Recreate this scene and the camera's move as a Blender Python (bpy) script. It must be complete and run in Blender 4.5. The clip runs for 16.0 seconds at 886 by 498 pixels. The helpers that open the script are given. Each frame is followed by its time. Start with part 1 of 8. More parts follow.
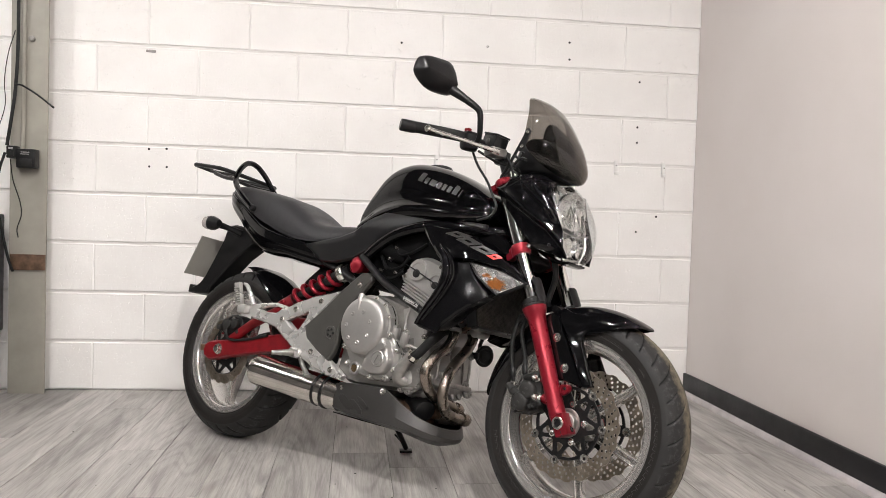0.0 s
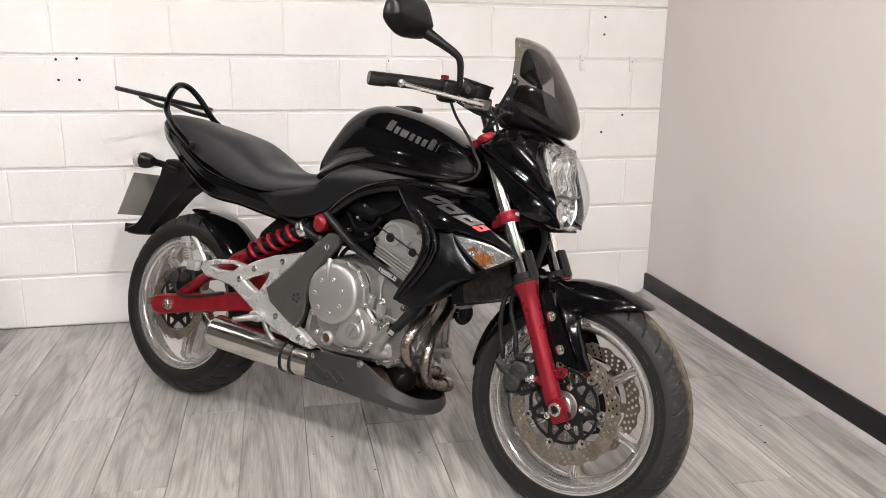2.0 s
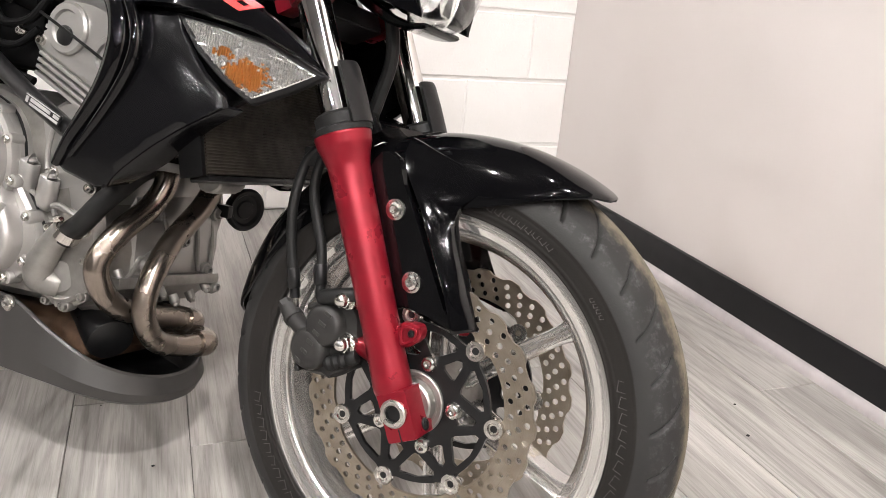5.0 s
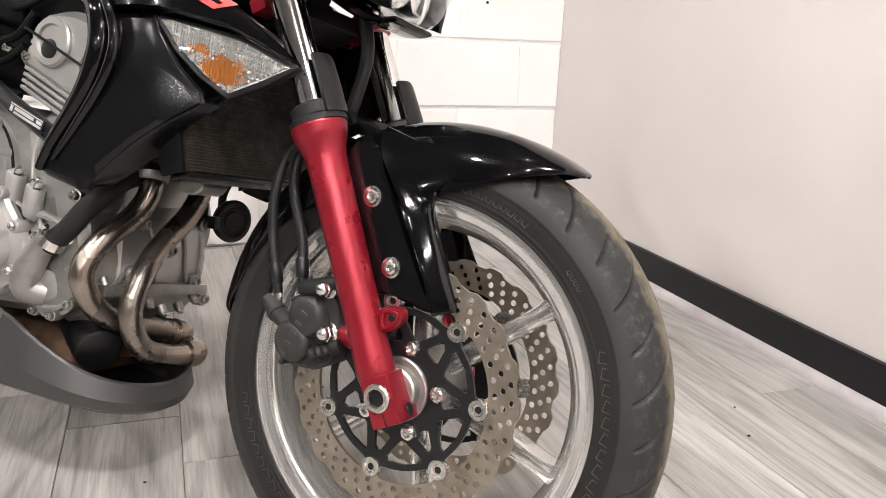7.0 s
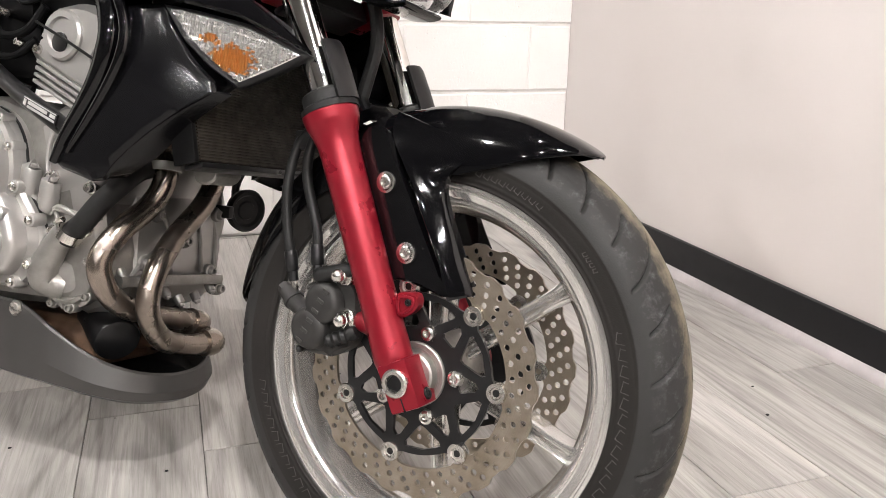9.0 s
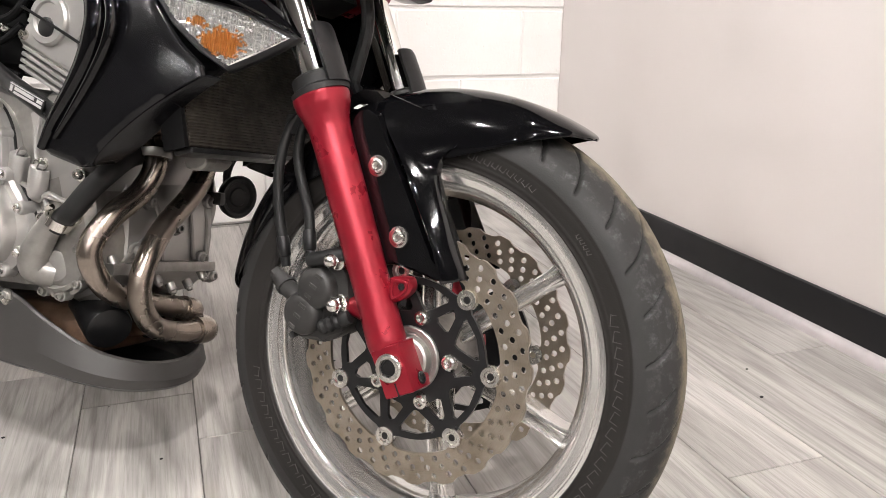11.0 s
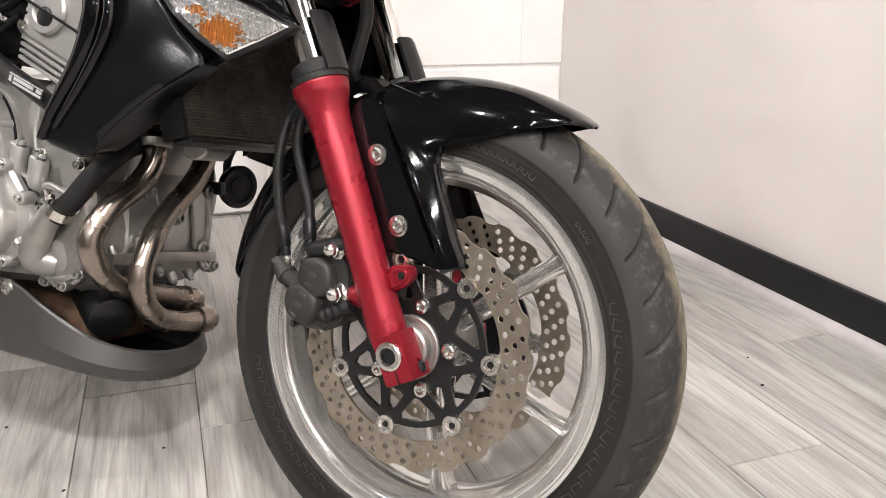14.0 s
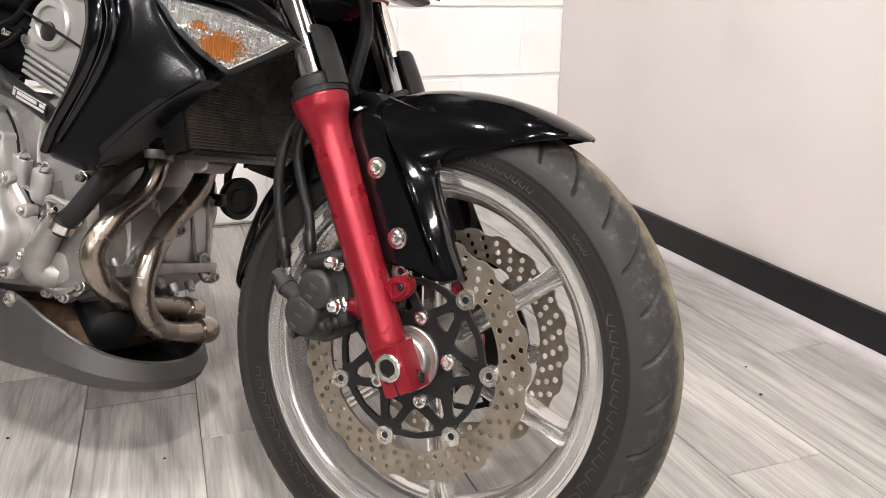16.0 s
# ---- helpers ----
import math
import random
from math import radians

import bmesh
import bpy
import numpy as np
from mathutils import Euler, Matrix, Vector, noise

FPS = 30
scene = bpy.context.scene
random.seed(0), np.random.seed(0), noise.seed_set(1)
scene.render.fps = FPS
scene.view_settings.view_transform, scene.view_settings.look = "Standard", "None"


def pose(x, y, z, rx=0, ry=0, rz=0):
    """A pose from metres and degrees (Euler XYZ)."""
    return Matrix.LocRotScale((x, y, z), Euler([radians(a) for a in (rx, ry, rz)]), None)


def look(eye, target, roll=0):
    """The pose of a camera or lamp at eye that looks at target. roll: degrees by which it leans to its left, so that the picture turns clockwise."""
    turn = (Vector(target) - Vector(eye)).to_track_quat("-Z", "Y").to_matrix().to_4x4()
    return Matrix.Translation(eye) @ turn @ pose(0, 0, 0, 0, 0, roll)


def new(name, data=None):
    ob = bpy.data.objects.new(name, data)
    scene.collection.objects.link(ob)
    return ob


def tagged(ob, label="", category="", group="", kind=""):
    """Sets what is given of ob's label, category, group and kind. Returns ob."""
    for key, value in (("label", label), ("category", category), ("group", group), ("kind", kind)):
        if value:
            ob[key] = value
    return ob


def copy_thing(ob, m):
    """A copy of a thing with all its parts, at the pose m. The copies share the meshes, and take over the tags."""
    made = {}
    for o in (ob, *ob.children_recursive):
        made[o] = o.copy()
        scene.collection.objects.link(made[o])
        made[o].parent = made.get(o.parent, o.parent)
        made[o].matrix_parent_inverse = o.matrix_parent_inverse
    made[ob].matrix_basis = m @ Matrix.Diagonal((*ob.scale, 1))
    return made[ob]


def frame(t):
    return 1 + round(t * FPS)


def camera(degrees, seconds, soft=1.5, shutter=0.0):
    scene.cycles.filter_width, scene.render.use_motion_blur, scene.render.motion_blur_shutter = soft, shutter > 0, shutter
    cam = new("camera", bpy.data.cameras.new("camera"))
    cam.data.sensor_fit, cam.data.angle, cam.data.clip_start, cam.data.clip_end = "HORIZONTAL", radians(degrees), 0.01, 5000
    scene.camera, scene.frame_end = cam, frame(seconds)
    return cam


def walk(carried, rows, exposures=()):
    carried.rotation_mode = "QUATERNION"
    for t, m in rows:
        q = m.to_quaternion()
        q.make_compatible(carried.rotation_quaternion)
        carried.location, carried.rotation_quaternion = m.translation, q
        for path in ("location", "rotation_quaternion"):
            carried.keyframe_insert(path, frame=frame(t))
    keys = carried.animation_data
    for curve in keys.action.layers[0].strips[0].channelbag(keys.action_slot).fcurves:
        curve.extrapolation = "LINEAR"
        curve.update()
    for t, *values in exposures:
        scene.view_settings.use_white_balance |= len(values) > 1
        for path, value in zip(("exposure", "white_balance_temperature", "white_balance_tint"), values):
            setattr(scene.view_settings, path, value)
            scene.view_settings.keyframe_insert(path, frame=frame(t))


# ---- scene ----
cam = camera(59.8, 16.0, soft=0.8)
PATH = [
    (0, (0.092, 0.03, 0.823), (0.318, 2.016, 0.755), 1.8),
    (0.5, (0.091, 0.029, 0.823), (0.323, 2.013, 0.729), 1.6),
    (1, (0.073, 0.056, 0.824), (0.315, 2.037, 0.699), 1.2),
    (1.5, (0.015, 0.177, 0.96), (0.303, 2.138, 0.693), 0.7),
    (2, (-0.015, 0.318, 1.168), (0.393, 2.212, 0.67), 0.6),
    (2.5, (0.03, 0.48, 1.218), (0.522, 2.315, 0.593), 0.7),
    (3, (0.142, 0.75, 1.206), (0.68, 2.543, 0.5), 1.5),
    (3.5, (0.246, 1.034, 1.158), (0.836, 2.789, 0.404), 3.0),
    (4, (0.356, 1.204, 1.054), (0.984, 2.944, 0.295), 4.4),
    (4.5, (0.368, 1.267, 0.909), (1.026, 3.011, 0.181), 5.2),
    (5, (0.39, 1.248, 0.781), (1.07, 3.005, 0.111), 5.1),
    (5.2, (0.394, 1.233, 0.726), (1.091, 3.003, 0.107), 4.75),
    (7.3, (0.4145, 1.2075, 0.712), (1.079, 3.0125, 0.1635), 2.27),
    (7.5, (0.414, 1.208, 0.712), (1.074, 3.013, 0.158), 2.1),
    (8, (0.412, 1.21, 0.712), (1.061, 3.014, 0.144), 1.7),
    (8.5, (0.41, 1.211, 0.71), (1.053, 3.015, 0.135), 1.4),
    (9, (0.412, 1.209, 0.71), (1.051, 3.013, 0.127), 1.1),
    (11.5, (0.415, 1.212, 0.703), (1.064, 2.999, 0.083), 0.7),
    (12, (0.416, 1.207, 0.705), (1.062, 2.993, 0.078), 0.7),
    (12.5, (0.418, 1.206, 0.706), (1.065, 2.99, 0.075), 0.6),
    (13, (0.418, 1.208, 0.705), (1.06, 2.992, 0.068), 0.6),
    (13.5, (0.419, 1.211, 0.702), (1.061, 2.995, 0.065), 0.6),
    (14, (0.417, 1.21, 0.702), (1.059, 2.994, 0.066), 0.5),
    (14.5, (0.418, 1.208, 0.704), (1.061, 2.993, 0.07), 0.5),
    (15, (0.42, 1.203, 0.707), (1.063, 2.99, 0.079), 0.5),
    (15.5, (0.42, 1.203, 0.709), (1.064, 2.991, 0.086), 0.5),
    (16, (0.416, 1.203, 0.709), (1.06, 2.994, 0.093), 0.4),
]
walk(cam, [(t, look(eye, target, roll)) for t, eye, target, roll in PATH], [(0.0, -0.04), (2.0, 0.02), (2.5, 0.07), (3.0, 0.17), (3.5, 0.30), (5.0, 0.51), (7.5, 0.55), (16.0, 0.55)])


# ---- light ----
world = bpy.data.worlds.new("world")
scene.world = world
world.use_nodes = True
world.node_tree.nodes["Background"].inputs[0].default_value = (1.0, 0.98, 0.97, 1)
world.node_tree.nodes["Background"].inputs[1].default_value = 0.05
LAMP_POWER = 1830.0
CEILING = 2.85


# ---- materials ----
def mat(name, color, rough=0.5, metal=0.0, **more):
    m = bpy.data.materials.new(name)
    m.use_nodes = True
    b = m.node_tree.nodes["Principled BSDF"]
    b.inputs["Base Color"].default_value = (*color, 1)
    b.inputs["Roughness"].default_value = rough
    b.inputs["Metallic"].default_value = metal
    for k, v in more.items():
        b.inputs[k.replace("_", " ")].default_value = v
    return m


def nodes_of(m):
    nt = m.node_tree
    return nt, nt.nodes, nt.links, nt.nodes["Principled BSDF"]


def node(nt, kind, **props):
    n = nt.nodes.new(kind)
    for k, v in props.items():
        n.inputs[k.replace("_", " ")].default_value = v
    return n


def coords(nt, scale=(1, 1, 1), random_shift=0.0):
    tc = nt.nodes.new("ShaderNodeTexCoord")
    mp = nt.nodes.new("ShaderNodeMapping")
    mp.inputs["Scale"].default_value = scale
    nt.links.new(tc.outputs["Object"], mp.inputs["Vector"])
    if random_shift:
        oi = nt.nodes.new("ShaderNodeObjectInfo")
        mul = nt.nodes.new("ShaderNodeMath")
        mul.operation = "MULTIPLY"
        mul.inputs[1].default_value = random_shift
        nt.links.new(oi.outputs["Random"], mul.inputs[0])
        comb = nt.nodes.new("ShaderNodeCombineXYZ")
        for i in range(3):
            nt.links.new(mul.outputs[0], comb.inputs[i])
        nt.links.new(comb.outputs[0], mp.inputs["Location"])
    return mp.outputs[0]


def ramp(nt, fac, stops):
    r = nt.nodes.new("ShaderNodeValToRGB")
    while len(r.color_ramp.elements) < len(stops):
        r.color_ramp.elements.new(0.5)
    for e, (p, c) in zip(r.color_ramp.elements, stops):
        e.position = p
        e.color = (*c, 1) if isinstance(c, tuple) else (c, c, c, 1)
    nt.links.new(fac, r.inputs[0])
    return r.outputs[0]


def noise_tex(nt, vec, scale, detail=4.0, rough=0.55, distort=0.0):
    n = node(nt, "ShaderNodeTexNoise", Scale=scale, Detail=detail, Roughness=rough, Distortion=distort)
    nt.links.new(vec, n.inputs["Vector"])
    return n.outputs["Fac"]


def bump(nt, height, strength=0.2, distance=0.002, normal=None):
    b = node(nt, "ShaderNodeBump", Strength=strength, Distance=distance)
    nt.links.new(height, b.inputs["Height"])
    if normal is not None:
        nt.links.new(normal, b.inputs["Normal"])
    return b.outputs["Normal"]


def mixc(nt, fac, a, b, mode="MIX"):
    m = nt.nodes.new("ShaderNodeMix")
    m.data_type, m.blend_type = "RGBA", mode
    for sock, v in ((m.inputs[0], fac), (m.inputs[6], a), (m.inputs[7], b)):
        if isinstance(v, (int, float)):
            sock.default_value = v
        elif isinstance(v, tuple):
            sock.default_value = (*v, 1)
        else:
            nt.links.new(v, sock)
    return m.outputs[2]


def worn(name, color, rough, metal, spread=0.25, scale=14.0, rough_spread=0.12, grain=0.15, grain_scale=300.0, dark=0.6, **more):
    """A surface with stains at one scale and fine grain at another."""
    m = mat(name, color, rough, metal, **more)
    nt, _, links, b = nodes_of(m)
    v = coords(nt)
    f = noise_tex(nt, v, scale, 6)
    lo = tuple(c * (1 - spread) * (dark if spread > 0.3 else 1) for c in color)
    hi = tuple(min(1, c * (1 + spread)) for c in color)
    links.new(ramp(nt, f, [(0.3, lo), (0.7, hi)]), b.inputs["Base Color"])
    links.new(ramp(nt, f, [(0.3, min(1, rough + rough_spread)), (0.7, max(0.02, rough - rough_spread))]), b.inputs["Roughness"])
    if grain:
        g = noise_tex(nt, v, grain_scale, 3)
        links.new(bump(nt, g, grain, 0.0005), b.inputs["Normal"])
    return m


M_GLOSS = worn("gloss_black_paint", (0.0018, 0.0018, 0.0022), 0.06, 0.0, 0.2, 9, 0.03, 0.0, Specular_IOR_Level=0.36)
M_MATTE = worn("matte_black_plastic", (0.0042, 0.0042, 0.0047), 0.38, 0.0, 0.25, 20, 0.08, 0.25, 900, Specular_IOR_Level=0.32)
M_SATIN = worn("satin_black_plastic", (0.0025, 0.0025, 0.003), 0.20, 0.0, 0.2, 12, 0.06, 0.06, 900, Specular_IOR_Level=0.2)
M_RUBBER = worn("black_rubber", (0.007, 0.007, 0.007), 0.55, 0.0, 0.3, 25, 0.1, 0.2, 700, Specular_IOR_Level=0.3)
M_VINYL = worn("seat_vinyl", (0.011, 0.011, 0.0128), 0.46, 0.0, 0.2, 12, 0.06, 0.5, 1400, Specular_IOR_Level=0.48)
M_SCOOP = worn("satin_black_shroud_plastic", (0.0030, 0.0030, 0.0036), 0.17, 0.0, 0.2, 12, 0.05, 0.08, 900, Specular_IOR_Level=0.30)
M_PAN = worn("satin_grey_plastic", (0.036, 0.0345, 0.033), 0.38, 0.15, 0.15, 10, 0.06, 0.2, 800)
M_FRAMEGREY = worn("graphite_cover", (0.060, 0.058, 0.053), 0.45, 0.3, 0.12, 10, 0.06, 0.2, 800)
# blacker than plain plastic: the shade of bay and recesses is in this colour
M_BAY = worn("recess_shade_black", (0.0020, 0.0020, 0.0022), 0.6, 0.0, 0.3, 20, 0.08, 0.2, 700, Specular_IOR_Level=0.12)
M_VENT = worn("charcoal_vent_insert", (0.018, 0.017, 0.016), 0.5, 0.0, 0.15, 10, 0.06, 0.2, 800)
M_RED = worn("red_metallic_paint", (0.225, 0.008, 0.018), 0.31, 0.5, 0.12, 30, 0.06, 0.14, 1600)
M_REDPLAIN = worn("red_satin_paint", (0.22, 0.006, 0.011), 0.40, 0.3, 0.2, 25, 0.08, 0.1, 900)
M_ENGINE = worn("cast_silver_paint", (0.43, 0.42, 0.405), 0.40, 0.80, 0.08, 12, 0.06, 0.3, 900)
M_CAST = worn("dull_cast_aluminium", (0.31, 0.30, 0.284), 0.42, 0.85, 0.25, 22, 0.1, 0.4, 500)
M_HANGER = worn("silver_bracket_paint", (0.64, 0.63, 0.61), 0.28, 0.65, 0.08, 12, 0.05, 0.0)
M_CHROME = worn("chrome", (0.80, 0.79, 0.77), 0.07, 1.0, 0.05, 30, 0.03, 0.0)
M_STEEL = worn("bolt_steel", (0.62, 0.60, 0.57), 0.24, 1.0, 0.12, 60, 0.08, 0.0)
M_POLISHED = worn("polished_stainless", (0.70, 0.67, 0.63), 0.13, 1.0, 0.08, 20, 0.05, 0.0)
M_HEADER = worn("browned_exhaust_steel", (0.26, 0.222, 0.19), 0.26, 0.95, 0.25, 16, 0.08, 0.05, 500, dark=0.8)
M_RUST = worn("rusty_steel", (0.13, 0.075, 0.045), 0.7, 0.3, 0.5, 18, 0.15, 0.5, 300)
M_DARKMETAL = worn("black_oxide_metal", (0.008, 0.008, 0.0085), 0.36, 0.3, 0.3, 40, 0.1, 0.1, 800)
M_CALIPER = worn("caliper_grey", (0.030, 0.029, 0.028), 0.5, 0.4, 0.25, 40, 0.1, 0.3, 600)
M_RIM = worn("satin_silver_rim", (0.70, 0.685, 0.665), 0.15, 0.86, 0.05, 16, 0.03, 0.0)
M_WHITE = worn("white_plastic", (0.75, 0.74, 0.72), 0.45, 0.0, 0.05, 20, 0.05, 0.1, 500)
M_DECAL = worn("grey_silver_decal", (0.030, 0.029, 0.0285), 0.38, 0.2, 0.05, 20, 0.04, 0.0)
M_DECALRED = mat("red_decal", (0.75, 0.012, 0.012), 0.35)
M_LENSGREY = worn("cloudy_clear_lens", (0.40, 0.37, 0.355), 0.16, 0.0, 0.2, 90, 0.08, 0.4, 300)
M_TEXT = worn("worn_print", (0.34, 0.34, 0.33), 0.5, 0.0, 0.2, 60, 0.05, 0.0)
M_PLATE = worn("reverse_of_number_plate", (0.30, 0.29, 0.265), 0.4, 0.0, 0.06, 12, 0.05, 0.05, 400)
M_AMBER = worn("amber_reflector", (0.50, 0.19, 0.045), 0.22, 0.6, 0.3, 60, 0.1, 0.3, 200)
M_REFLECTOR = worn("lamp_reflector", (0.86, 0.85, 0.83), 0.19, 1.0, 0.05, 40, 0.05, 0.5, 90)
M_FACET = worn("lamp_facet_chrome", (0.60, 0.585, 0.57), 0.26, 0.85, 0.06, 40, 0.05, 0.0)
M_FIN = worn("radiator_fin", (0.034, 0.0285, 0.022), 0.6, 0.3, 0.35, 60, 0.1, 0.3, 400)
M_BROWN = worn("oil_brown", (0.055, 0.035, 0.015), 0.2, 0.0, 0.1, 30, 0.05, 0.0)


def tinted_glass(name, color, gloss_rough=0.03, gloss=1.0):
    m = bpy.data.materials.new(name)
    m.use_nodes = True
    nt = m.node_tree
    nt.nodes.clear()
    out = nt.nodes.new("ShaderNodeOutputMaterial")
    tr = nt.nodes.new("ShaderNodeBsdfTransparent")
    tr.inputs[0].default_value = (*color, 1)
    gl = nt.nodes.new("ShaderNodeBsdfGlossy")
    gl.inputs["Roughness"].default_value = gloss_rough
    gl.inputs["Color"].default_value = (gloss, gloss, gloss, 1)
    lw = nt.nodes.new("ShaderNodeLayerWeight")
    lw.inputs[0].default_value = 0.5
    pw = nt.nodes.new("ShaderNodeMath"); pw.operation = "POWER"; pw.inputs[1].default_value = 4.5
    nt.links.new(lw.outputs["Facing"], pw.inputs[0])
    fr = nt.nodes.new("ShaderNodeMath"); fr.operation = "MULTIPLY_ADD"
    fr.inputs[1].default_value, fr.inputs[2].default_value = 0.75, 0.04
    nt.links.new(pw.outputs[0], fr.inputs[0])
    mx = nt.nodes.new("ShaderNodeMixShader")
    nt.links.new(fr.outputs[0], mx.inputs[0])
    nt.links.new(tr.outputs[0], mx.inputs[1])
    nt.links.new(gl.outputs[0], mx.inputs[2])
    nt.links.new(mx.outputs[0], out.inputs[0])
    return m


M_SMOKE = tinted_glass("smoked_acrylic", (0.49, 0.47, 0.445))
M_CLEAR = tinted_glass("clear_polycarbonate", (0.93, 0.94, 0.94))


def disc_material():
    """Turned steel: fine rings about the wheel's axle, with brown stains."""
    m = mat("turned_disc_steel", (0.4, 0.36, 0.3), 0.32, 0.95)
    nt, _, links, b = nodes_of(m)
    v = coords(nt)
    flat = nt.nodes.new("ShaderNodeVectorMath"); flat.operation = "MULTIPLY"; flat.inputs[1].default_value = (1, 0, 1)
    links.new(v, flat.inputs[0])
    rad = nt.nodes.new("ShaderNodeVectorMath"); rad.operation = "LENGTH"
    links.new(flat.outputs[0], rad.inputs[0])
    at = nt.nodes.new("ShaderNodeCombineXYZ")
    links.new(rad.outputs["Value"], at.inputs[0])
    rings = noise_tex(nt, at.outputs[0], 900, 3, 0.7)
    stain = noise_tex(nt, v, 28, 5)
    c = ramp(nt, stain, [(0.3, (0.295, 0.25, 0.195)), (0.7, (0.455, 0.405, 0.34))])
    c = mixc(nt, 0.6, c, ramp(nt, rings, [(0.3, (0.72, 0.72, 0.72)), (0.7, (1.1, 1.1, 1.1))]), "MULTIPLY")
    links.new(c, b.inputs["Base Color"])
    links.new(ramp(nt, rings, [(0.3, 0.42), (0.7, 0.25)]), b.inputs["Roughness"])
    links.new(bump(nt, rings, 0.25, 0.0004), b.inputs["Normal"])
    return m


M_DISC = disc_material()


def tyre_material(radius, dusty):
    m = mat("tyre_rubber", (0.02, 0.02, 0.02), 0.6, Specular_IOR_Level=0.24)
    nt, _, links, b = nodes_of(m)
    v = coords(nt)
    sep = nt.nodes.new("ShaderNodeSeparateXYZ")
    links.new(v, sep.inputs[0])
    x2 = nt.nodes.new("ShaderNodeMath"); x2.operation = "MULTIPLY"
    links.new(sep.outputs[0], x2.inputs[0]); links.new(sep.outputs[0], x2.inputs[1])
    z2 = nt.nodes.new("ShaderNodeMath"); z2.operation = "MULTIPLY_ADD"
    links.new(sep.outputs[2], z2.inputs[0]); links.new(sep.outputs[2], z2.inputs[1]); links.new(x2.outputs[0], z2.inputs[2])
    r = nt.nodes.new("ShaderNodeMath"); r.operation = "SQRT"
    links.new(z2.outputs[0], r.inputs[0])
    rel = nt.nodes.new("ShaderNodeMapRange")
    rel.inputs["From Min"].default_value, rel.inputs["From Max"].default_value = radius - 0.046, radius
    links.new(r.outputs[0], rel.inputs["Value"])
    n1 = noise_tex(nt, v, 55, 6, 0.65)
    n2 = noise_tex(nt, v, 9, 4)
    wob = nt.nodes.new("ShaderNodeMath"); wob.operation = "MULTIPLY_ADD"
    wob.inputs[1].default_value = 0.30
    links.new(n1, wob.inputs[0]); links.new(rel.outputs[0], wob.inputs[2])
    half = nt.nodes.new("ShaderNodeMath"); half.operation = "MULTIPLY"; half.inputs[1].default_value = 0.6
    links.new(wob.outputs[0], half.inputs[0])
    base = ramp(nt, n2, [(0.3, (0.0080, 0.0069, 0.0062)), (0.7, (0.0130, 0.0114, 0.0103))])
    n3 = noise_tex(nt, v, 130, 5, 0.7, 0.8)
    scuffed = ramp(nt, n2, [(0.3, (0.015, 0.0146, 0.0143)), (0.7, (0.022, 0.0215, 0.0212))])
    band = mixc(nt, 1.0, ramp(nt, rel.outputs[0], [(0.30, 0.0), (0.48, 1.0), (0.80, 1.0), (0.92, 0.25)]), ramp(nt, n1, [(0.50, 0.0), (0.72, 0.75)]), "MULTIPLY")
    scuffed = mixc(nt, band, scuffed, ramp(nt, n3, [(0.42, (0.036, 0.0355, 0.0355)), (0.66, (0.125, 0.125, 0.134))]))
    c1 = mixc(nt, ramp(nt, rel.outputs[0], [(0.035, 0.0), (0.060, 1.0)]), base, scuffed)
    c2 = mixc(nt, ramp(nt, half.outputs[0], [(0.63, 0.0), (0.74, 0.62 if dusty else 0.0)]), c1, (0.30, 0.25, 0.17))
    # groove floors: unscuffed rubber, coloured darker still for the shade inside them
    at = nt.nodes.new("ShaderNodeAttribute")
    at.attribute_name = "cut"
    c3 = mixc(nt, at.outputs["Fac"], c2, (0.006, 0.006, 0.006))
    links.new(c3, b.inputs["Base Color"])
    links.new(bump(nt, noise_tex(nt, v, 500, 3), 0.3, 0.0006), b.inputs["Normal"])
    return m


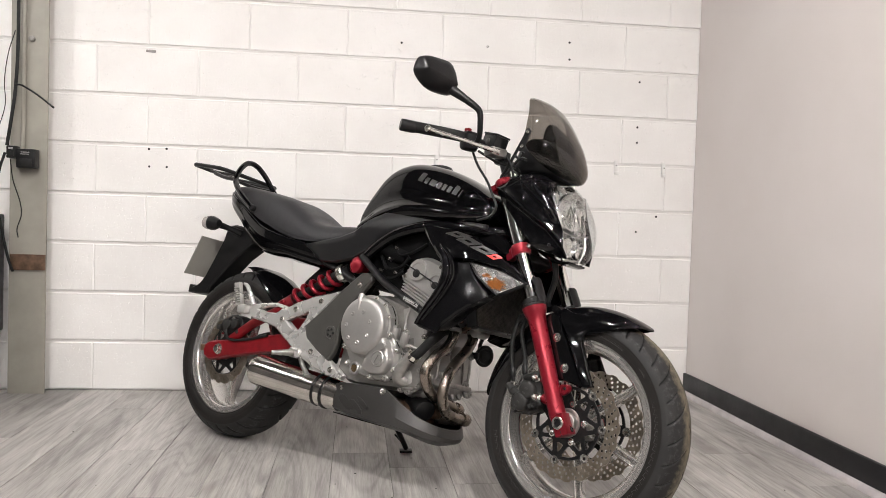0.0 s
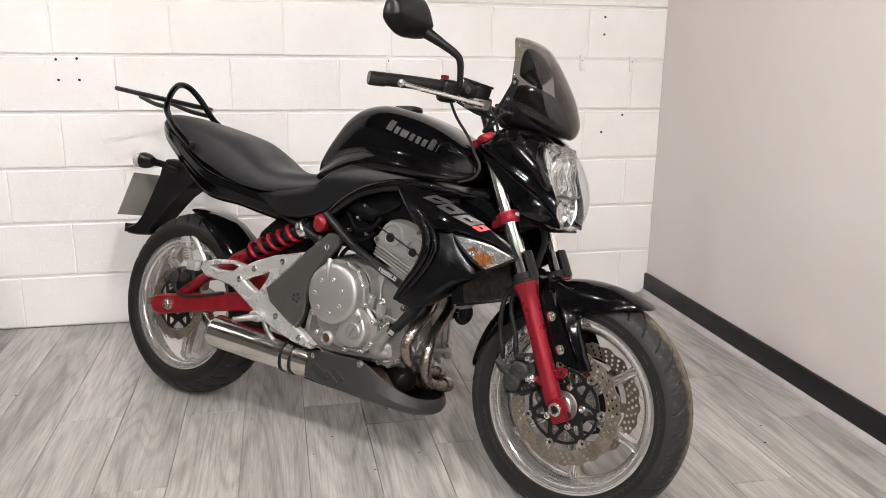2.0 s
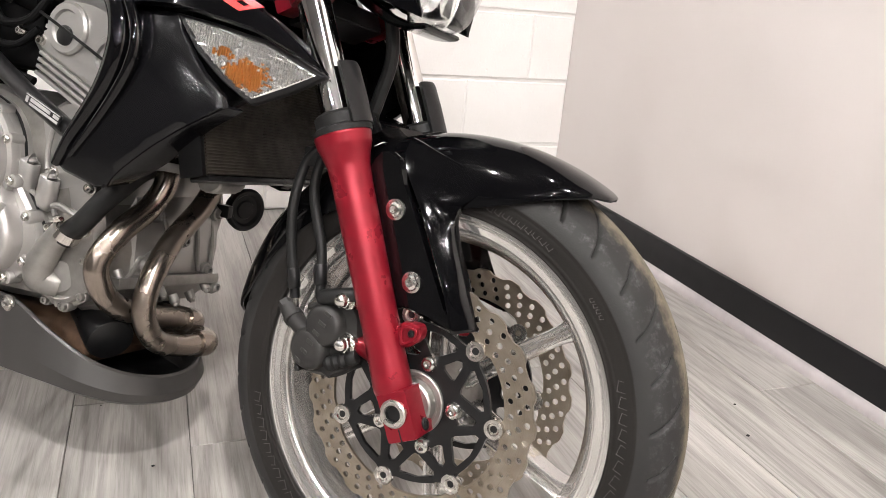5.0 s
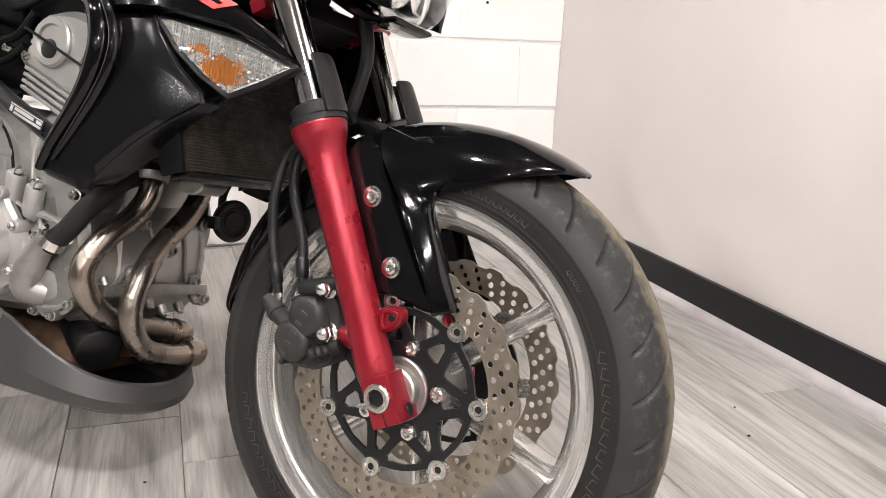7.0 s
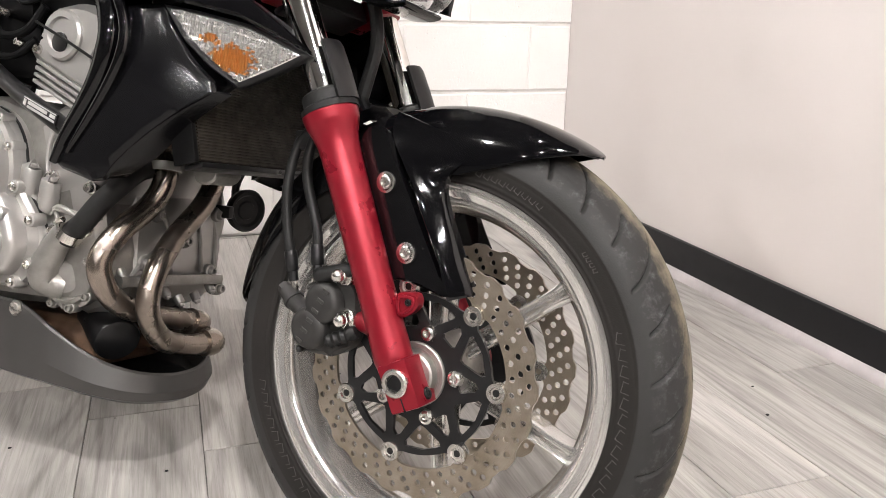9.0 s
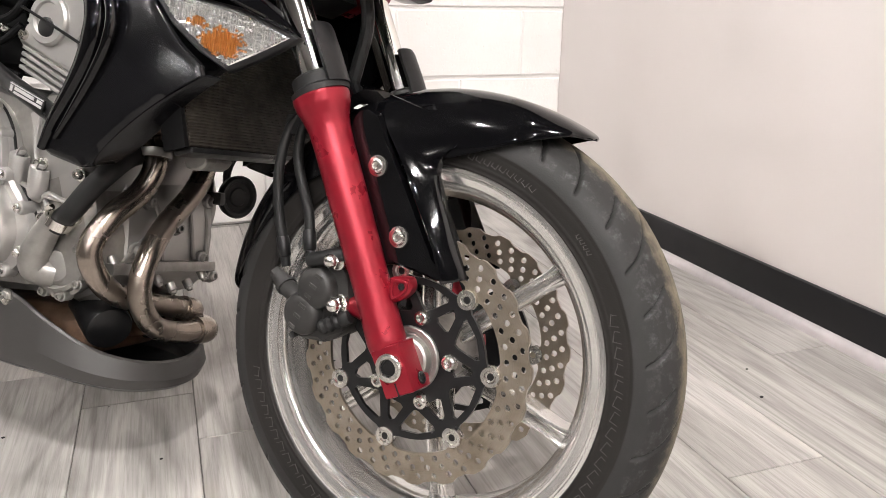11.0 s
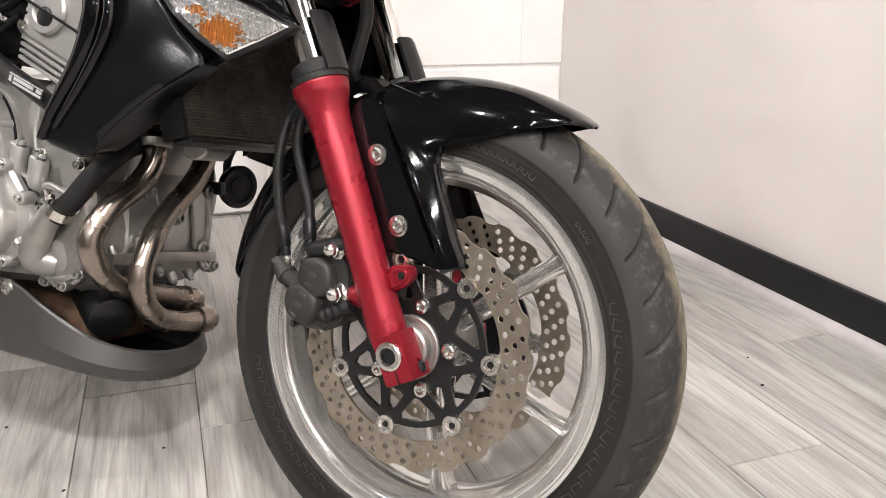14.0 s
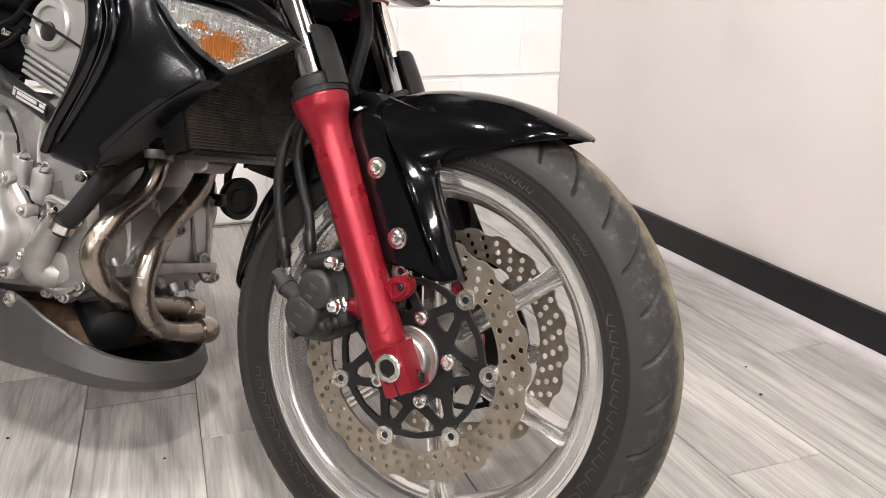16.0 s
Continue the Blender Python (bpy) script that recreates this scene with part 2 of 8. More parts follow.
def block_material():
    m = mat("white_painted_block", (0.8, 0.79, 0.77), 0.6)
    nt, _, links, b = nodes_of(m)
    v = coords(nt, random_shift=37.0)
    stain = noise_tex(nt, v, 3.5, 5)
    links.new(ramp(nt, stain, [(0.3, (0.79, 0.768, 0.748)), (0.7, (0.85, 0.835, 0.815))]), b.inputs["Base Color"])
    # pores and pits in the block, under the paint: some cells of a scatter hold a pit of their own size
    lie = nt.nodes.new("ShaderNodeMapping"); lie.inputs["Scale"].default_value = (0.85, 1, 1.15)
    links.new(v, lie.inputs["Vector"])
    wob = nt.nodes.new("ShaderNodeVectorMath"); wob.operation = "MULTIPLY_ADD"; wob.inputs[1].default_value = (0.008, 0.008, 0.008)
    wn = node(nt, "ShaderNodeTexNoise", Scale=90.0, Detail=2.0)
    links.new(v, wn.inputs["Vector"]); links.new(wn.outputs["Color"], wob.inputs[0]); links.new(lie.outputs[0], wob.inputs[2])
    pits = None
    # the upper courses are of a coarser, more open block
    place = nt.nodes.new("ShaderNodeNewGeometry"); high = nt.nodes.new("ShaderNodeSeparateXYZ")
    links.new(place.outputs["Position"], high.inputs[0])
    third = nt.nodes.new("ShaderNodeMath"); third.operation = "DIVIDE"; third.inputs[1].default_value = 3.0
    links.new(high.outputs[2], third.inputs[0])
    coarse = ramp(nt, third.outputs[0], [(0.30, 0.0), (0.37, 0.30), (0.40, 0.65), (0.54, 1.0)])
    open_ = nt.nodes.new("ShaderNodeMath"); open_.operation = "MULTIPLY_ADD"; open_.inputs[1].default_value = 0.15; open_.inputs[2].default_value = -0.02
    links.new(coarse, open_.inputs[0])
    for scale, least, most in ((92.0, 0.72, 0.28), (170.0, 0.66, 0.36)):
        vor = node(nt, "ShaderNodeTexVoronoi", Scale=scale)
        links.new(wob.outputs[0], vor.inputs["Vector"])
        size = nt.nodes.new("ShaderNodeSeparateColor")
        links.new(vor.outputs["Color"], size.inputs[0])
        gap = nt.nodes.new("ShaderNodeMath"); gap.operation = "SUBTRACT"
        more = nt.nodes.new("ShaderNodeMath"); more.operation = "ADD"
        links.new(size.outputs[0], more.inputs[0]); links.new(open_.outputs[0], more.inputs[1])
        links.new(ramp(nt, more.outputs[0], [(least, 0.0), (1.0, most)]), gap.inputs[0])
        links.new(vor.outputs["Distance"], gap.inputs[1])
        hole = ramp(nt, gap.outputs[0], [(0.0, 0.0), (0.10, 1.0)])
        if pits is None:
            pits = hole
        else:
            both = nt.nodes.new("ShaderNodeMath"); both.operation = "MAXIMUM"
            links.new(pits, both.inputs[0]); links.new(hole, both.inputs[1])
            pits = both.outputs[0]
    inv = nt.nodes.new("ShaderNodeMath"); inv.operation = "SUBTRACT"; inv.inputs[0].default_value = 1.0
    links.new(pits, inv.inputs[1])
    n1 = bump(nt, inv.outputs[0], 0.85, 0.0027)
    n2 = bump(nt, noise_tex(nt, v, 75, 6, 0.7), 0.6, 0.0024, n1)
    links.new(n2, b.inputs["Normal"])
    return m


def plaster_material():
    m = mat("smooth_painted_plaster", (0.74, 0.70, 0.67), 0.55)
    nt, _, links, b = nodes_of(m)
    v = coords(nt)
    links.new(ramp(nt, noise_tex(nt, v, 1.3, 4), [(0.3, (0.60, 0.552, 0.530)), (0.7, (0.645, 0.603, 0.585))]), b.inputs["Base Color"])
    links.new(bump(nt, noise_tex(nt, v, 130, 4), 0.12, 0.001), b.inputs["Normal"])
    return m


def plank_material():
    m = mat("grey_wood_laminate", (0.4, 0.38, 0.36), 0.42, Specular_IOR_Level=0.34)
    nt, _, links, b = nodes_of(m)
    v = coords(nt, (1, 1, 1), 53.0)
    st = nt.nodes.new("ShaderNodeMapping"); st.inputs["Scale"].default_value = (7.5, 1.0, 1)
    links.new(v, st.inputs["Vector"])
    wide = noise_tex(nt, st.outputs[0], 1.1, 6, 0.6, 1.2)
    fine_m = nt.nodes.new("ShaderNodeMapping"); fine_m.inputs["Scale"].default_value = (120, 4, 1)
    links.new(v, fine_m.inputs["Vector"])
    fine = noise_tex(nt, fine_m.outputs[0], 1.6, 5, 0.65, 0.6)
    ring_m = nt.nodes.new("ShaderNodeMapping"); ring_m.inputs["Scale"].default_value = (7, 1.0, 1)
    links.new(v, ring_m.inputs["Vector"])
    # flowing rings: contours of a long, slow swell
    swell = noise_tex(nt, ring_m.outputs[0], 0.55, 1.5, 0.45, 0.35)
    ph = nt.nodes.new("ShaderNodeMath"); ph.operation = "MULTIPLY"; ph.inputs[1].default_value = 130.0
    links.new(swell, ph.inputs[0])
    wave = nt.nodes.new("ShaderNodeMath"); wave.operation = "SINE"
    links.new(ph.outputs[0], wave.inputs[0])
    unit = nt.nodes.new("ShaderNodeMath"); unit.operation = "MULTIPLY_ADD"; unit.inputs[1].default_value = 0.5; unit.inputs[2].default_value = 0.5
    links.new(wave.outputs[0], unit.inputs[0])
    c = ramp(nt, wide, [(0.26, (0.205, 0.196, 0.187)), (0.42, (0.300, 0.288, 0.276)), (0.58, (0.365, 0.351, 0.337)), (0.78, (0.44, 0.425, 0.41))])
    c = mixc(nt, ramp(nt, wide, [(0.35, 0.58), (0.6, 0.32)]), c, ramp(nt, unit.outputs[0], [(0.0, (0.60, 0.595, 0.59)), (0.55, (1, 1, 1))]), "MULTIPLY")
    c = mixc(nt, 0.55, c, ramp(nt, fine, [(0.34, (0.56, 0.55, 0.54)), (0.50, (0.96, 0.96, 0.96)), (0.64, (1.16, 1.16, 1.16))]), "MULTIPLY")
    mid_m = nt.nodes.new("ShaderNodeMapping"); mid_m.inputs["Scale"].default_value = (20, 1.3, 1)
    links.new(v, mid_m.inputs["Vector"])
    mid = noise_tex(nt, mid_m.outputs[0], 1.0, 6, 0.62, 1.6)
    c = mixc(nt, 0.62, c, ramp(nt, mid, [(0.3, (0.70, 0.695, 0.69)), (0.5, (1.0, 1.0, 1.0)), (0.72, (1.14, 1.14, 1.14))]), "MULTIPLY")
    # long dark mineral streaks here and there
    dark_m = nt.nodes.new("ShaderNodeMapping"); dark_m.inputs["Scale"].default_value = (15, 1.7, 1)
    links.new(v, dark_m.inputs["Vector"])
    c = mixc(nt, ramp(nt, noise_tex(nt, dark_m.outputs[0], 1.0, 5, 0.65, 2.2), [(0.60, 0.0), (0.76, 0.55)]), c, (0.16, 0.148, 0.136))
    knot_m = nt.nodes.new("ShaderNodeMapping"); knot_m.inputs["Scale"].default_value = (5.5, 2.4, 0.01)
    links.new(v, knot_m.inputs["Vector"])
    vor = node(nt, "ShaderNodeTexVoronoi", Scale=1.0)
    links.new(knot_m.outputs[0], vor.inputs["Vector"])
    c = mixc(nt, ramp(nt, vor.outputs["Distance"], [(0.03, 0.7), (0.22, 0.0)]), c, (0.15, 0.135, 0.12))
    oi = nt.nodes.new("ShaderNodeObjectInfo")
    c = mixc(nt, 1.0, c, ramp(nt, oi.outputs["Random"], [(0.0, (0.88, 0.873, 0.865)), (1.0, (1.20, 1.19, 1.178))]), "MULTIPLY")
    links.new(c, b.inputs["Base Color"])
    links.new(ramp(nt, wide, [(0.3, 0.5), (0.7, 0.36)]), b.inputs["Roughness"])
    links.new(bump(nt, fine, 0.18, 0.0006), b.inputs["Normal"])
    return m


M_BLOCK, M_PLASTER, M_PLANK = block_material(), plaster_material(), plank_material()
M_MORTAR = worn("white_painted_mortar", (0.77, 0.75, 0.73), 0.65, 0.0, 0.05, 8, 0.05, 0.5, 160)
M_SKIRT = worn("charcoal_skirting_paint", (0.0048, 0.0048, 0.0062), 0.42, 0.0, 0.15, 10, 0.06, 0.1, 400, Specular_IOR_Level=0.30)
M_BEAD = worn("pale_floor_bead", (0.43, 0.395, 0.40), 0.45, 0.0, 0.12, 14, 0.06, 0.1, 400)
M_UNDER = worn("dark_joint", (0.16, 0.15, 0.14), 0.8, 0.0, 0.2, 8, 0.05, 0.2, 300)
M_COLUMN = worn("cream_column_paint", (0.29, 0.275, 0.24), 0.45, 0.0, 0.12, 7, 0.08, 0.25, 220)
# out-of-view walls and ceiling, darkened to cut fill light and reflections on the bike
M_DIM = worn("unseen_wall_dark_grey", (0.10, 0.097, 0.093), 0.8, 0.0, 0.05, 2, 0.05, 0.1, 200)
M_CEIL = worn("unseen_ceiling_dark_grey", (0.075, 0.073, 0.070), 0.8, 0.0, 0.05, 2, 0.05, 0.1, 200)
M_LED = bpy.data.materials.new("led_diffuser")
M_LED.use_nodes = True
_b = M_LED.node_tree.nodes["Principled BSDF"]
_b.inputs["Emission Color"].default_value = (1.0, 0.955, 0.93, 1)
_b.inputs["Emission Strength"].default_value = LAMP_POWER


# ---- shape helpers ----
def part(name, bm, material, parent=None, label="", smooth=35, steer=False):
    """Link a bmesh as one mesh object under a thing or part."""
    if steer:
        bmesh.ops.transform(bm, matrix={1: STEER, 2: STEER_TOP, 3: STEER_BAR}[int(steer)], verts=bm.verts)
    bmesh.ops.recalc_face_normals(bm, faces=bm.faces)
    lim = radians(smooth)
    for f in bm.faces:
        f.smooth = smooth > 0
    for e in bm.edges:
        if len(e.link_faces) == 2 and e.calc_face_angle(0) > lim:
            e.smooth = False
    me = bpy.data.meshes.new(name)
    bm.to_mesh(me)
    bm.free()
    me.materials.append(material)
    ob = new(name, me)
    if parent is not None:
        ob.parent = parent
    if label:
        ob["label"] = label
    return ob


def thing(name, label, category, m=None, kind="", group=""):
    ob = new(name)
    ob.empty_display_size = 0.1
    if m is not None:
        ob.matrix_world = m
    return tagged(ob, label, category, group, kind)


def catmull(pts, n=6, closed=False):
    P = [Vector(p) for p in pts]
    out = []
    N = len(P)
    last = N if closed else N - 1
    for i in range(last):
        p1, p2 = P[i], P[(i + 1) % N]
        p0 = P[i - 1] if (closed or i > 0) else p1 * 2 - p2
        p3 = P[(i + 2) % N] if (closed or i + 2 < N) else p2 * 2 - p1
        for k in range(n):
            t = k / n
            out.append(0.5 * ((2 * p1) + (p2 - p0) * t + (2 * p0 - 5 * p1 + 4 * p2 - p3) * t * t + (3 * p1 - p0 - 3 * p2 + p3) * t ** 3))
    if not closed:
        out.append(P[-1])
    return out


def V(x, c, z):
    """A point of the bike: ahead of the rear axle, to the rider's right, up."""
    return Vector((x, -c, z))


def skin(bm, rings, closed_rings=True, cap=True, loop=False):
    vs = [[bm.verts.new(p) for p in r] for r in rings]
    n = len(vs[0])
    cnt = len(vs) if loop else len(vs) - 1
    for i in range(cnt):
        a, b = vs[i], vs[(i + 1) % len(vs)]
        for j in range(n if closed_rings else n - 1):
            k = (j + 1) % n
            bm.faces.new((a[j], a[k], b[k], b[j]))
    if cap and closed_rings and not loop:
        bm.faces.new(vs[0][::-1])
        bm.faces.new(vs[-1])
    return vs


def tube(bm, pts, r, seg=12, n=6, closed=False, smooth=True):
    path = catmull(pts, n, closed) if smooth else [Vector(p) for p in pts]
    rs = r if isinstance(r, (list, tuple)) else [r] * len(pts)
    rad = []
    for i in range(len(path)):
        f = i / (n if smooth else 1)
        a = int(f) % len(rs)
        b = (a + 1) % len(rs) if closed else min(a + 1, len(rs) - 1)
        rad.append(rs[a] * (1 - (f - int(f))) + rs[b] * (f - int(f)))
    rings = []
    up = None
    for i, p in enumerate(path):
        if closed:
            t = path[(i + 1) % len(path)] - path[i - 1]
        else:
            t = path[min(i + 1, len(path) - 1)] - path[max(i - 1, 0)]
        t.normalize()
        if up is None:
            up = t.orthogonal().normalized()
        up = (up - t * up.dot(t)).normalized()
        side = t.cross(up)
        rings.append([p + (up * math.cos(q) + side * math.sin(q)) * rad[i] for q in (2 * math.pi * k / seg for k in range(seg))])
    skin(bm, rings, loop=closed)
    return bm


def axis_matrix(at, direction):
    d = Vector(direction).normalized()
    return Matrix.Translation(at) @ d.to_track_quat("Z", "Y").to_matrix().to_4x4()


def lathe(bm, profile, m, seg=32, closed=False):
    """Turn (radius, height) pairs about z of m."""
    rings = []
    for k in range(seg):
        q = 2 * math.pi * k / seg
        rings.append([m @ Vector((r * math.cos(q), r * math.sin(q), h)) for r, h in profile])
    vs = [[bm.verts.new(p) for p in r] for r in rings]
    n = len(profile)
    for k in range(seg):
        a, b = vs[k], vs[(k + 1) % seg]
        for j in range(n if closed else n - 1):
            i = (j + 1) % n
            bm.faces.new((a[j], a[i], b[i], b[j]))
    if not closed:
        for end in (0, n - 1):
            if profile[end][0] > 1e-6:
                bm.faces.new([v[end] for v in vs])
    bmesh.ops.remove_doubles(bm, verts=bm.verts, dist=1e-6)
    return bm


def disc_profile(r, h, b):
    return [(0, 0), (r, 0), (r, h - b), (r - b * 0.3, h - b * 0.3), (r - b, h), (0, h)]


def bolt(bm, at, direction, r=0.008, h=0.006, socket=True):
    """A domed socket-head bolt."""
    m = axis_matrix(at, direction)
    if socket:
        lathe(bm, [(0, -0.004), (r, -0.004), (r, h * 0.5), (r * 0.8, h), (r * 0.5, h), (r * 0.45, h * 0.3), (0, h * 0.3)], m, 16)
    else:
        lathe(bm, [(0, -0.004), (r, -0.004), (r, h * 0.35), (r * 0.72, h * 0.36), (r * 0.72, h * 0.85), (r * 0.4, h * 1.2), (0, h * 1.3)], m, 6)


def box(bm, lo, hi, m=None, b=0.0, segs=2):
    r = bmesh.ops.create_cube(bm, size=1.0)
    vs = r["verts"]
    c = (Vector(lo) + Vector(hi)) / 2
    s = Vector(hi) - Vector(lo)
    for v in vs:
        v.co = Vector((v.co.x * s.x, v.co.y * s.y, v.co.z * s.z)) + c
    if b:
        es = list({e for v in vs for e in v.link_edges})
        r2 = bmesh.ops.bevel(bm, geom=es, offset=b, segments=segs, affect="EDGES", profile=0.6)
        vs = list({v for f in r2["faces"] for v in f.verts} | {v for v in vs if v.is_valid})
    if m is not None:
        bmesh.ops.transform(bm, matrix=m, verts=[v for v in vs if v.is_valid])
    return bm


def slab(bm, poly, cf, thick, holes=(), cuts=0, edge=0.003, smooth_n=0):
    """A panel in the bike's side view: outline (x, z), c outwards from cf(x, z), thickness inwards."""
    if not callable(cf):
        c0 = cf
        cf = lambda x, z: c0
    loops = [poly, *holes]
    sub = bmesh.new()
    es = []
    for lp in loops:
        pts = [(p.x, p.y) for p in catmull([(x, z, 0) for x, z in lp], smooth_n, True)] if smooth_n else lp
        vs = [sub.verts.new((x, 0, z)) for x, z in pts]
        es += [sub.edges.new((vs[i], vs[(i + 1) % len(vs)])) for i in range(len(vs))]
    bmesh.ops.triangle_fill(sub, use_beauty=True, use_dissolve=False, edges=es)
    for _ in range(cuts):
        bmesh.ops.subdivide_edges(sub, edges=sub.edges[:], cuts=1, use_grid_fill=True)
        bmesh.ops.triangulate(sub, faces=sub.faces[:])
    sub.verts.index_update()
    bd = {v.index for e in sub.edges if len(e.link_faces) == 1 for v in e.verts}
    outer, inner = {}, {}
    rim = {}
    for v in sub.verts:
        x, z = v.co.x, v.co.z
        c = cf(x, z)
        if v.index in bd:
            # pulled in a little along the outline, for a rounded edge
            g = Vector((0, 0, 0))
            for e in v.link_edges:
                if len(e.link_faces) > 1:
                    o = e.other_vert(v).co - v.co
                    if o.length > 1e-9:
                        g += o.normalized()
            if g.length < 1e-6:
                for f in v.link_faces:
                    g += f.calc_center_median() - v.co
            if g.length > 1e-9:
                g = g.normalized() * edge
            outer[v.index] = bm.verts.new((x + g.x, -c, z + g.z))
            rim[v.index] = bm.verts.new((x, -(c - edge), z))
        else:
            outer[v.index] = bm.verts.new((x, -c, z))
        inner[v.index] = bm.verts.new((x, -(c - thick), z))
    for f in sub.faces:
        ids = [v.index for v in f.verts]
        bm.faces.new([outer[i] for i in ids])
        bm.faces.new([inner[i] for i in ids][::-1])
    for e in sub.edges:
        if len(e.link_faces) == 1:
            i, j = e.verts[0].index, e.verts[1].index
            bm.faces.new((outer[i], outer[j], rim[j], rim[i]))
            bm.faces.new((rim[i], rim[j], inner[j], inner[i]))
    sub.free()
    return bm


def hull(bm, stations, shape, seg=4, mirror=True):
    """A body along x: stations (x, low, high, half width), shape of (across 0..1, up 0..1) from the keel's middle over the right side to the top's middle."""
    st = catmull([(s[0], s[1], s[2]) for s in stations], seg)
    wd = catmull([(s[3], 0, 0) for s in stations], seg)
    sh = catmull([(a, b, 0) for a, b in shape], 3)
    rings = []
    for s, w in zip(st, wd):
        x, lo, hi = s
        half = [(p.x * w.x, lo + p.y * (hi - lo)) for p in sh]
        ring = [V(x, c, z) for c, z in half] + [V(x, -c, z) for c, z in half[::-1] if abs(c) > 1e-7]
        rings.append(ring)
    skin(bm, rings)
    return bm


def mirrored(bm):
    for v in bm.verts:
        v.co.y = -v.co.y
    bmesh.ops.reverse_faces(bm, faces=bm.faces)
    return bm


# ---- the room ----
BACK, RIGHT, LEFT, REAR = 3.726, 1.765, -4.6, -6.0
COURSE, BLOCK, JOINT0 = 0.2276, 0.4515, -1.101
PLANK, PLANK0, PLANK_LONG = 0.193, 0.226, 1.29


def plain_box(name, lo, hi, material, label, category, b=0.0):
    bm = bmesh.new()
    box(bm, lo, hi, b=b)
    ob = part(name, bm, material)
    return tagged(ob, label, category, kind="structure")


wall_back = plain_box("wall_back", (LEFT - 0.2, BACK + 0.008, 0), (RIGHT + 0.2, BACK + 0.2, CEILING + 0.2), M_MORTAR, "white painted concrete block wall with shallow mortar joints", "wall")
wall_right = plain_box("wall_right", (RIGHT, REAR - 0.2, 0), (RIGHT + 0.15, BACK + 0.003, CEILING + 0.2), M_PLASTER, "smooth off-white painted partition wall", "wall")
wall_left = plain_box("wall_left", (LEFT - 0.2, REAR, 0), (LEFT, BACK + 0.003, CEILING + 0.2), M_DIM, "unseen side wall, dark grey to limit bounced light", "wall")
wall_rear = plain_box("wall_rear", (LEFT - 0.2, REAR - 0.2, 0), (RIGHT, REAR, CEILING + 0.2), M_DIM, "unseen rear wall, dark grey to limit bounced light", "wall")
floor = plain_box("floor", (LEFT - 0.2, REAR - 0.2, -0.2), (RIGHT + 0.2, BACK + 0.2, -0.004), M_UNDER, "grey wood laminate plank floor", "floor")
ceiling = plain_box("ceiling", (LEFT, REAR, CEILING), (RIGHT, BACK, CEILING + 0.15), M_CEIL, "unseen ceiling, dark grey to limit bounced light", "ceiling")


def skirting():
    bm = bmesh.new()
    box(bm, (RIGHT - 0.016, REAR, 0), (RIGHT - 0.001, BACK - 0.001, 0.106), b=0.003)
    ob = part("baseboard", bm, M_SKIRT)
    tagged(ob, "charcoal painted skirting board along the partition", "skirting board", kind="structure")
    bm = bmesh.new()
    prof = [(0.0, 0.0)] + [(-0.016 * math.sin(a), 0.024 * math.cos(a)) for a in (i * math.pi / 12 for i in range(7))]
    rings = []
    for y in (REAR, BACK - 0.003):
        rings.append([Vector((RIGHT - 0.0165 + dx, y, dz)) for dx, dz in prof])
    skin(bm, rings)
    ob = part("trim", bm, M_BEAD)
    tagged(ob, "pale quadrant bead at the foot of the skirting", "floor trim", kind="structure")


skirting()


def ceiling_lamp(x, y, lx):
    ly = lx
    th = thing("ceiling_light", "small square white ceiling spot with glowing diffuser", "ceiling light", Matrix.Translation((x, y, CEILING)), group="ceiling lights")
    bm = bmesh.new()
    box(bm, (-lx / 2 - 0.01, -ly / 2 - 0.01, -0.05), (lx / 2 + 0.01, ly / 2 + 0.01, 0), b=0.006)
    part("housing", bm, M_WHITE, th)
    bm = bmesh.new()
    box(bm, (-lx / 2, -ly / 2, -0.066), (lx / 2, ly / 2, -0.051), b=0.004)
    part("diffuser", bm, M_LED, th, "glowing white diffuser")
    return th


LIGHTS = [(-2.45, 2.4, 0.071), (-1.12, 1.62, 0.066), (0.50, 1.70, 0.064), (0.5, 0.1, 0.110), (-2.6, -0.8, 0.065), (-0.7, -1.0, 0.100), (0.8, -1.6, 0.062), (-1.8, -3.0, 0.07), (0.2, -3.4, 0.07)]
for x, y, side in LIGHTS:
    ceiling_lamp(x, y, side)


# ---- the column with its cables ----
def column():
    th = thing("steel_column", "cream painted steel column, scuffed, standing against the block wall", "column", Matrix.Translation((-1.357, 3.64, 0)))
    bm = bmesh.new()
    box(bm, (-0.078, 0.0, 0), (0.078, 0.012, CEILING), b=0.002)
    part("front_flange", bm, M_COLUMN, th)
    bm = bmesh.new()
    box(bm, (-0.006, 0.0125, 0), (0.006, 0.085, CEILING))
    part("web", bm, M_COLUMN, th)
    bm = bmesh.new()
    box(bm, (-0.07, -0.011, 0.555), (0.078, -0.0005, 0.625), b=0.002)
    part("bracket", bm, M_RUST, th, "rusty plate with flaking paint")
    bm = bmesh.new()
    tube(bm, [(-0.022, -0.012, CEILING), (-0.022, -0.012, 2.2), (-0.020, -0.012, 1.30), (-0.022, -0.012, 1.02)], 0.010, 10)
    part("conduit", bm, M_COLUMN, th)
    bm = bmesh.new()
    lathe(bm, disc_profile(0.012, 0.02, 0.004), axis_matrix((0.012, -0.001, 1.575), (0, -1, 0)), 14)
    part("clamp", bm, M_CAST, th)


column()


def cable(name, label, pts, r, material=M_RUBBER):
    bm = bmesh.new()
    tube(bm, pts, r, 8)
    return tagged(part(name, bm, material), label, "cable")


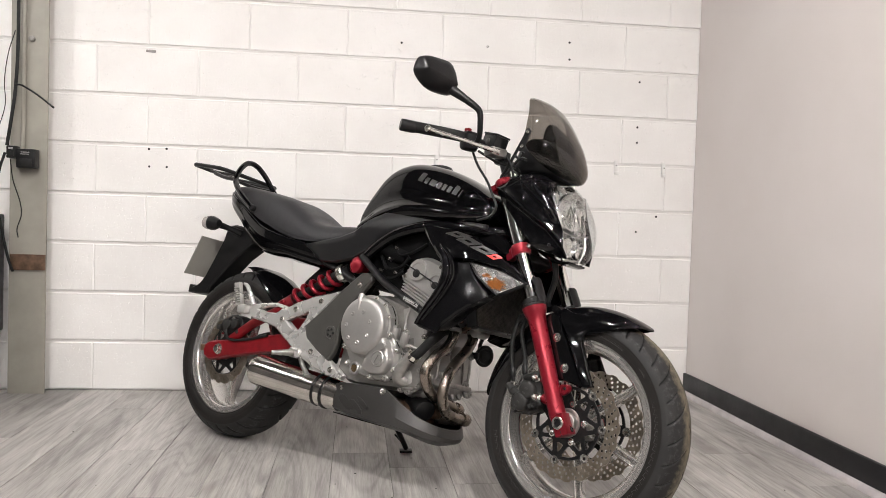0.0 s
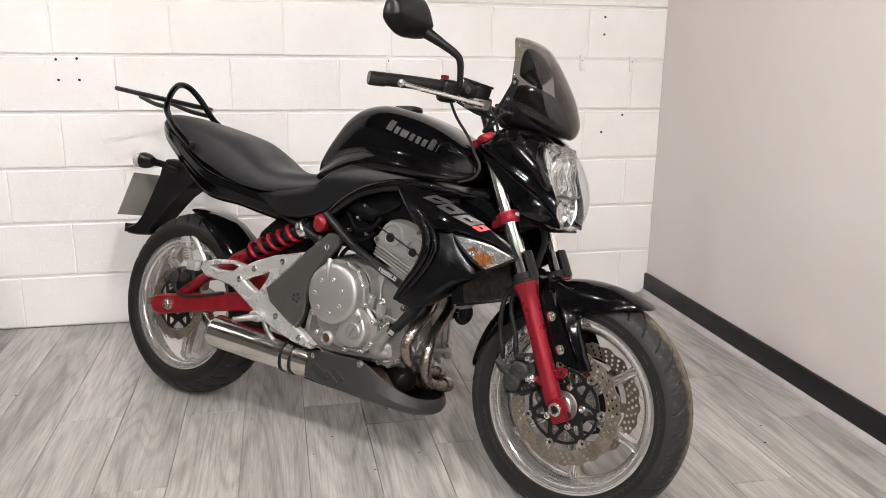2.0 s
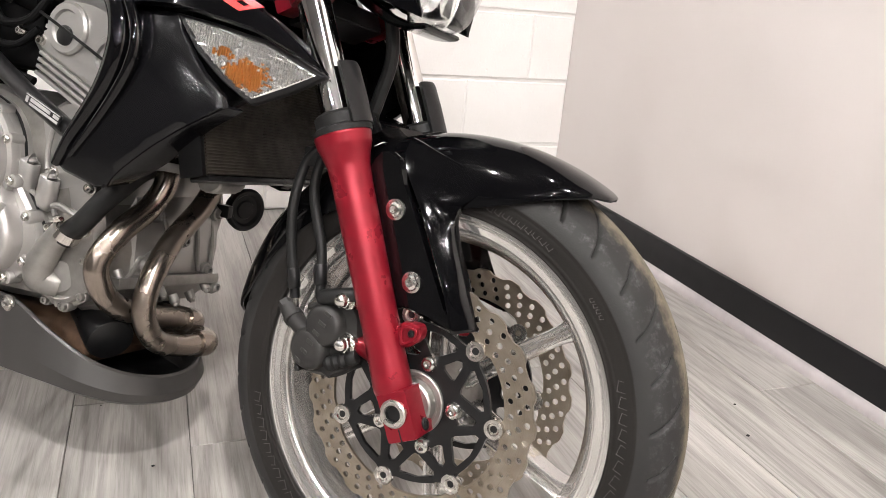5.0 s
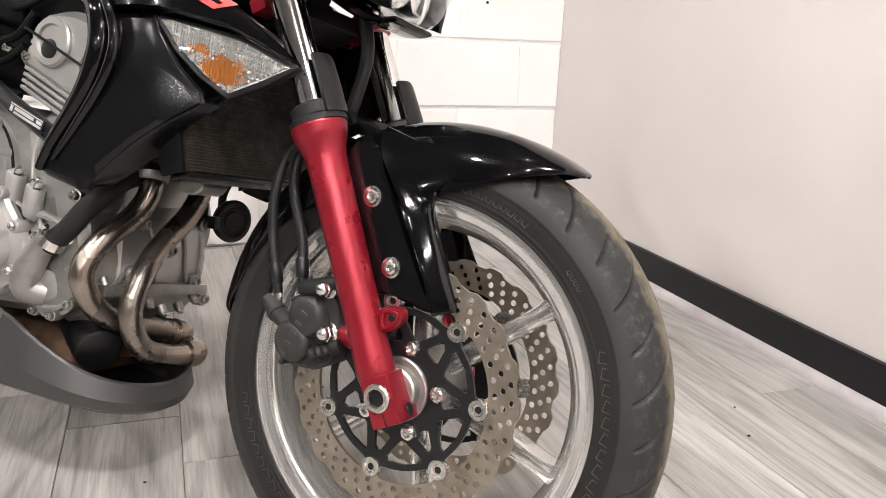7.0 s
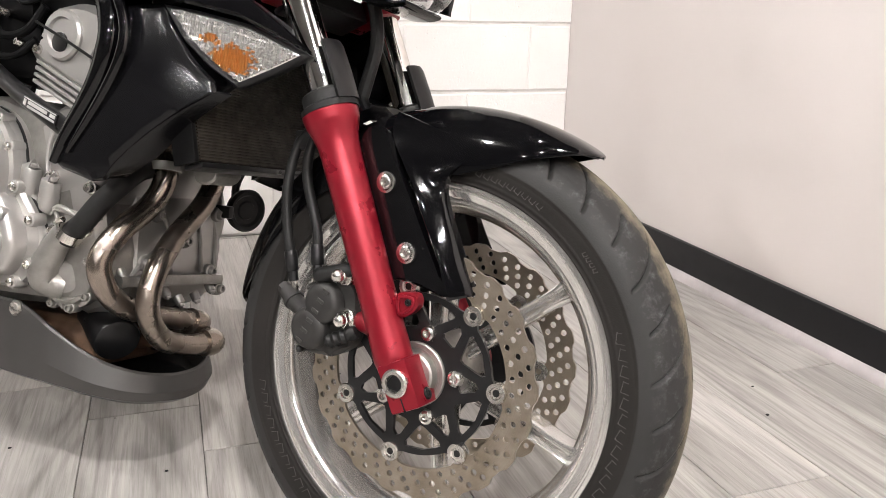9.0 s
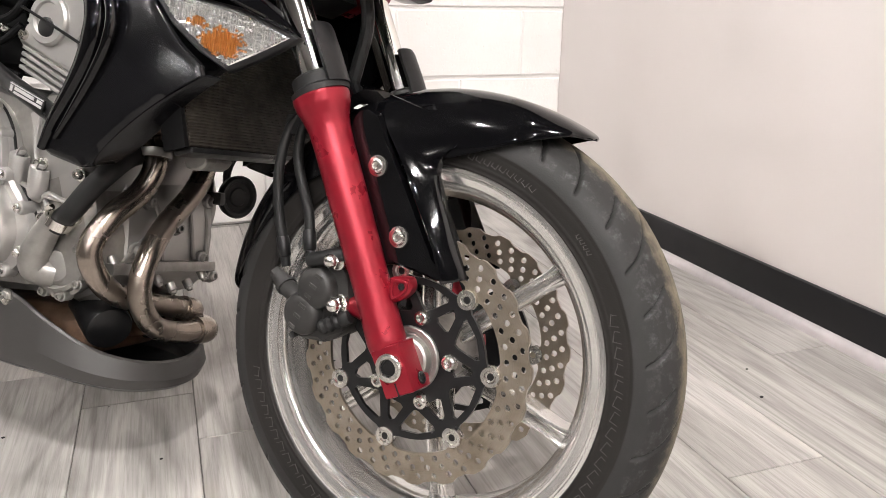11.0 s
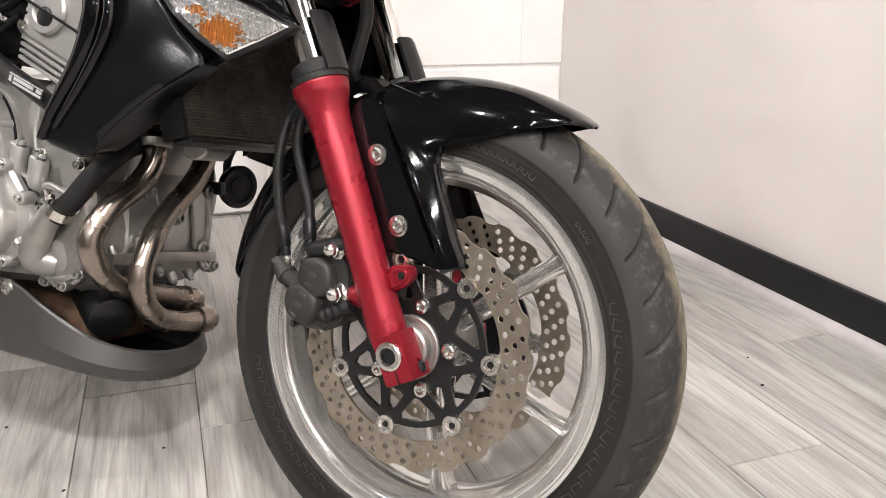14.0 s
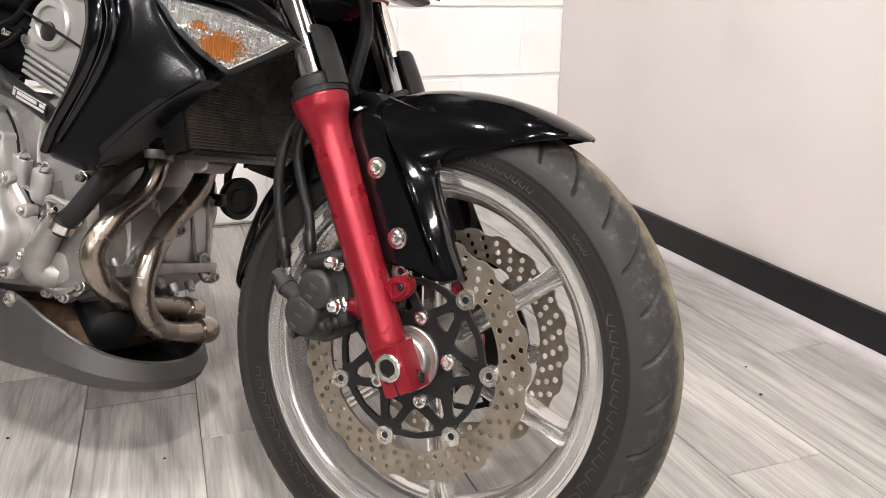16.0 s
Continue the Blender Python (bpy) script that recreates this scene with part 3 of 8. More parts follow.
cable("power_cable", "thick black power cable hanging down the steel column", [(-1.398, 3.60, CEILING), (-1.398, 3.61, 2.2), (-1.394, 3.61, 1.6), (-1.398, 3.60, 1.36), (-1.41, 3.59, 1.22), (-1.425, 3.585, 1.10)], 0.0075)
cable("power_lead", "black lead drooping from the plug down the column", [(-1.432, 3.585, 1.07), (-1.455, 3.58, 0.98), (-1.462, 3.58, 0.85), (-1.445, 3.58, 0.76), (-1.42, 3.59, 0.62), (-1.40, 3.60, 0.55)], 0.006)
cable("charger_lead", "thin black charger lead hanging in a curl", [(-1.408, 3.58, 1.04), (-1.40, 3.59, 0.95), (-1.375, 3.60, 0.86), (-1.368, 3.60, 0.80), (-1.385, 3.60, 0.74), (-1.38, 3.60, 0.70)], 0.0025)
cable("bell_wire", "thin dark wire looping along the column", [(-1.402, 3.6, 1.60), (-1.43, 3.6, 1.50), (-1.445, 3.6, 1.38), (-1.44, 3.6, 1.28), (-1.47, 3.6, 1.17), (-1.50, 3.6, 1.12)], 0.002)
cable("cable_tie", "stiff black cable tail sticking out from the column", [(-1.398, 3.595, 1.365), (-1.36, 3.575, 1.36), (-1.28, 3.54, 1.315), (-1.205, 3.51, 1.262)], 0.0042)


def adapter(name, label, lo, hi, slot):
    th = thing(name, label, "power adapter", Matrix.Translation(((lo[0] + hi[0]) / 2, hi[1], lo[2])))
    w, d, h = [(b - a) for a, b in zip(lo, hi)]
    bm = bmesh.new()
    box(bm, (-w / 2, -d, 0), (w / 2, 0, h), b=0.006)
    part("body", bm, M_MATTE, th)
    bm = bmesh.new()
    box(bm, (-w * 0.32, -d - 0.002, h * slot[0]), (w * 0.32, -d + 0.001, h * slot[1]), b=0.0008)
    part("panel", bm, M_RUBBER, th)
    bm = bmesh.new()
    for i in range(2):
        box(bm, (-w * 0.25, -d - 0.0012, h * (0.80 - 0.1 * i)), (w * 0.2, -d + 0.0005, h * (0.80 - 0.1 * i) + 0.003))
    part("print", bm, M_TEXT, th, "small unreadable print")
    return th


adapter("plug_adapter", "black plug adapter hung on the column", (-1.425, 3.575, 1.045), (-1.385, 3.627, 1.10), (0.15, 0.5))
adapter("battery_charger", "black battery charger hung on the column", (-1.384, 3.575, 1.005), (-1.305, 3.627, 1.088), (0.08, 0.48))


def cabinet():
    th = thing("cabinet", "black metal cabinet standing beside the steel column", "cabinet", Matrix.Translation((-1.74, 3.38, 0)))
    bm = bmesh.new()
    box(bm, (-0.27, -0.2, 0.28), (0.27, 0.3, 0.80), b=0.008)
    part("body", bm, M_DARKMETAL, th)
    bm = bmesh.new()
    box(bm, (-0.25, -0.212, 0.30), (0.25, -0.2005, 0.78), b=0.004)
    part("door", bm, M_MATTE, th)
    for sx in (-1, 1):
        for y in (-0.17, 0.27):
            bm = bmesh.new()
            box(bm, (sx * 0.24 - 0.02, y - 0.02, 0), (sx * 0.24 + 0.02, y + 0.02, 0.2795), b=0.003)
            part("leg", bm, M_DARKMETAL, th)


cabinet()


def wall_clip(x, z):
    th = thing("wall_clip", "small white plastic clip fixed on the block wall", "wall clip", Matrix.Translation((x, BACK, z)), group="clips on the block wall")
    bm = bmesh.new()
    box(bm, (-0.009, -0.008, -0.03), (0.009, 0.001, 0.028), b=0.002)
    part("plate", bm, M_WHITE, th)
    bm = bmesh.new()
    box(bm, (-0.011, -0.022, -0.042), (0.011, -0.0085, -0.027), b=0.002)
    part("hook", bm, M_WHITE, th)
    bm = bmesh.new()
    lathe(bm, disc_profile(0.003, 0.002, 0.0008), axis_matrix((0.002, -0.008, 0.004), (0, -1, 0)), 8)
    part("screw", bm, M_DARKMETAL, th)
    return th


clip = wall_clip(1.356, 1.128)
for x, z in ((1.600, 1.124), (0.467, 1.120)):
    copy_thing(clip, Matrix.Translation((x, BACK, z)))


def wall_plug(x, z, r):
    bm = bmesh.new()
    lathe(bm, [(0, -0.001), (r * 0.75, -0.001), (r, 0.0), (r * 0.9, 0.0012), (r * 0.55, 0.0012), (r * 0.4, -0.0005), (0, -0.0005)], axis_matrix((0, 0, 0), (0, -1, 0)), 10)
    ob = part("wall_plug", bm, M_DARKMETAL)
    ob.matrix_world = Matrix.Translation((x, BACK - 0.0006, z))
    return tagged(ob, "small dark plugged screw hole in the block wall", "wall plug", "plugged holes in the block wall")


plug = wall_plug(1.462, 1.546, 0.0055)
for x, z in ((1.46, 1.324), (1.46, 1.248), (1.473, 0.807), (-0.865, 1.12), (-0.787, 1.124), (-0.863, 1.04), (-0.785, 1.04), (0.284, 1.672), (0.698, 1.677), (1.101, 1.719), (1.104, 1.637), (1.574, 0.886)):
    copy_thing(plug, Matrix.Translation((x, BACK - 0.0006, z)))
bm = bmesh.new()
box(bm, (-0.022, -0.004, -0.006), (0.022, 0.001, 0.006), b=0.003)
stub = part("cut_wall_tie", bm, M_CAST)
stub.matrix_world = Matrix.Translation((-0.864, BACK, 1.568))
tagged(stub, "short grey metal stub in the block wall", "wall tie")


def grit():
    """Small dark crumbs on the floor."""
    rnd = random.Random(11)
    bm = bmesh.new()
    spots = [(1.426, 2.227), (0.36, 2.37), (0.05, 2.42), (0.22, 2.30), (-0.62, 2.62)] + [(rnd.uniform(-1.2, 1.7), rnd.uniform(1.4, 3.4)) for _ in range(22)]
    for x, y in spots:
        r = rnd.uniform(0.0012, 0.0028) if x != 1.426 else 0.0034
        bmesh.ops.create_icosphere(bm, subdivisions=1, radius=r, matrix=Matrix.Translation((x, y, r * 0.4)) @ Matrix.Diagonal((1.3, 1, 0.5, 1)))
    tagged(part("floor_grit", bm, M_RUBBER), "small dark crumbs scattered on the plank floor", "grit", kind="stuff")


grit()


# ---- the motorcycle ----
LEAN_BIKE, STEER_TURN = 13.0, 4.0
AHEAD = Vector((0.7295, -0.684, 0)).normalized()
_l = radians(LEAN_BIKE)
_right = Vector((AHEAD.y, -AHEAD.x, 0))
_r = _right * math.cos(_l) + Vector((0, 0, 1)) * math.sin(_l)
_u = Vector((0, 0, 1)) * math.cos(_l) - _right * math.sin(_l)
BIKE = Matrix(((AHEAD.x, -_r.x, _u.x, -0.361), (AHEAD.y, -_r.y, _u.y, 2.963), (AHEAD.z, -_r.z, _u.z, 0.001), (0, 0, 0, 1)))
RAKE = radians(24.5)
FRONT = Vector((1.406, -0.004, 0.296))
REARAX = Vector((0, 0, 0.312))
_head = Vector((1.166, 0, 0.749))
_axis = Vector((-math.sin(RAKE), 0, math.cos(RAKE)))
STEER_TOP = Matrix.Translation(_head) @ Matrix.Rotation(-radians(STEER_TURN), 4, _axis) @ Matrix.Translation(-_head)
STEER = Matrix.Translation((0.007, 0, 0)) @ STEER_TOP
STEER_BAR = Matrix.Translation((0.016, 0, 0)) @ STEER_TOP
FORK_C = 0.100

bike = thing("motorcycle", "glossy black naked motorcycle with red forks, leaning on its side stand", "motorcycle", BIKE)


def fork_x(z):
    return 1.405 + (0.300 - z) * math.tan(RAKE)


def FK(z, c, ahead=0.0):
    """A point at height z on a fork leg's line, pushed ahead square to the leg."""
    return V(fork_x(z) + ahead * math.cos(RAKE), c, z + ahead * math.sin(RAKE))


# -- wheels --
def tyre_mesh(radius, half, rim_r, rim_half, nseg, grooves, slant):
    """A tyre about y with cut tread grooves."""
    shoulder = radius - half * 0.76
    sec = [(-rim_half + 0.008, rim_r - 0.002), (-rim_half - 0.0065, rim_r + 0.0008), (-rim_half - 0.0078, rim_r + 0.005), (-half * 0.985, (rim_r + shoulder) / 2 + 0.002), (-half, shoulder)]
    arc = []
    for i in range(1, 12):
        a = math.pi * (i / 12)
        arc.append((-half * math.cos(a) * (1 - 0.03 * math.sin(a)), shoulder + (radius - shoulder) * math.sin(a) ** 0.9))
    prof = sec + arc + [(-y, r) for y, r in sec[::-1]]
    prof = [(p.x, p.y) for p in catmull([(y, r, 0) for y, r in prof], 6)]
    ys = np.array([p[0] for p in prof])
    rs = np.array([p[1] for p in prof])
    th = np.linspace(0, 2 * np.pi, nseg, endpoint=False)
    T, Y = np.meshgrid(th, ys, indexing="ij")
    Rr = np.repeat(rs[None, :], nseg, 0)
    a = np.abs(Y) / half
    side = (Y > 0) * 0.5
    depth = np.zeros_like(T)
    for off, lo, hi in ((0.0, 0.06, 0.955), (0.5, 0.45, 0.92)):
        p = T / (2 * np.pi) * grooves + off + side + slant * (a ** 0.8)
        d = np.abs(p - np.round(p)) * (2 * np.pi * radius / grooves)
        inside = np.clip((a - lo) / 0.07, 0, 1) * np.clip((hi - a) / 0.05, 0, 1)
        depth = np.maximum(depth, np.clip(2.1 - d / (0.0015 if nseg > 1000 else 0.0026), 0, 1) * inside)
    depth *= (Rr > shoulder - 0.006)
    # a raised line round the rim and a step where the tread rubber begins
    Y = Y + np.sign(Y) * (0.0008 * ((Rr > rim_r + 0.0065) & (Rr < rim_r + 0.0095)) + 0.0011 * (Rr > shoulder + 0.001) * (Rr < shoulder + 0.03))
    Rr = Rr - 0.0055 * depth
    X, Z = Rr * np.cos(T), Rr * np.sin(T)
    verts = np.stack([X, Y, Z], -1).reshape(-1, 3)
    m = len(ys)
    idx = np.arange(nseg * m).reshape(nseg, m)
    nx = np.roll(idx, -1, 0)
    faces = np.stack([idx[:, :-1], idx[:, 1:], nx[:, 1:], nx[:, :-1]], -1).reshape(-1, 4)
    me = bpy.data.meshes.new("tyre")
    me.from_pydata(verts.tolist(), [], faces.tolist())
    me.polygons.foreach_set("use_smooth", np.ones(len(faces), bool))
    me.update()
    cut = me.attributes.new("cut", "FLOAT", "POINT")
    cut.data.foreach_set("value", np.clip(depth, 0, 1).reshape(-1).astype(np.float32))
    me.materials.append(tyre_material(radius, half < 0.07))
    return me


def rim_bmesh(rim_r, rim_half):
    """The rim's barrel and flanges, about y."""
    bm = bmesh.new()
    R, h = rim_r, rim_half
    half = [(R + 0.003, h), (R + 0.001, h + 0.003), (R - 0.004, h + 0.003), (R - 0.0055, h - 0.001), (R - 0.0073, h - 0.001), (R - 0.009, h + 0.0018), (R - 0.016, h + 0.0003), (R - 0.0175, h - 0.0052), (R - 0.0195, h - 0.0052), (R - 0.021, h - 0.003), (R - 0.0245, h - 0.006), (R - 0.029, h - 0.017), (R - 0.032, h - 0.027), (R - 0.036, h * 0.35)]
    prof = half + [(r, -y) for r, y in half[::-1]] + [(R - 0.020, -h * 0.5), (R - 0.020, h * 0.5)]
    lathe(bm, prof, Matrix.Rotation(radians(90), 4, "X"), 144, closed=True)
    return bm


def spoke_bmesh(angle, r0, r1, w0, w1, t0, t1):
    """One ribbed spoke in the wheel's plane."""
    bm = bmesh.new()
    rings = []
    for f in (0, 0.17, 0.33, 0.5, 0.67, 0.80, 0.86, 0.91, 0.95, 0.98, 1.0):
        r = r0 + (r1 - r0) * f
        flare = 1 + 0.95 * (max(0, f - 0.80) / 0.2) ** 2.2
        w, t = (w0 + (w1 - w0) * f) * flare, t0 + (t1 - t0) * f
        pts = []
        for u, v in ((-1, -0.5), (-0.96, -0.8), (-0.80, -0.97), (-0.58, -1), (-0.34, -0.85), (-0.16, -0.42), (0.16, -0.42), (0.34, -0.85), (0.58, -1), (0.80, -0.97), (0.96, -0.8), (1, -0.5), (1, 0.5), (0.96, 0.8), (0.80, 0.97), (0.58, 1), (0.34, 0.85), (0.16, 0.42), (-0.16, 0.42), (-0.34, 0.85), (-0.58, 1), (-0.80, 0.97), (-0.96, 0.8), (-1, 0.5)):
            pts.append(Vector((r, v * t, u * w)))
        rings.append(pts)
    skin(bm, rings)
    bmesh.ops.rotate(bm, verts=bm.verts, cent=(0, 0, 0), matrix=Matrix.Rotation(-angle, 3, "Y"))
    return bm


def petal_disc(name, outer, inner, thick, petals, rows, per_row, holes_r, material, parent, at, label="", phase=0.0, windows=0):
    """A petal brake disc about y with drilled holes."""
    bm = bmesh.new()
    es = []

    def ring(fn, n):
        vs = [bm.verts.new((fn(a) * math.cos(a), 0, fn(a) * math.sin(a))) for a in (2 * math.pi * i / n for i in range(n))]
        es.extend(bm.edges.new((vs[i], vs[(i + 1) % n])) for i in range(n))

    def wave(a):
        s = math.sin(petals * a + phase)
        return outer - 0.0022 + 0.0022 * max(-1, min(1, 2.2 * s))

    ring(wave, petals * 12)
    ring(lambda a: inner - 0.0155 * max(0, math.cos(windows * (a - PH))) ** 7 if windows else inner, 168)
    for j, rr in enumerate(rows):
        for i in range(per_row):
            a = 2 * math.pi * (i + j / len(rows)) / per_row + phase
            vs = [bm.verts.new((rr * math.cos(a) + holes_r * math.cos(b), 0, rr * math.sin(a) + holes_r * math.sin(b))) for b in (2 * math.pi * k / 10 for k in range(10))]
            es.extend(bm.edges.new((vs[k], vs[(k + 1) % 10])) for k in range(10))
    bmesh.ops.triangle_fill(bm, use_beauty=True, use_dissolve=False, edges=es)
    r = bmesh.ops.extrude_face_region(bm, geom=bm.faces[:])
    for v in r["geom"]:
        if isinstance(v, bmesh.types.BMVert):
            v.co.y += thick
    bmesh.ops.translate(bm, verts=bm.verts, vec=at)
    return part(name, bm, material, parent, label, smooth=25)


def disc_carrier(parent, at, n, phase, r_out=0.104, thick=0.005):
    """The black spider between hub and disc."""
    bm = bmesh.new()
    es = []

    def loop(pts):
        vs = [bm.verts.new((x, 0, z)) for x, z in pts]
        es.extend(bm.edges.new((vs[i], vs[(i + 1) % len(vs)])) for i in range(len(vs)))

    out = []
    N = n * 16
    for i in range(N):
        a = 2 * math.pi * i / N
        lug = max(0, math.cos(n * (a - phase))) ** 6
        r = r_out - 0.008 + 0.014 * lug
        out.append((r * math.cos(a), r * math.sin(a)))
    loop(out)
    loop([(0.036 * math.cos(a), 0.036 * math.sin(a)) for a in (2 * math.pi * i / 40 for i in range(40))])
    step = 2 * math.pi / n
    for k in range(n):
        c = phase + step * k
        # a wide window between the lugs, and a narrow one under each lug
        loop([(r * math.cos(c + step * f), r * math.sin(c + step * f)) for r, f in ((0.0885, 0.20), (0.0895, 0.5), (0.0885, 0.80), (0.0835, 0.815), (0.0625, 0.575), (0.0605, 0.5), (0.0625, 0.425), (0.0835, 0.185))])
        loop([(r * math.cos(c + step * f), r * math.sin(c + step * f)) for r, f in ((0.077, 0.075), (0.081, 0.0), (0.077, -0.075), (0.0600, -0.20), (0.0565, -0.13), (0.0560, 0), (0.0565, 0.13), (0.0600, 0.20))])
    bmesh.ops.triangle_fill(bm, use_beauty=True, use_dissolve=False, edges=es)
    r = bmesh.ops.extrude_face_region(bm, geom=bm.faces[:])
    for v in r["geom"]:
        if isinstance(v, bmesh.types.BMVert):
            v.co.y += thick
    bmesh.ops.translate(bm, verts=bm.verts, vec=at)
    return part("disc_carrier", bm, M_DARKMETAL, parent, "black spider carrier", smooth=25)


def wheel(name, centre, radius, half, rim_r, rim_half, phase, label, nseg, grooves, slant, m):
    w = part(name, rim_bmesh(rim_r, rim_half), M_RIM, bike, label)
    w.matrix_local = m @ Matrix.Translation(centre)
    t = new("tyre", tyre_mesh(radius, half, rim_r, rim_half, nseg, grooves, slant))
    t.parent = w
    t["label"] = "black road tyre with cut grooves and dusty tread"
    for k in range(6):
        part("spoke", spoke_bmesh(phase + k * math.pi / 3, 0.030, rim_r - 0.024, 0.0140, 0.0104, 0.026, 0.015), M_RIM, w)
    return w


front_wheel = wheel("front_wheel", FRONT, 0.300, 0.0610, 0.2265, 0.051, radians(38), "silver six-spoke cast front wheel", 1500, 17, 0.62, STEER @ Matrix.Translation(FRONT) @ Matrix.Rotation(radians(-1.4), 4, "X") @ Matrix.Translation(-FRONT))
rear_wheel = wheel("rear_wheel", REARAX, 0.312, 0.0800, 0.2265, 0.066, radians(20), "silver six-spoke cast rear wheel", 900, 15, 0.7, Matrix())


def hub(parent, r, half, nut_c):
    bm = bmesh.new()
    lathe(bm, [(0, -half), (r * 0.7, -half), (r * 0.72, -half * 0.8), (r, -half * 0.5), (r, half * 0.5), (r * 0.72, half * 0.8), (r * 0.7, half), (0, half)], Matrix.Rotation(radians(90), 4, "X"), 40)
    part("hub", bm, M_CAST, parent)


hub(front_wheel, 0.045, 0.072, 0)
hub(rear_wheel, 0.05, 0.085, 0)

# sidewall marks: raised plain bars
def sidewall_marks(parent, r, y, spans, material):
    for a0, n, pitch, h in spans:
        for i in range(n):
            a = radians(a0 + i * pitch)
            bm = bmesh.new()
            w = radians(pitch) * r * 0.36
            lean = Matrix.Rotation(-a, 4, "Y") @ Matrix.Translation((r, y, 0)) @ Matrix.Rotation(radians(-3), 4, "Z") @ Matrix.Rotation(0.3, 4, "Y")
            t = 0.0009
            rings = []
            for k, lift in ((0.0, 0.0007), (0.0, -0.0001), (t, -0.0001), (t, 0.0007)):
                rings.append([lean @ Vector((u * (h / 2 - k), lift, v * (w - k))) for u, v in ((-1, -1), (1, -1), (1, 1), (-1, 1))])
            skin(bm, rings, loop=True)
            part("raised_mark", bm, material, parent, "raised unreadable sidewall mark")


sidewall_marks(front_wheel, 0.2443, -0.0604, [(-62, 21, 4.1, 0.013), (60, 9, 2.4, 0.008), (38, 4, 1.6, 0.006), (196, 12, 4.1, 0.013)], M_PAN)

PH = radians(-0.4)
petal_disc("brake_disc", 0.150, 0.1125, 0.0045, 21, (0.1195, 0.1295, 0.1395), 42, 0.0038, M_DISC, front_wheel, (0, -0.0715, 0), "drilled steel petal disc", 0.3, 7)
petal_disc("brake_disc", 0.150, 0.1125, 0.0045, 21, (0.1195, 0.1295, 0.1395), 42, 0.0038, M_DISC, front_wheel, (0, 0.067, 0), "drilled steel petal disc", 0.3, 7)
disc_carrier(front_wheel, (0, -0.073, 0), 7, PH)
disc_carrier(front_wheel, (0, 0.068, 0), 7, PH)
for k in range(7):
    a = PH + k * 2 * math.pi / 7
    for s, c0 in ((1, 0.0735), (-1, 0.073)):
        bm = bmesh.new()
        lathe(bm, [(0.0040, -0.007), (0.0122, -0.007), (0.0122, 0.0008), (0.0112, 0.0024), (0.0074, 0.0024), (0.0060, 0.0002), (0.0042, 0.0002), (0.0040, -0.006)], axis_matrix(V(0.1025 * math.cos(a), s * c0, 0.1025 * math.sin(a)), (0, -s, 0)), 20, closed=True)
        part("disc_button", bm, M_STEEL, front_wheel)
for k in range(5):
    a = radians(5.5) + k * 2 * math.pi / 5
    bm = bmesh.new()
    m = axis_matrix(V(0.0515 * math.cos(a), 0.0735, 0.0515 * math.sin(a)), (0, -1, 0))
    lathe(bm, [(0, -0.002), (0.0100, -0.002), (0.0100, 0.0012), (0.0082, 0.0048), (0.0052, 0.0060), (0.0040, 0.0056), (0.0036, 0.0020), (0, 0.0020)], m, 20)
    part("disc_bolt", bm, M_STEEL, front_wheel)
bm = bmesh.new()
lathe(bm, [(0.0, 0.0), (0.0375, 0.0), (0.0385, 0.003), (0.0385, 0.0075), (0.0370, 0.0090), (0.0325, 0.0085), (0.0310, 0.0060), (0.0285, 0.0060), (0.0270, 0.0150), (0.0245, 0.0170), (0.0, 0.0170)], axis_matrix(V(0, 0.069, 0), (0, -1, 0)), 48)
part("bearing_cap", bm, M_CAST, front_wheel)

petal_disc("brake_disc", 0.124, 0.090, 0.0045, 18, (0.098, 0.107, 0.116), 28, 0.0030, M_DISC, rear_wheel, (0, -0.092, 0), "drilled steel petal disc", 0.1)
disc_carrier(rear_wheel, (0, -0.091, 0), 6, 0.2, 0.095)

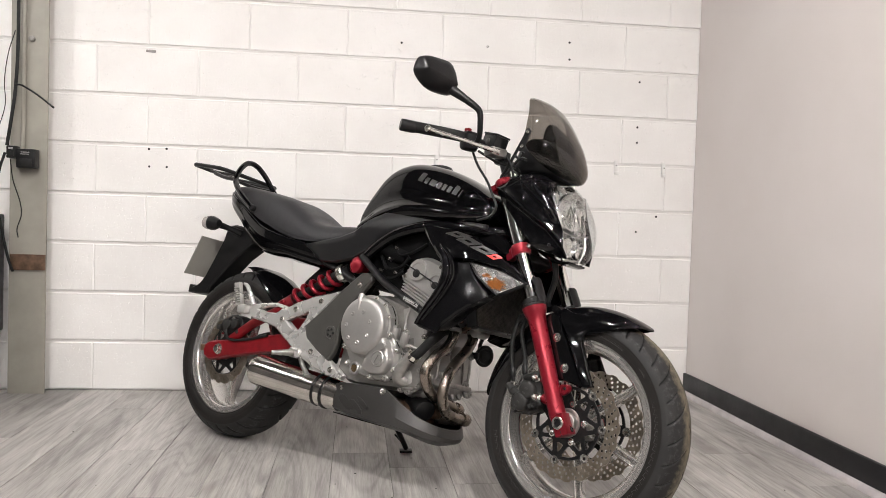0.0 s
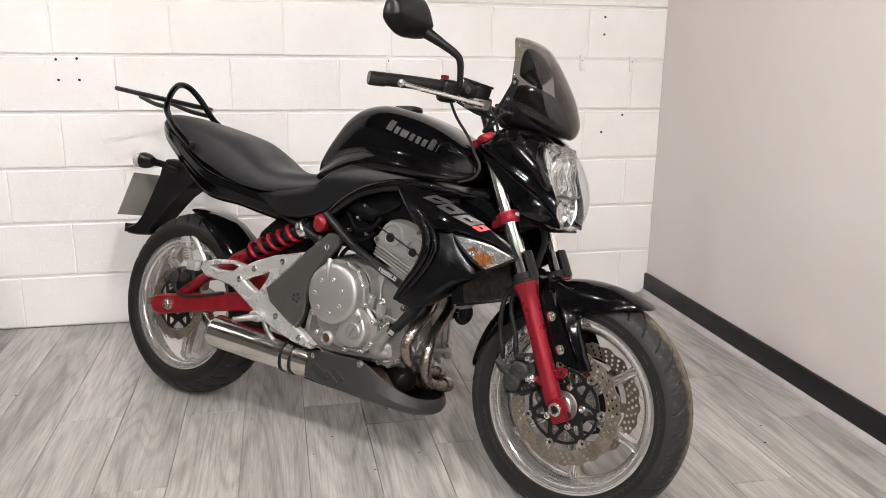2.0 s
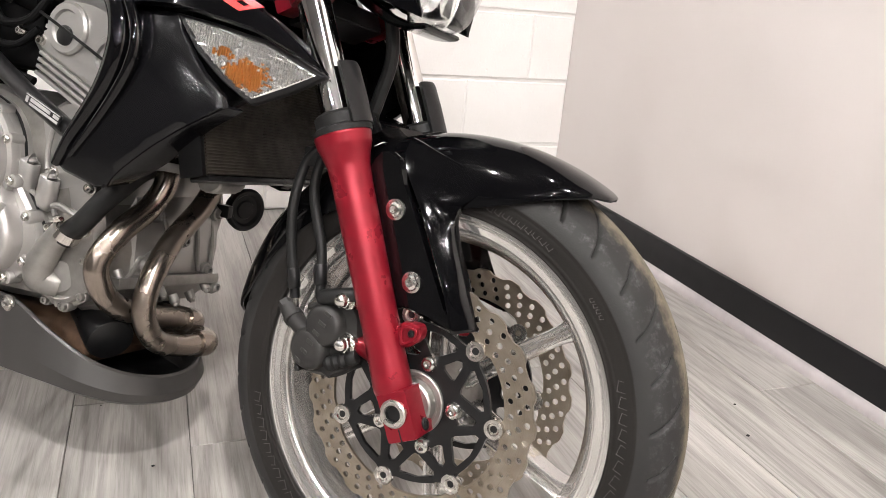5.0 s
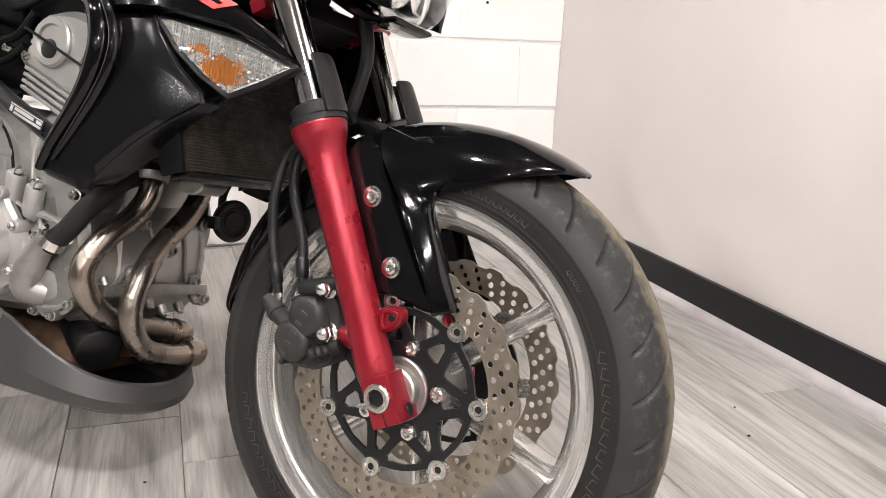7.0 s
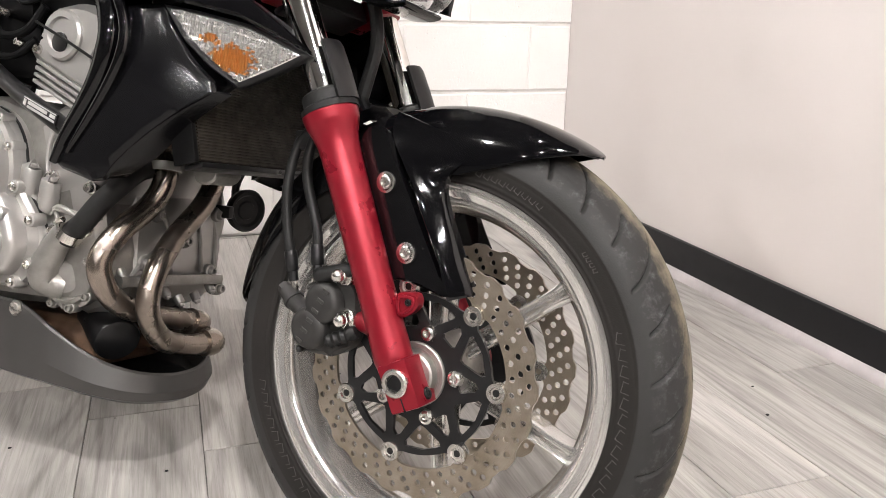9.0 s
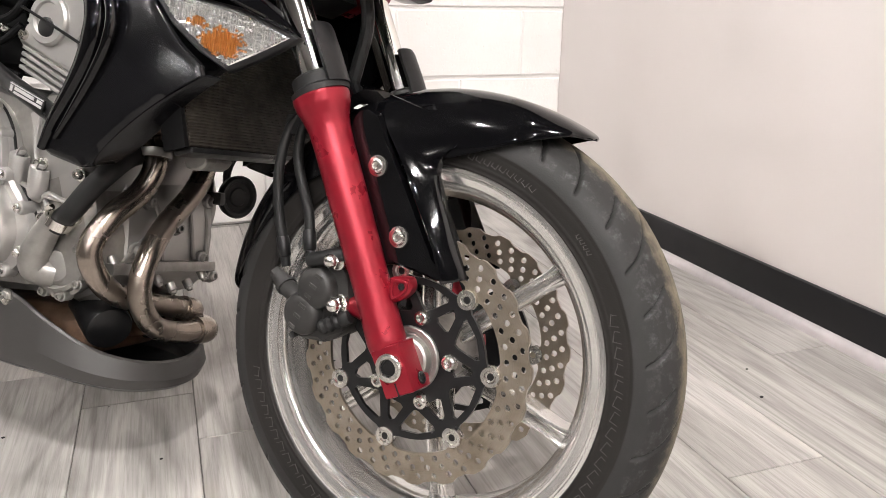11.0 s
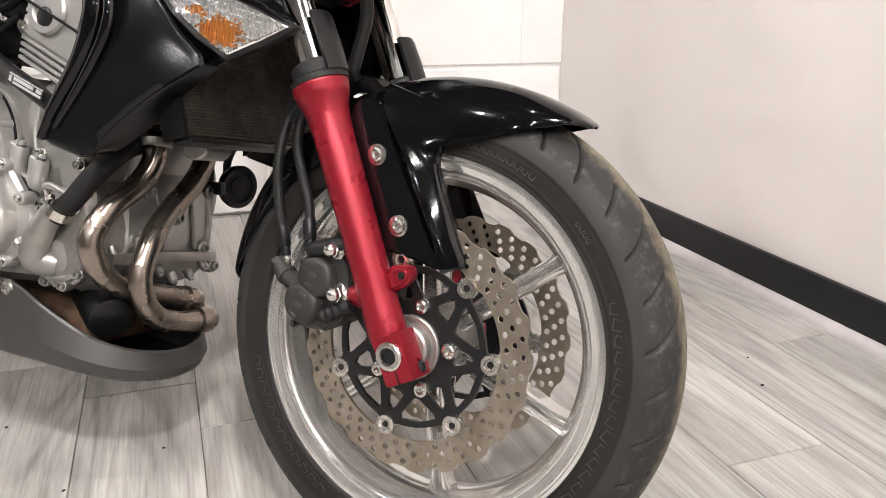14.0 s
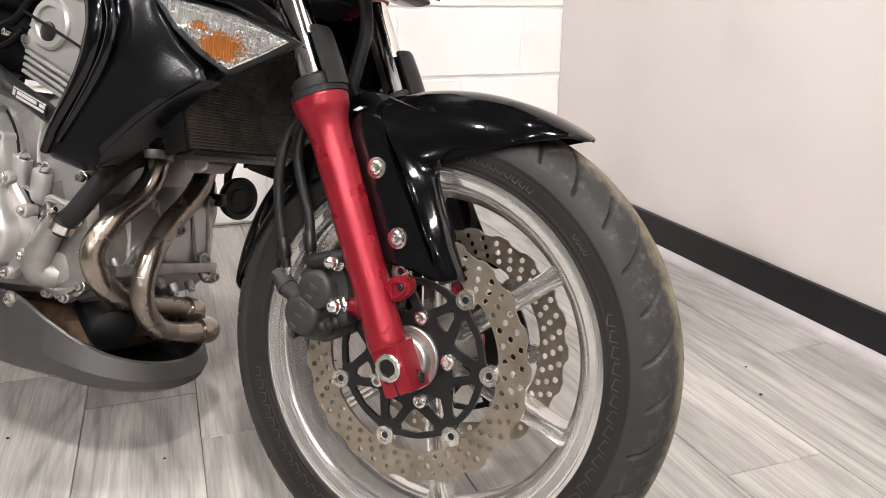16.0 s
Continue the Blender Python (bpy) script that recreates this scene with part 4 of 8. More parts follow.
# -- front fork --
def fork_leg(s):
    c = s * FORK_C
    LP = lambda z: V(1.2716 + (0.590 - z) * 0.422, c, z)
    leg = part("fork_leg", tube(bmesh.new(), [LP(z) for z in (0.594, 0.588, 0.578, 0.566, 0.554, 0.535, 0.48, 0.41, 0.36, 0.335, 0.318, 0.305)], [0.0330, 0.0340, 0.0322, 0.0278, 0.0250, 0.0240, 0.0235, 0.0226, 0.0222, 0.0230, 0.0232, 0.0205], 36, 6), M_RED, bike, "red metallic lower fork leg", steer=True)
    # squared foot round the axle, split below it
    m = Matrix.Translation(V(1.4085, c, 0.2905)) @ Matrix.Rotation(-radians(26.5), 4, "Y")
    bm = bmesh.new()
    box(bm, (-0.0195, -0.0225, -0.0275), (0.0195, 0.0225, 0.030), m, 0.004)
    part("axle_clamp", bm, M_RED, leg, steer=True)
    bm = bmesh.new()
    box(bm, (-0.0012, -0.0229, -0.0272), (0.0004, 0.0229, -0.012), m)
    part("clamp_slit", bm, M_DARKMETAL, leg, steer=True)
    bm = bmesh.new()
    lathe(bm, [(0.0095, 0.0), (0.0165, 0.0), (0.0165, 0.004), (0.0145, 0.006), (0.0105, 0.006), (0.0095, 0.004), (0.0092, -0.012)], axis_matrix(V(1.4052, s * (FORK_C + 0.0225), 0.2960), (0, -s, 0)), 32, closed=True)
    part("axle_nut", bm, M_STEEL, leg, "bright axle end with dark hexagon socket", steer=True)
    bm = bmesh.new()
    lathe(bm, [(0, -0.004), (0.0112, -0.004), (0.0112, 0.0040), (0.0095, 0.0040), (0.0095, 0.0012), (0, 0.0012)], axis_matrix(V(1.4052, s * (FORK_C + 0.0225), 0.2960), (0, -s, 0)), 6)
    part("axle_socket", bm, M_DARKMETAL, leg, steer=True)
    bm = bmesh.new()
    bolt(bm, m @ Vector((0.0195, 0.003, -0.016)), m.to_3x3() @ Vector((1, 0, 0)), 0.0075, 0.0022)
    part("pinch_bolt", bm, M_DARKMETAL, leg, steer=True)
    # stanchion, seal and guard
    part("fork_tube", tube(bmesh.new(), [FK(0.60, c), FK(0.930, c)], 0.0205, 28, 1, smooth=False), M_CHROME, bike, "bright chromed fork tube", steer=True)
    seal = part("dust_seal", tube(bmesh.new(), [FK(0.590, c), FK(0.596, c), FK(0.599, c), FK(0.610, c), FK(0.614, c)], [0.0345, 0.0350, 0.0300, 0.0300, 0.0235], 28, 2), M_RUBBER, bike, steer=True)
    bm = bmesh.new()
    rings = []
    for z, k in ((0.596, 1.0), (0.63, 1.0), (0.656, 0.97), (0.661, 0.93)):
        ctr = FK(z, c)
        ring = []
        for rad in (0.0370 * k, 0.0290 * k):
            seq = [math.radians(-50 + 86 * i / 10) for i in range(11)]
            if rad < 0.0295 * k:
                seq = seq[::-1]
            for a in seq:
                off = Vector((math.cos(a) * math.cos(RAKE) * rad, -math.sin(a) * rad, math.cos(a) * math.sin(RAKE) * rad))
                ring.append(ctr + off)
        rings.append(ring)
    skin(bm, rings)
    part("fork_guard", bm, M_MATTE, bike, "dark grey plastic guard before the fork tube", steer=True)


for s in (1, -1):
    fork_leg(s)

# caliper lugs and calipers
def caliper(s):
    c = s * (FORK_C - 0.012)
    spots = ((1.3118, 0.4023), (1.3196, 0.3502))
    bm = bmesh.new()
    for x, z in spots:
        tube(bm, [V(1.272 + (0.590 - z) * 0.422, c, z - 0.004), V(x + 0.014, c, z), V(x, c, z)], [0.019, 0.0135, 0.0125], 16, 4)
    slab(bm, [(1.316, 0.410), (1.345, 0.424), (1.372, 0.340), (1.330, 0.338), (1.334, 0.372), (1.328, 0.392)], c + s * 0.002, s * 0.014, edge=0.003)
    part("caliper_lug", bm, M_RED, bike, steer=True)
    for x, z in spots:
        m = axis_matrix(V(x, s * (FORK_C + 0.001), z), (-0.25, -s, 0))
        bm = bmesh.new()
        lathe(bm, [(0, -0.004), (0.0130, -0.004), (0.0130, 0.0012), (0.0118, 0.0022), (0, 0.0022)], m, 24)
        lathe(bm, [(0, 0.002), (0.0106, 0.002), (0.0106, 0.0085), (0.0096, 0.0095), (0, 0.0095)], m, 6)
        lathe(bm, [(0, 0.009), (0.0088, 0.009), (0.0086, 0.013), (0.0066, 0.0170), (0.0034, 0.0192), (0, 0.0198)], m, 20)
        part("caliper_bolt", bm, M_STEEL, bike, "steel dome nut", steer=True)
    body = [(1.2494, 0.3165), (1.2531, 0.3382), (1.2671, 0.365), (1.2719, 0.3837), (1.2871, 0.3950), (1.3196, 0.3930), (1.3341, 0.367), (1.3273, 0.322), (1.3043, 0.3022), (1.2843, 0.2992), (1.2600, 0.3000)]
    cal = part("brake_caliper", slab(bmesh.new(), body, s * 0.100 if s > 0 else -0.052, 0.048, smooth_n=4, edge=0.006), M_CALIPER, bike, "dark grey twin-piston caliper", steer=True)
    if s > 0:
        # two round piston housings cast into one raised face
        for x, z in ((1.2880, 0.3655), (1.2700, 0.3315)):
            bm = bmesh.new()
            lathe(bm, [(0, -0.004), (0.0265, -0.004), (0.0262, 0.008), (0.0240, 0.0130), (0.0205, 0.0155), (0.0150, 0.0165), (0, 0.0168)], axis_matrix(V(x, 0.098, z), (-0.05, -1, 0)), 36)
            part("piston_boss", bm, M_CALIPER, cal, smooth=50, steer=True)
        bm = bmesh.new()
        slab(bm, [(1.262, 0.352), (1.270, 0.366), (1.298, 0.350), (1.290, 0.334)], 0.1125, 0.014, edge=0.003)
        part("piston_bridge", bm, M_CALIPER, cal, steer=True)
        # rubber slide boots
        for a, b in (((1.2985, 0.108, 0.3195), (1.3340, 0.100, 0.3385)),):
            A, B = V(*a), V(*b)
            n = 9
            bm = bmesh.new()
            tube(bm, [A.lerp(B, i / n) for i in range(n + 1)], [0.0072, 0.0090] + [0.0098 if i % 2 else 0.0078 for i in range(n - 3)] + [0.0095, 0.0085], 16, 2)
            part("slide_boot", bm, M_RUBBER, cal, steer=True)
        bm = bmesh.new()
        tube(bm, [V(1.2750, 0.104, 0.3962), V(1.2800, 0.105, 0.3978), V(1.3050, 0.104, 0.4052), V(1.3230, 0.101, 0.4110)], [0.0060, 0.0095, 0.0100, 0.0088], 16, 4)
        part("slide_boot", bm, M_RUBBER, cal, steer=True)
        for i in range(6):
            f = i / 5
            bm = bmesh.new()
            box(bm, (-0.0050, -0.0006, -0.0022), (0.0050, 0.0006, 0.0022), Matrix.Translation(V(1.2620 + 0.0340 * f, 0.1150, 0.3170 + 0.0650 * f)) @ Matrix.Rotation(radians(25), 4, "Y"), 0.0004, 1)
            part("raised_mark", bm, M_PAN, cal, "raised unreadable mark", steer=True)
        bm = bmesh.new()
        lathe(bm, [(0, -0.006), (0.0048, -0.006), (0.0048, 0.004), (0.003, 0.006), (0, 0.006)], axis_matrix(V(1.2560, 0.100, 0.3030), (-0.3, -1, -0.3)), 12)
        part("bleed_nipple", bm, M_DARKMETAL, cal, steer=True)
        bm = bmesh.new()
        tube(bm, [V(1.214, 0.080, 0.366), V(1.230, 0.086, 0.356), V(1.262, 0.096, 0.345)], 0.0115, 14, 4)
        tube(bm, [V(1.205, 0.078, 0.370), V(1.212, 0.080, 0.366)], 0.0090, 6, 1, smooth=False)
        tube(bm, [V(1.226, 0.085, 0.3585), V(1.231, 0.0865, 0.3555)], 0.0132, 14, 1, smooth=False)
        part("banjo_fitting", bm, M_CALIPER, cal, steer=True)


caliper(1)
caliper(-1)

# red lug behind the leg that holds the mudguard, and its bolt
bm = bmesh.new()
slab(bm, [(1.360, 0.3950), (1.3813, 0.3880), (1.3877, 0.3942), (1.406, 0.3960), (1.4120, 0.391), (1.4112, 0.379), (1.3983, 0.3675), (1.3862, 0.3650), (1.366, 0.3580)], 0.104, 0.016, smooth_n=3, edge=0.003)
slab(bm, [(1.3885, 0.3905), (1.4045, 0.3926), (1.4090, 0.3890), (1.4084, 0.3805), (1.3980, 0.3715), (1.3895, 0.3705)], 0.1065, 0.004, holes=[[(1.3920, 0.3878), (1.4035, 0.3893), (1.4060, 0.3870), (1.4055, 0.3820), (1.3975, 0.3747), (1.3920, 0.3740)]], smooth_n=3, edge=0.0008)
part("mudguard_lug", bm, M_RED, bike, steer=True)
bm = bmesh.new()
bolt(bm, V(1.4015, 0.1045, 0.3850), (0, -1, 0), 0.0042, 0.002)
part("lug_rivet", bm, M_DARKMETAL, bike, steer=True)

# brake hoses
for i, pts in enumerate((
        [V(1.238, 0.066, 0.64), V(1.246, 0.066, 0.605), V(1.226, 0.068, 0.574), V(1.206, 0.070, 0.550), V(1.200, 0.078, 0.50), V(1.205, 0.080, 0.45), V(1.216, 0.080, 0.405)],
        [V(1.250, 0.066, 0.64), V(1.256, 0.066, 0.600), V(1.242, 0.068, 0.574), V(1.226, 0.070, 0.552), V(1.226, 0.074, 0.51), V(1.248, 0.076, 0.45), V(1.255, 0.080, 0.418)])):
    h = part("brake_hose", tube(bmesh.new(), pts, 0.0066, 12, 8), M_RUBBER, bike, steer=True)
    e = pts[-1]
    d = (pts[-1] - pts[-2]).normalized()
    part("hose_ferrule", tube(bmesh.new(), [e - d * 0.012, e - d * 0.008, e + d * 0.012, e + d * 0.014, e + d * 0.026], [0.0072, 0.0082, 0.0082, 0.0064, 0.0060], 12, 2), M_DARKMETAL, h, steer=True)
    part("hose_end", tube(bmesh.new(), [e + d * 0.024, e + d * 0.036, V(1.222 if i == 0 else 1.248, 0.082, 0.360 if i == 0 else 0.375)], 0.0045, 10, 5), M_STEEL if i == 0 else M_CALIPER, h, steer=True)
bm = bmesh.new()
box(bm, (-0.012, -0.008, -0.012), (0.012, 0.008, 0.012), Matrix.Translation(V(1.214, 0.066, 0.556)), 0.003)
part("hose_clip", bm, M_RUBBER, bike, steer=True)

# -- front mudguard --
def mudguard():
    bm = bmesh.new()
    rings = []
    rows = [(175, 0.306, 0.030, 0.03), (172, 0.308, 0.046, 0.10), (166, 0.309, 0.056, 0.22), (155, 0.310, 0.062, 0.32), (138, 0.311, 0.067, 0.42), (118, 0.313, 0.070, 0.54), (100, 0.315, 0.071, 0.64), (88, 0.316, 0.071, 0.66), (80, 0.317, 0.070, 0.58), (73, 0.318, 0.067, 0.45), (67.5, 0.319, 0.062, 0.30), (63, 0.320, 0.051, 0.17), (60, 0.3205, 0.040, 0.07), (58.2, 0.320, 0.026, 0.03), (57.6, 0.3185, 0.010, 0.01)]
    dense = catmull([(a, r * 1000, w * 1000) for a, r, w, d in rows], 4)
    drop = catmull([(d, 0, 0) for *_, d in rows], 4)
    for p, dd in zip(dense, drop):
        a, r, w = radians(p.x), p.y / 1000, p.z / 1000
        ring = []
        for side in (0, 1):
            seq = [(-1 + 2 * i / 16) for i in range(17)]
            if side:
                seq = seq[::-1]
            for u in seq:
                y = w * math.sin(u * 1.35) / math.sin(1.35)
                sag = dd.x * 0.125 * (abs(u) ** 2.6)
                rr = r - sag - (0.003 if side else 0)
                ring.append(Vector((1.405 + rr * math.cos(a), y, 0.300 + rr * math.sin(a))))
        rings.append(ring)
    skin(bm, rings)
    g = part("front_mudguard", bm, M_GLOSS, bike, "glossy black front mudguard", smooth=50, steer=True)
    for s in (1, -1):
        cf = (lambda x, z: 0.086) if s > 0 else (lambda x, z: -0.074)
        bm = bmesh.new()
        slab(bm, [(1.300, 0.545), (1.312, 0.490), (1.333, 0.440), (1.362, 0.4075), (1.3766, 0.4055), (1.410, 0.4000), (1.4450, 0.3940), (1.430, 0.4195), (1.407, 0.4615), (1.384, 0.504), (1.358, 0.5468), (1.345, 0.575), (1.318, 0.580)], cf, 0.006, cuts=3, edge=0.004, smooth_n=2)
        f = part("mudguard_stay", bm, M_GLOSS, bike, "glossy black side stay of the mudguard", steer=True)
        if s > 0:
            bm = bmesh.new()
            rows = [(1.4440, 0.3925, 1.4672, 0.4000, 0.091, 0.074), (1.4410, 0.4000, 1.4650, 0.4075, 0.093, 0.075), (1.4269, 0.4394, 1.4532, 0.4330, 0.094, 0.076), (1.4053, 0.4813, 1.4405, 0.4620, 0.0945, 0.077), (1.3878, 0.5150, 1.4275, 0.4903, 0.093, 0.077), (1.3690, 0.5415, 1.4190, 0.5140, 0.089, 0.076), (1.3510, 0.5643, 1.4225, 0.5320, 0.081, 0.075), (1.3420, 0.583, 1.4380, 0.5480, 0.072, 0.069), (1.3400, 0.600, 1.4600, 0.5640, 0.058, 0.060)]
            lo = catmull([(a, b, e) for a, b, c, d, e, f_ in rows], 5)
            hi = catmull([(c, d, f_) for a, b, c, d, e, f_ in rows], 5)
            rings = []
            for p, q in zip(lo, hi):
                ring = []
                for k in range(11):
                    u = k / 10
                    bulge = 0.0022 * (1 - abs(2 * u - 1) ** 4)
                    ring.append(V(p.x + (q.x - p.x) * u, p.z + (q.z - p.z) * u + bulge, p.y + (q.y - p.y) * u))
                ring += [V(q.x, q.z - 0.012, q.y), V(p.x, p.z - 0.010, p.y)]
                rings.append(ring)
            skin(bm, rings)
            part("stay_band", bm, M_GLOSS, f, "glossy black band sweeping up into the mudguard", smooth=50, steer=True)
            for x, z in ((1.3475, 0.5165), (1.3825, 0.4380)):
                bm = bmesh.new()
                lathe(bm, [(0, -0.002), (0.0125, -0.002), (0.0125, 0.0012), (0.0100, 0.0016), (0.0085, 0.0045), (0.0060, 0.0058), (0.0042, 0.0056), (0.0038, 0.0025), (0, 0.0025)], axis_matrix(V(x, cf(x, z), z), (-0.05, -1, 0)), 24)
                part("stay_bolt", bm, M_STEEL, f, "bright socket bolt with washer", steer=True)


mudguard()

# -- arch across the legs over the mudguard --
bm = bmesh.new()
skin(bm, [[V(x, c, z) for x, z in ((1.230, 0.598 + h), (1.292, 0.590 + h), (1.296, 0.608 + h), (1.234, 0.624 + h))] for c, h in ((0.072, -0.012), (0.045, -0.002), (0.0, 0.0), (-0.045, -0.002), (-0.072, -0.012))])
part("fork_brace", bm, M_GLOSS, bike, "black arch across the fork legs", smooth=30, steer=True)

# -- yokes, steering --
for z, th_, name in ((0.749, 0.030, "lower_yoke"), (0.947, 0.020, "upper_yoke")):
    bm = bmesh.new()
    for s in (1, -1):
        ctr = FK(z, s * FORK_C)
        ax = Vector((-math.sin(RAKE), 0, math.cos(RAKE)))
        lathe(bm, [(0.0207, -th_ / 2), (0.0255, -th_ / 2), (0.0275, -th_ / 2 + 0.003), (0.0275, th_ / 2 - 0.003), (0.0255, th_ / 2), (0.0207, th_ / 2)], axis_matrix(ctr, ax), 28, closed=True)
        box(bm, (-0.018, -0.016, -th_ / 2), (0.018, 0.016, th_ / 2), Matrix.Translation(FK(z, s * (FORK_C - 0.006), -0.030)) @ Matrix.Rotation(-RAKE, 4, "Y"), 0.004)
    box(bm, (-0.020, -0.085, -th_ / 2 + 0.005), (0.020, 0.085, th_ / 2 - 0.002), Matrix.Translation(FK(z, 0, -0.036)) @ Matrix.Rotation(-RAKE, 4, "Y"), 0.006)
    y = part(name, bm, M_RED, bike, "red clamp across the fork tubes", steer=True)
    if th_ > 0.025:
        bm = bmesh.new()
        box(bm, (-0.023, -0.074, -th_ / 2 - 0.004), (0.024, 0.074, -th_ / 2 + 0.004), Matrix.Translation(FK(z, 0, -0.034)) @ Matrix.Rotation(-RAKE, 4, "Y"), 0.003)
        box(bm, (0.0205, -0.070, -th_ / 2 - 0.002), (0.026, 0.070, th_ / 2 - 0.006), Matrix.Translation(FK(z, 0, -0.034)) @ Matrix.Rotation(-RAKE, 4, "Y"), 0.002)
        part("yoke_cover", bm, M_MATTE, y, "black cover under the lower clamp", steer=True)
    for s in (1, -1):
        bm = bmesh.new()
        bolt(bm, FK(z, s * (FORK_C + 0.006), 0.030), (0.9, -0.45 * s, 0.35), 0.007, 0.005)
        part("yoke_bolt", bm, M_STEEL, y, steer=True)
bm = bmesh.new()
tube(bm, [V(1.075, 0, 0.96), V(1.165, 0, 0.755)], 0.036, 20, 1, smooth=False)
part("steering_head", bm, M_DARKMETAL, bike)

# -- handlebar, levers, mirrors --
BAR = [V(1.045, 0.0, 1.035), V(1.045, 0.05, 1.036), V(1.040, 0.11, 1.052), V(1.020, 0.17, 1.066), V(0.975, 0.25, 1.065), V(0.915, 0.36, 1.058)]
bm = bmesh.new()
tube(bm, [Vector((p.x, -p.y, p.z)) for p in BAR[:0:-1]] + BAR, 0.0112, 14, 6)
part("handlebar", bm, M_DARKMETAL, bike, steer=3)
for s in (1, -1):
    P = lambda x, c, z: V(x, s * c, z)
    g = part("grip", tube(bmesh.new(), [P(1.003, 0.200, 1.066), P(0.998, 0.210, 1.066), P(0.975, 0.25, 1.065), P(0.930, 0.333, 1.060), P(0.926, 0.340, 1.059)], [0.014, 0.0165, 0.0165, 0.0165, 0.015], 18, 4), M_RUBBER, bike, "ribbed black rubber grip", steer=3)
    bm = bmesh.new()
    tube(bm, [P(0.928, 0.333, 1.060), P(0.925, 0.338, 1.059), P(0.908, 0.369, 1.057), P(0.905, 0.374, 1.057)], [0.0145, 0.018, 0.018, 0.015], 18, 3)
    part("bar_end", bm, M_DARKMETAL, g, steer=3)
    sw = part("switch_box", hull(bmesh.new(), [(-0.022, -0.022, 0.022, 0.020), (-0.016, -0.028, 0.026, 0.026), (0.0, -0.032, 0.028, 0.028), (0.018, -0.028, 0.024, 0.024), (0.024, -0.02, 0.018, 0.018)], [(0, 0), (0.8, 0.05), (1, 0.5), (0.8, 0.95), (0, 1)]), M_MATTE, bike, steer=False)
    bmx = bmesh.new(); bmx.from_mesh(sw.data)
    bmesh.ops.transform(bmx, matrix=STEER_BAR @ Matrix.Translation(P(1.012, 0.182, 1.060)) @ Matrix.Rotation(radians(-28 * s), 4, "Z"), verts=bmx.verts)
    bmx.to_mesh(sw.data); bmx.free()
    if s > 0:
        bm = bmesh.new()
        box(bm, (-0.009, -0.007, -0.004), (0.009, 0.007, 0.006), Matrix.Translation(P(1.002, 0.186, 1.092)), 0.003)
        part("kill_switch", bm, M_REDPLAIN, sw, "red switch", steer=3)
    # lever, its pivot and the reservoir
    bm = bmesh.new()
    tube(bm, [P(1.100, 0.150, 1.030), P(1.085, 0.185, 1.032), P(1.052, 0.24, 1.038), P(1.012, 0.30, 1.044), P(0.985, 0.335, 1.050)], [0.0095, 0.0075, 0.0062, 0.0058, 0.0055], 12, 6)
    bmesh.ops.create_icosphere(bm, subdivisions=2, radius=0.0105, matrix=Matrix.Translation(P(0.982, 0.339, 1.050)))
    part("lever", bm, M_STEEL, bike, "silver lever", steer=3)
    bm = bmesh.new()
    box(bm, (-0.022, -0.028, -0.012), (0.022, 0.028, 0.014), Matrix.Translation(P(1.083, 0.142, 1.030)) @ Matrix.Rotation(radians(-20 * s), 4, "Z"), 0.006)
    part("lever_bracket", bm, M_CAST if s > 0 else M_DARKMETAL, bike, steer=3)
    if s > 0:
        m = Matrix.Translation(P(1.064, 0.128, 1.066)) @ Matrix.Rotation(radians(15), 4, "Y") @ Matrix.Rotation(radians(-18), 4, "Z")
        bm = bmesh.new()
        box(bm, (-0.036, -0.023, -0.026), (0.036, 0.023, 0.020), m, 0.005)
        rs = part("fluid_reservoir", bm, M_DARKMETAL, bike, "black brake fluid reservoir with sight glass", steer=3)
        bm = bmesh.new()
        box(bm, (-0.0375, -0.0245, 0.0195), (0.0375, 0.0245, 0.0255), m, 0.002)
        part("reservoir_cap", bm, M_MATTE, rs, steer=3)
        bm = bmesh.new()
        lathe(bm, disc_profile(0.010, 0.004, 0.0015), m @ axis_matrix((-0.002, -0.0225, -0.002), (0, -1, 0)), 20)
        part("sight_glass", bm, M_FRAMEGREY, rs, steer=3)
    # mirror
    bm = bmesh.new()
    tube(bm, [P(1.036, 0.190, 1.045), P(1.056, 0.196, 1.062), P(1.066, 0.212, 1.100), P(1.066, 0.220, 1.128), P(1.058, 0.230, 1.143), P(1.030, 0.254, 1.164), P(0.990, 0.282, 1.190)], [0.0085, 0.008, 0.0085, 0.009, 0.0095, 0.0115, 0.016], 14, 6)
    mi = part("mirror", bm, M_MATTE, bike, "matte black mirror on a bent stalk", steer=3)
    # shell with a ridge along its back
    out = [(0.423, 1.195), (0.421, 1.217), (0.411, 1.238), (0.382, 1.252), (0.342, 1.261), (0.304, 1.267), (0.280, 1.262), (0.268, 1.245), (0.262, 1.222), (0.259, 1.198), (0.264, 1.177), (0.286, 1.169), (0.316, 1.164), (0.350, 1.161), (0.382, 1.166), (0.410, 1.180)]
    loop = catmull([(c, z, 0) for c, z in out], 3, True)
    rings = []
    for fz, fc, d in ((0.94, 0.97, -0.012), (1.0, 1.0, -0.008), (1.0, 1.0, 0.001), (0.93, 0.97, 0.010), (0.66, 0.91, 0.021), (0.30, 0.84, 0.029), (0.10, 0.80, 0.0315), (0.01, 0.78, 0.032)):
        rings.append([P(0.98 + d, 0.33 + (p.x - 0.33) * fc, 1.205 + (p.y - 1.205) * fz) for p in loop])
    bm = bmesh.new()
    skin(bm, rings)
    part("mirror_shell", bm, M_MATTE, mi, steer=3)
    bm = bmesh.new()
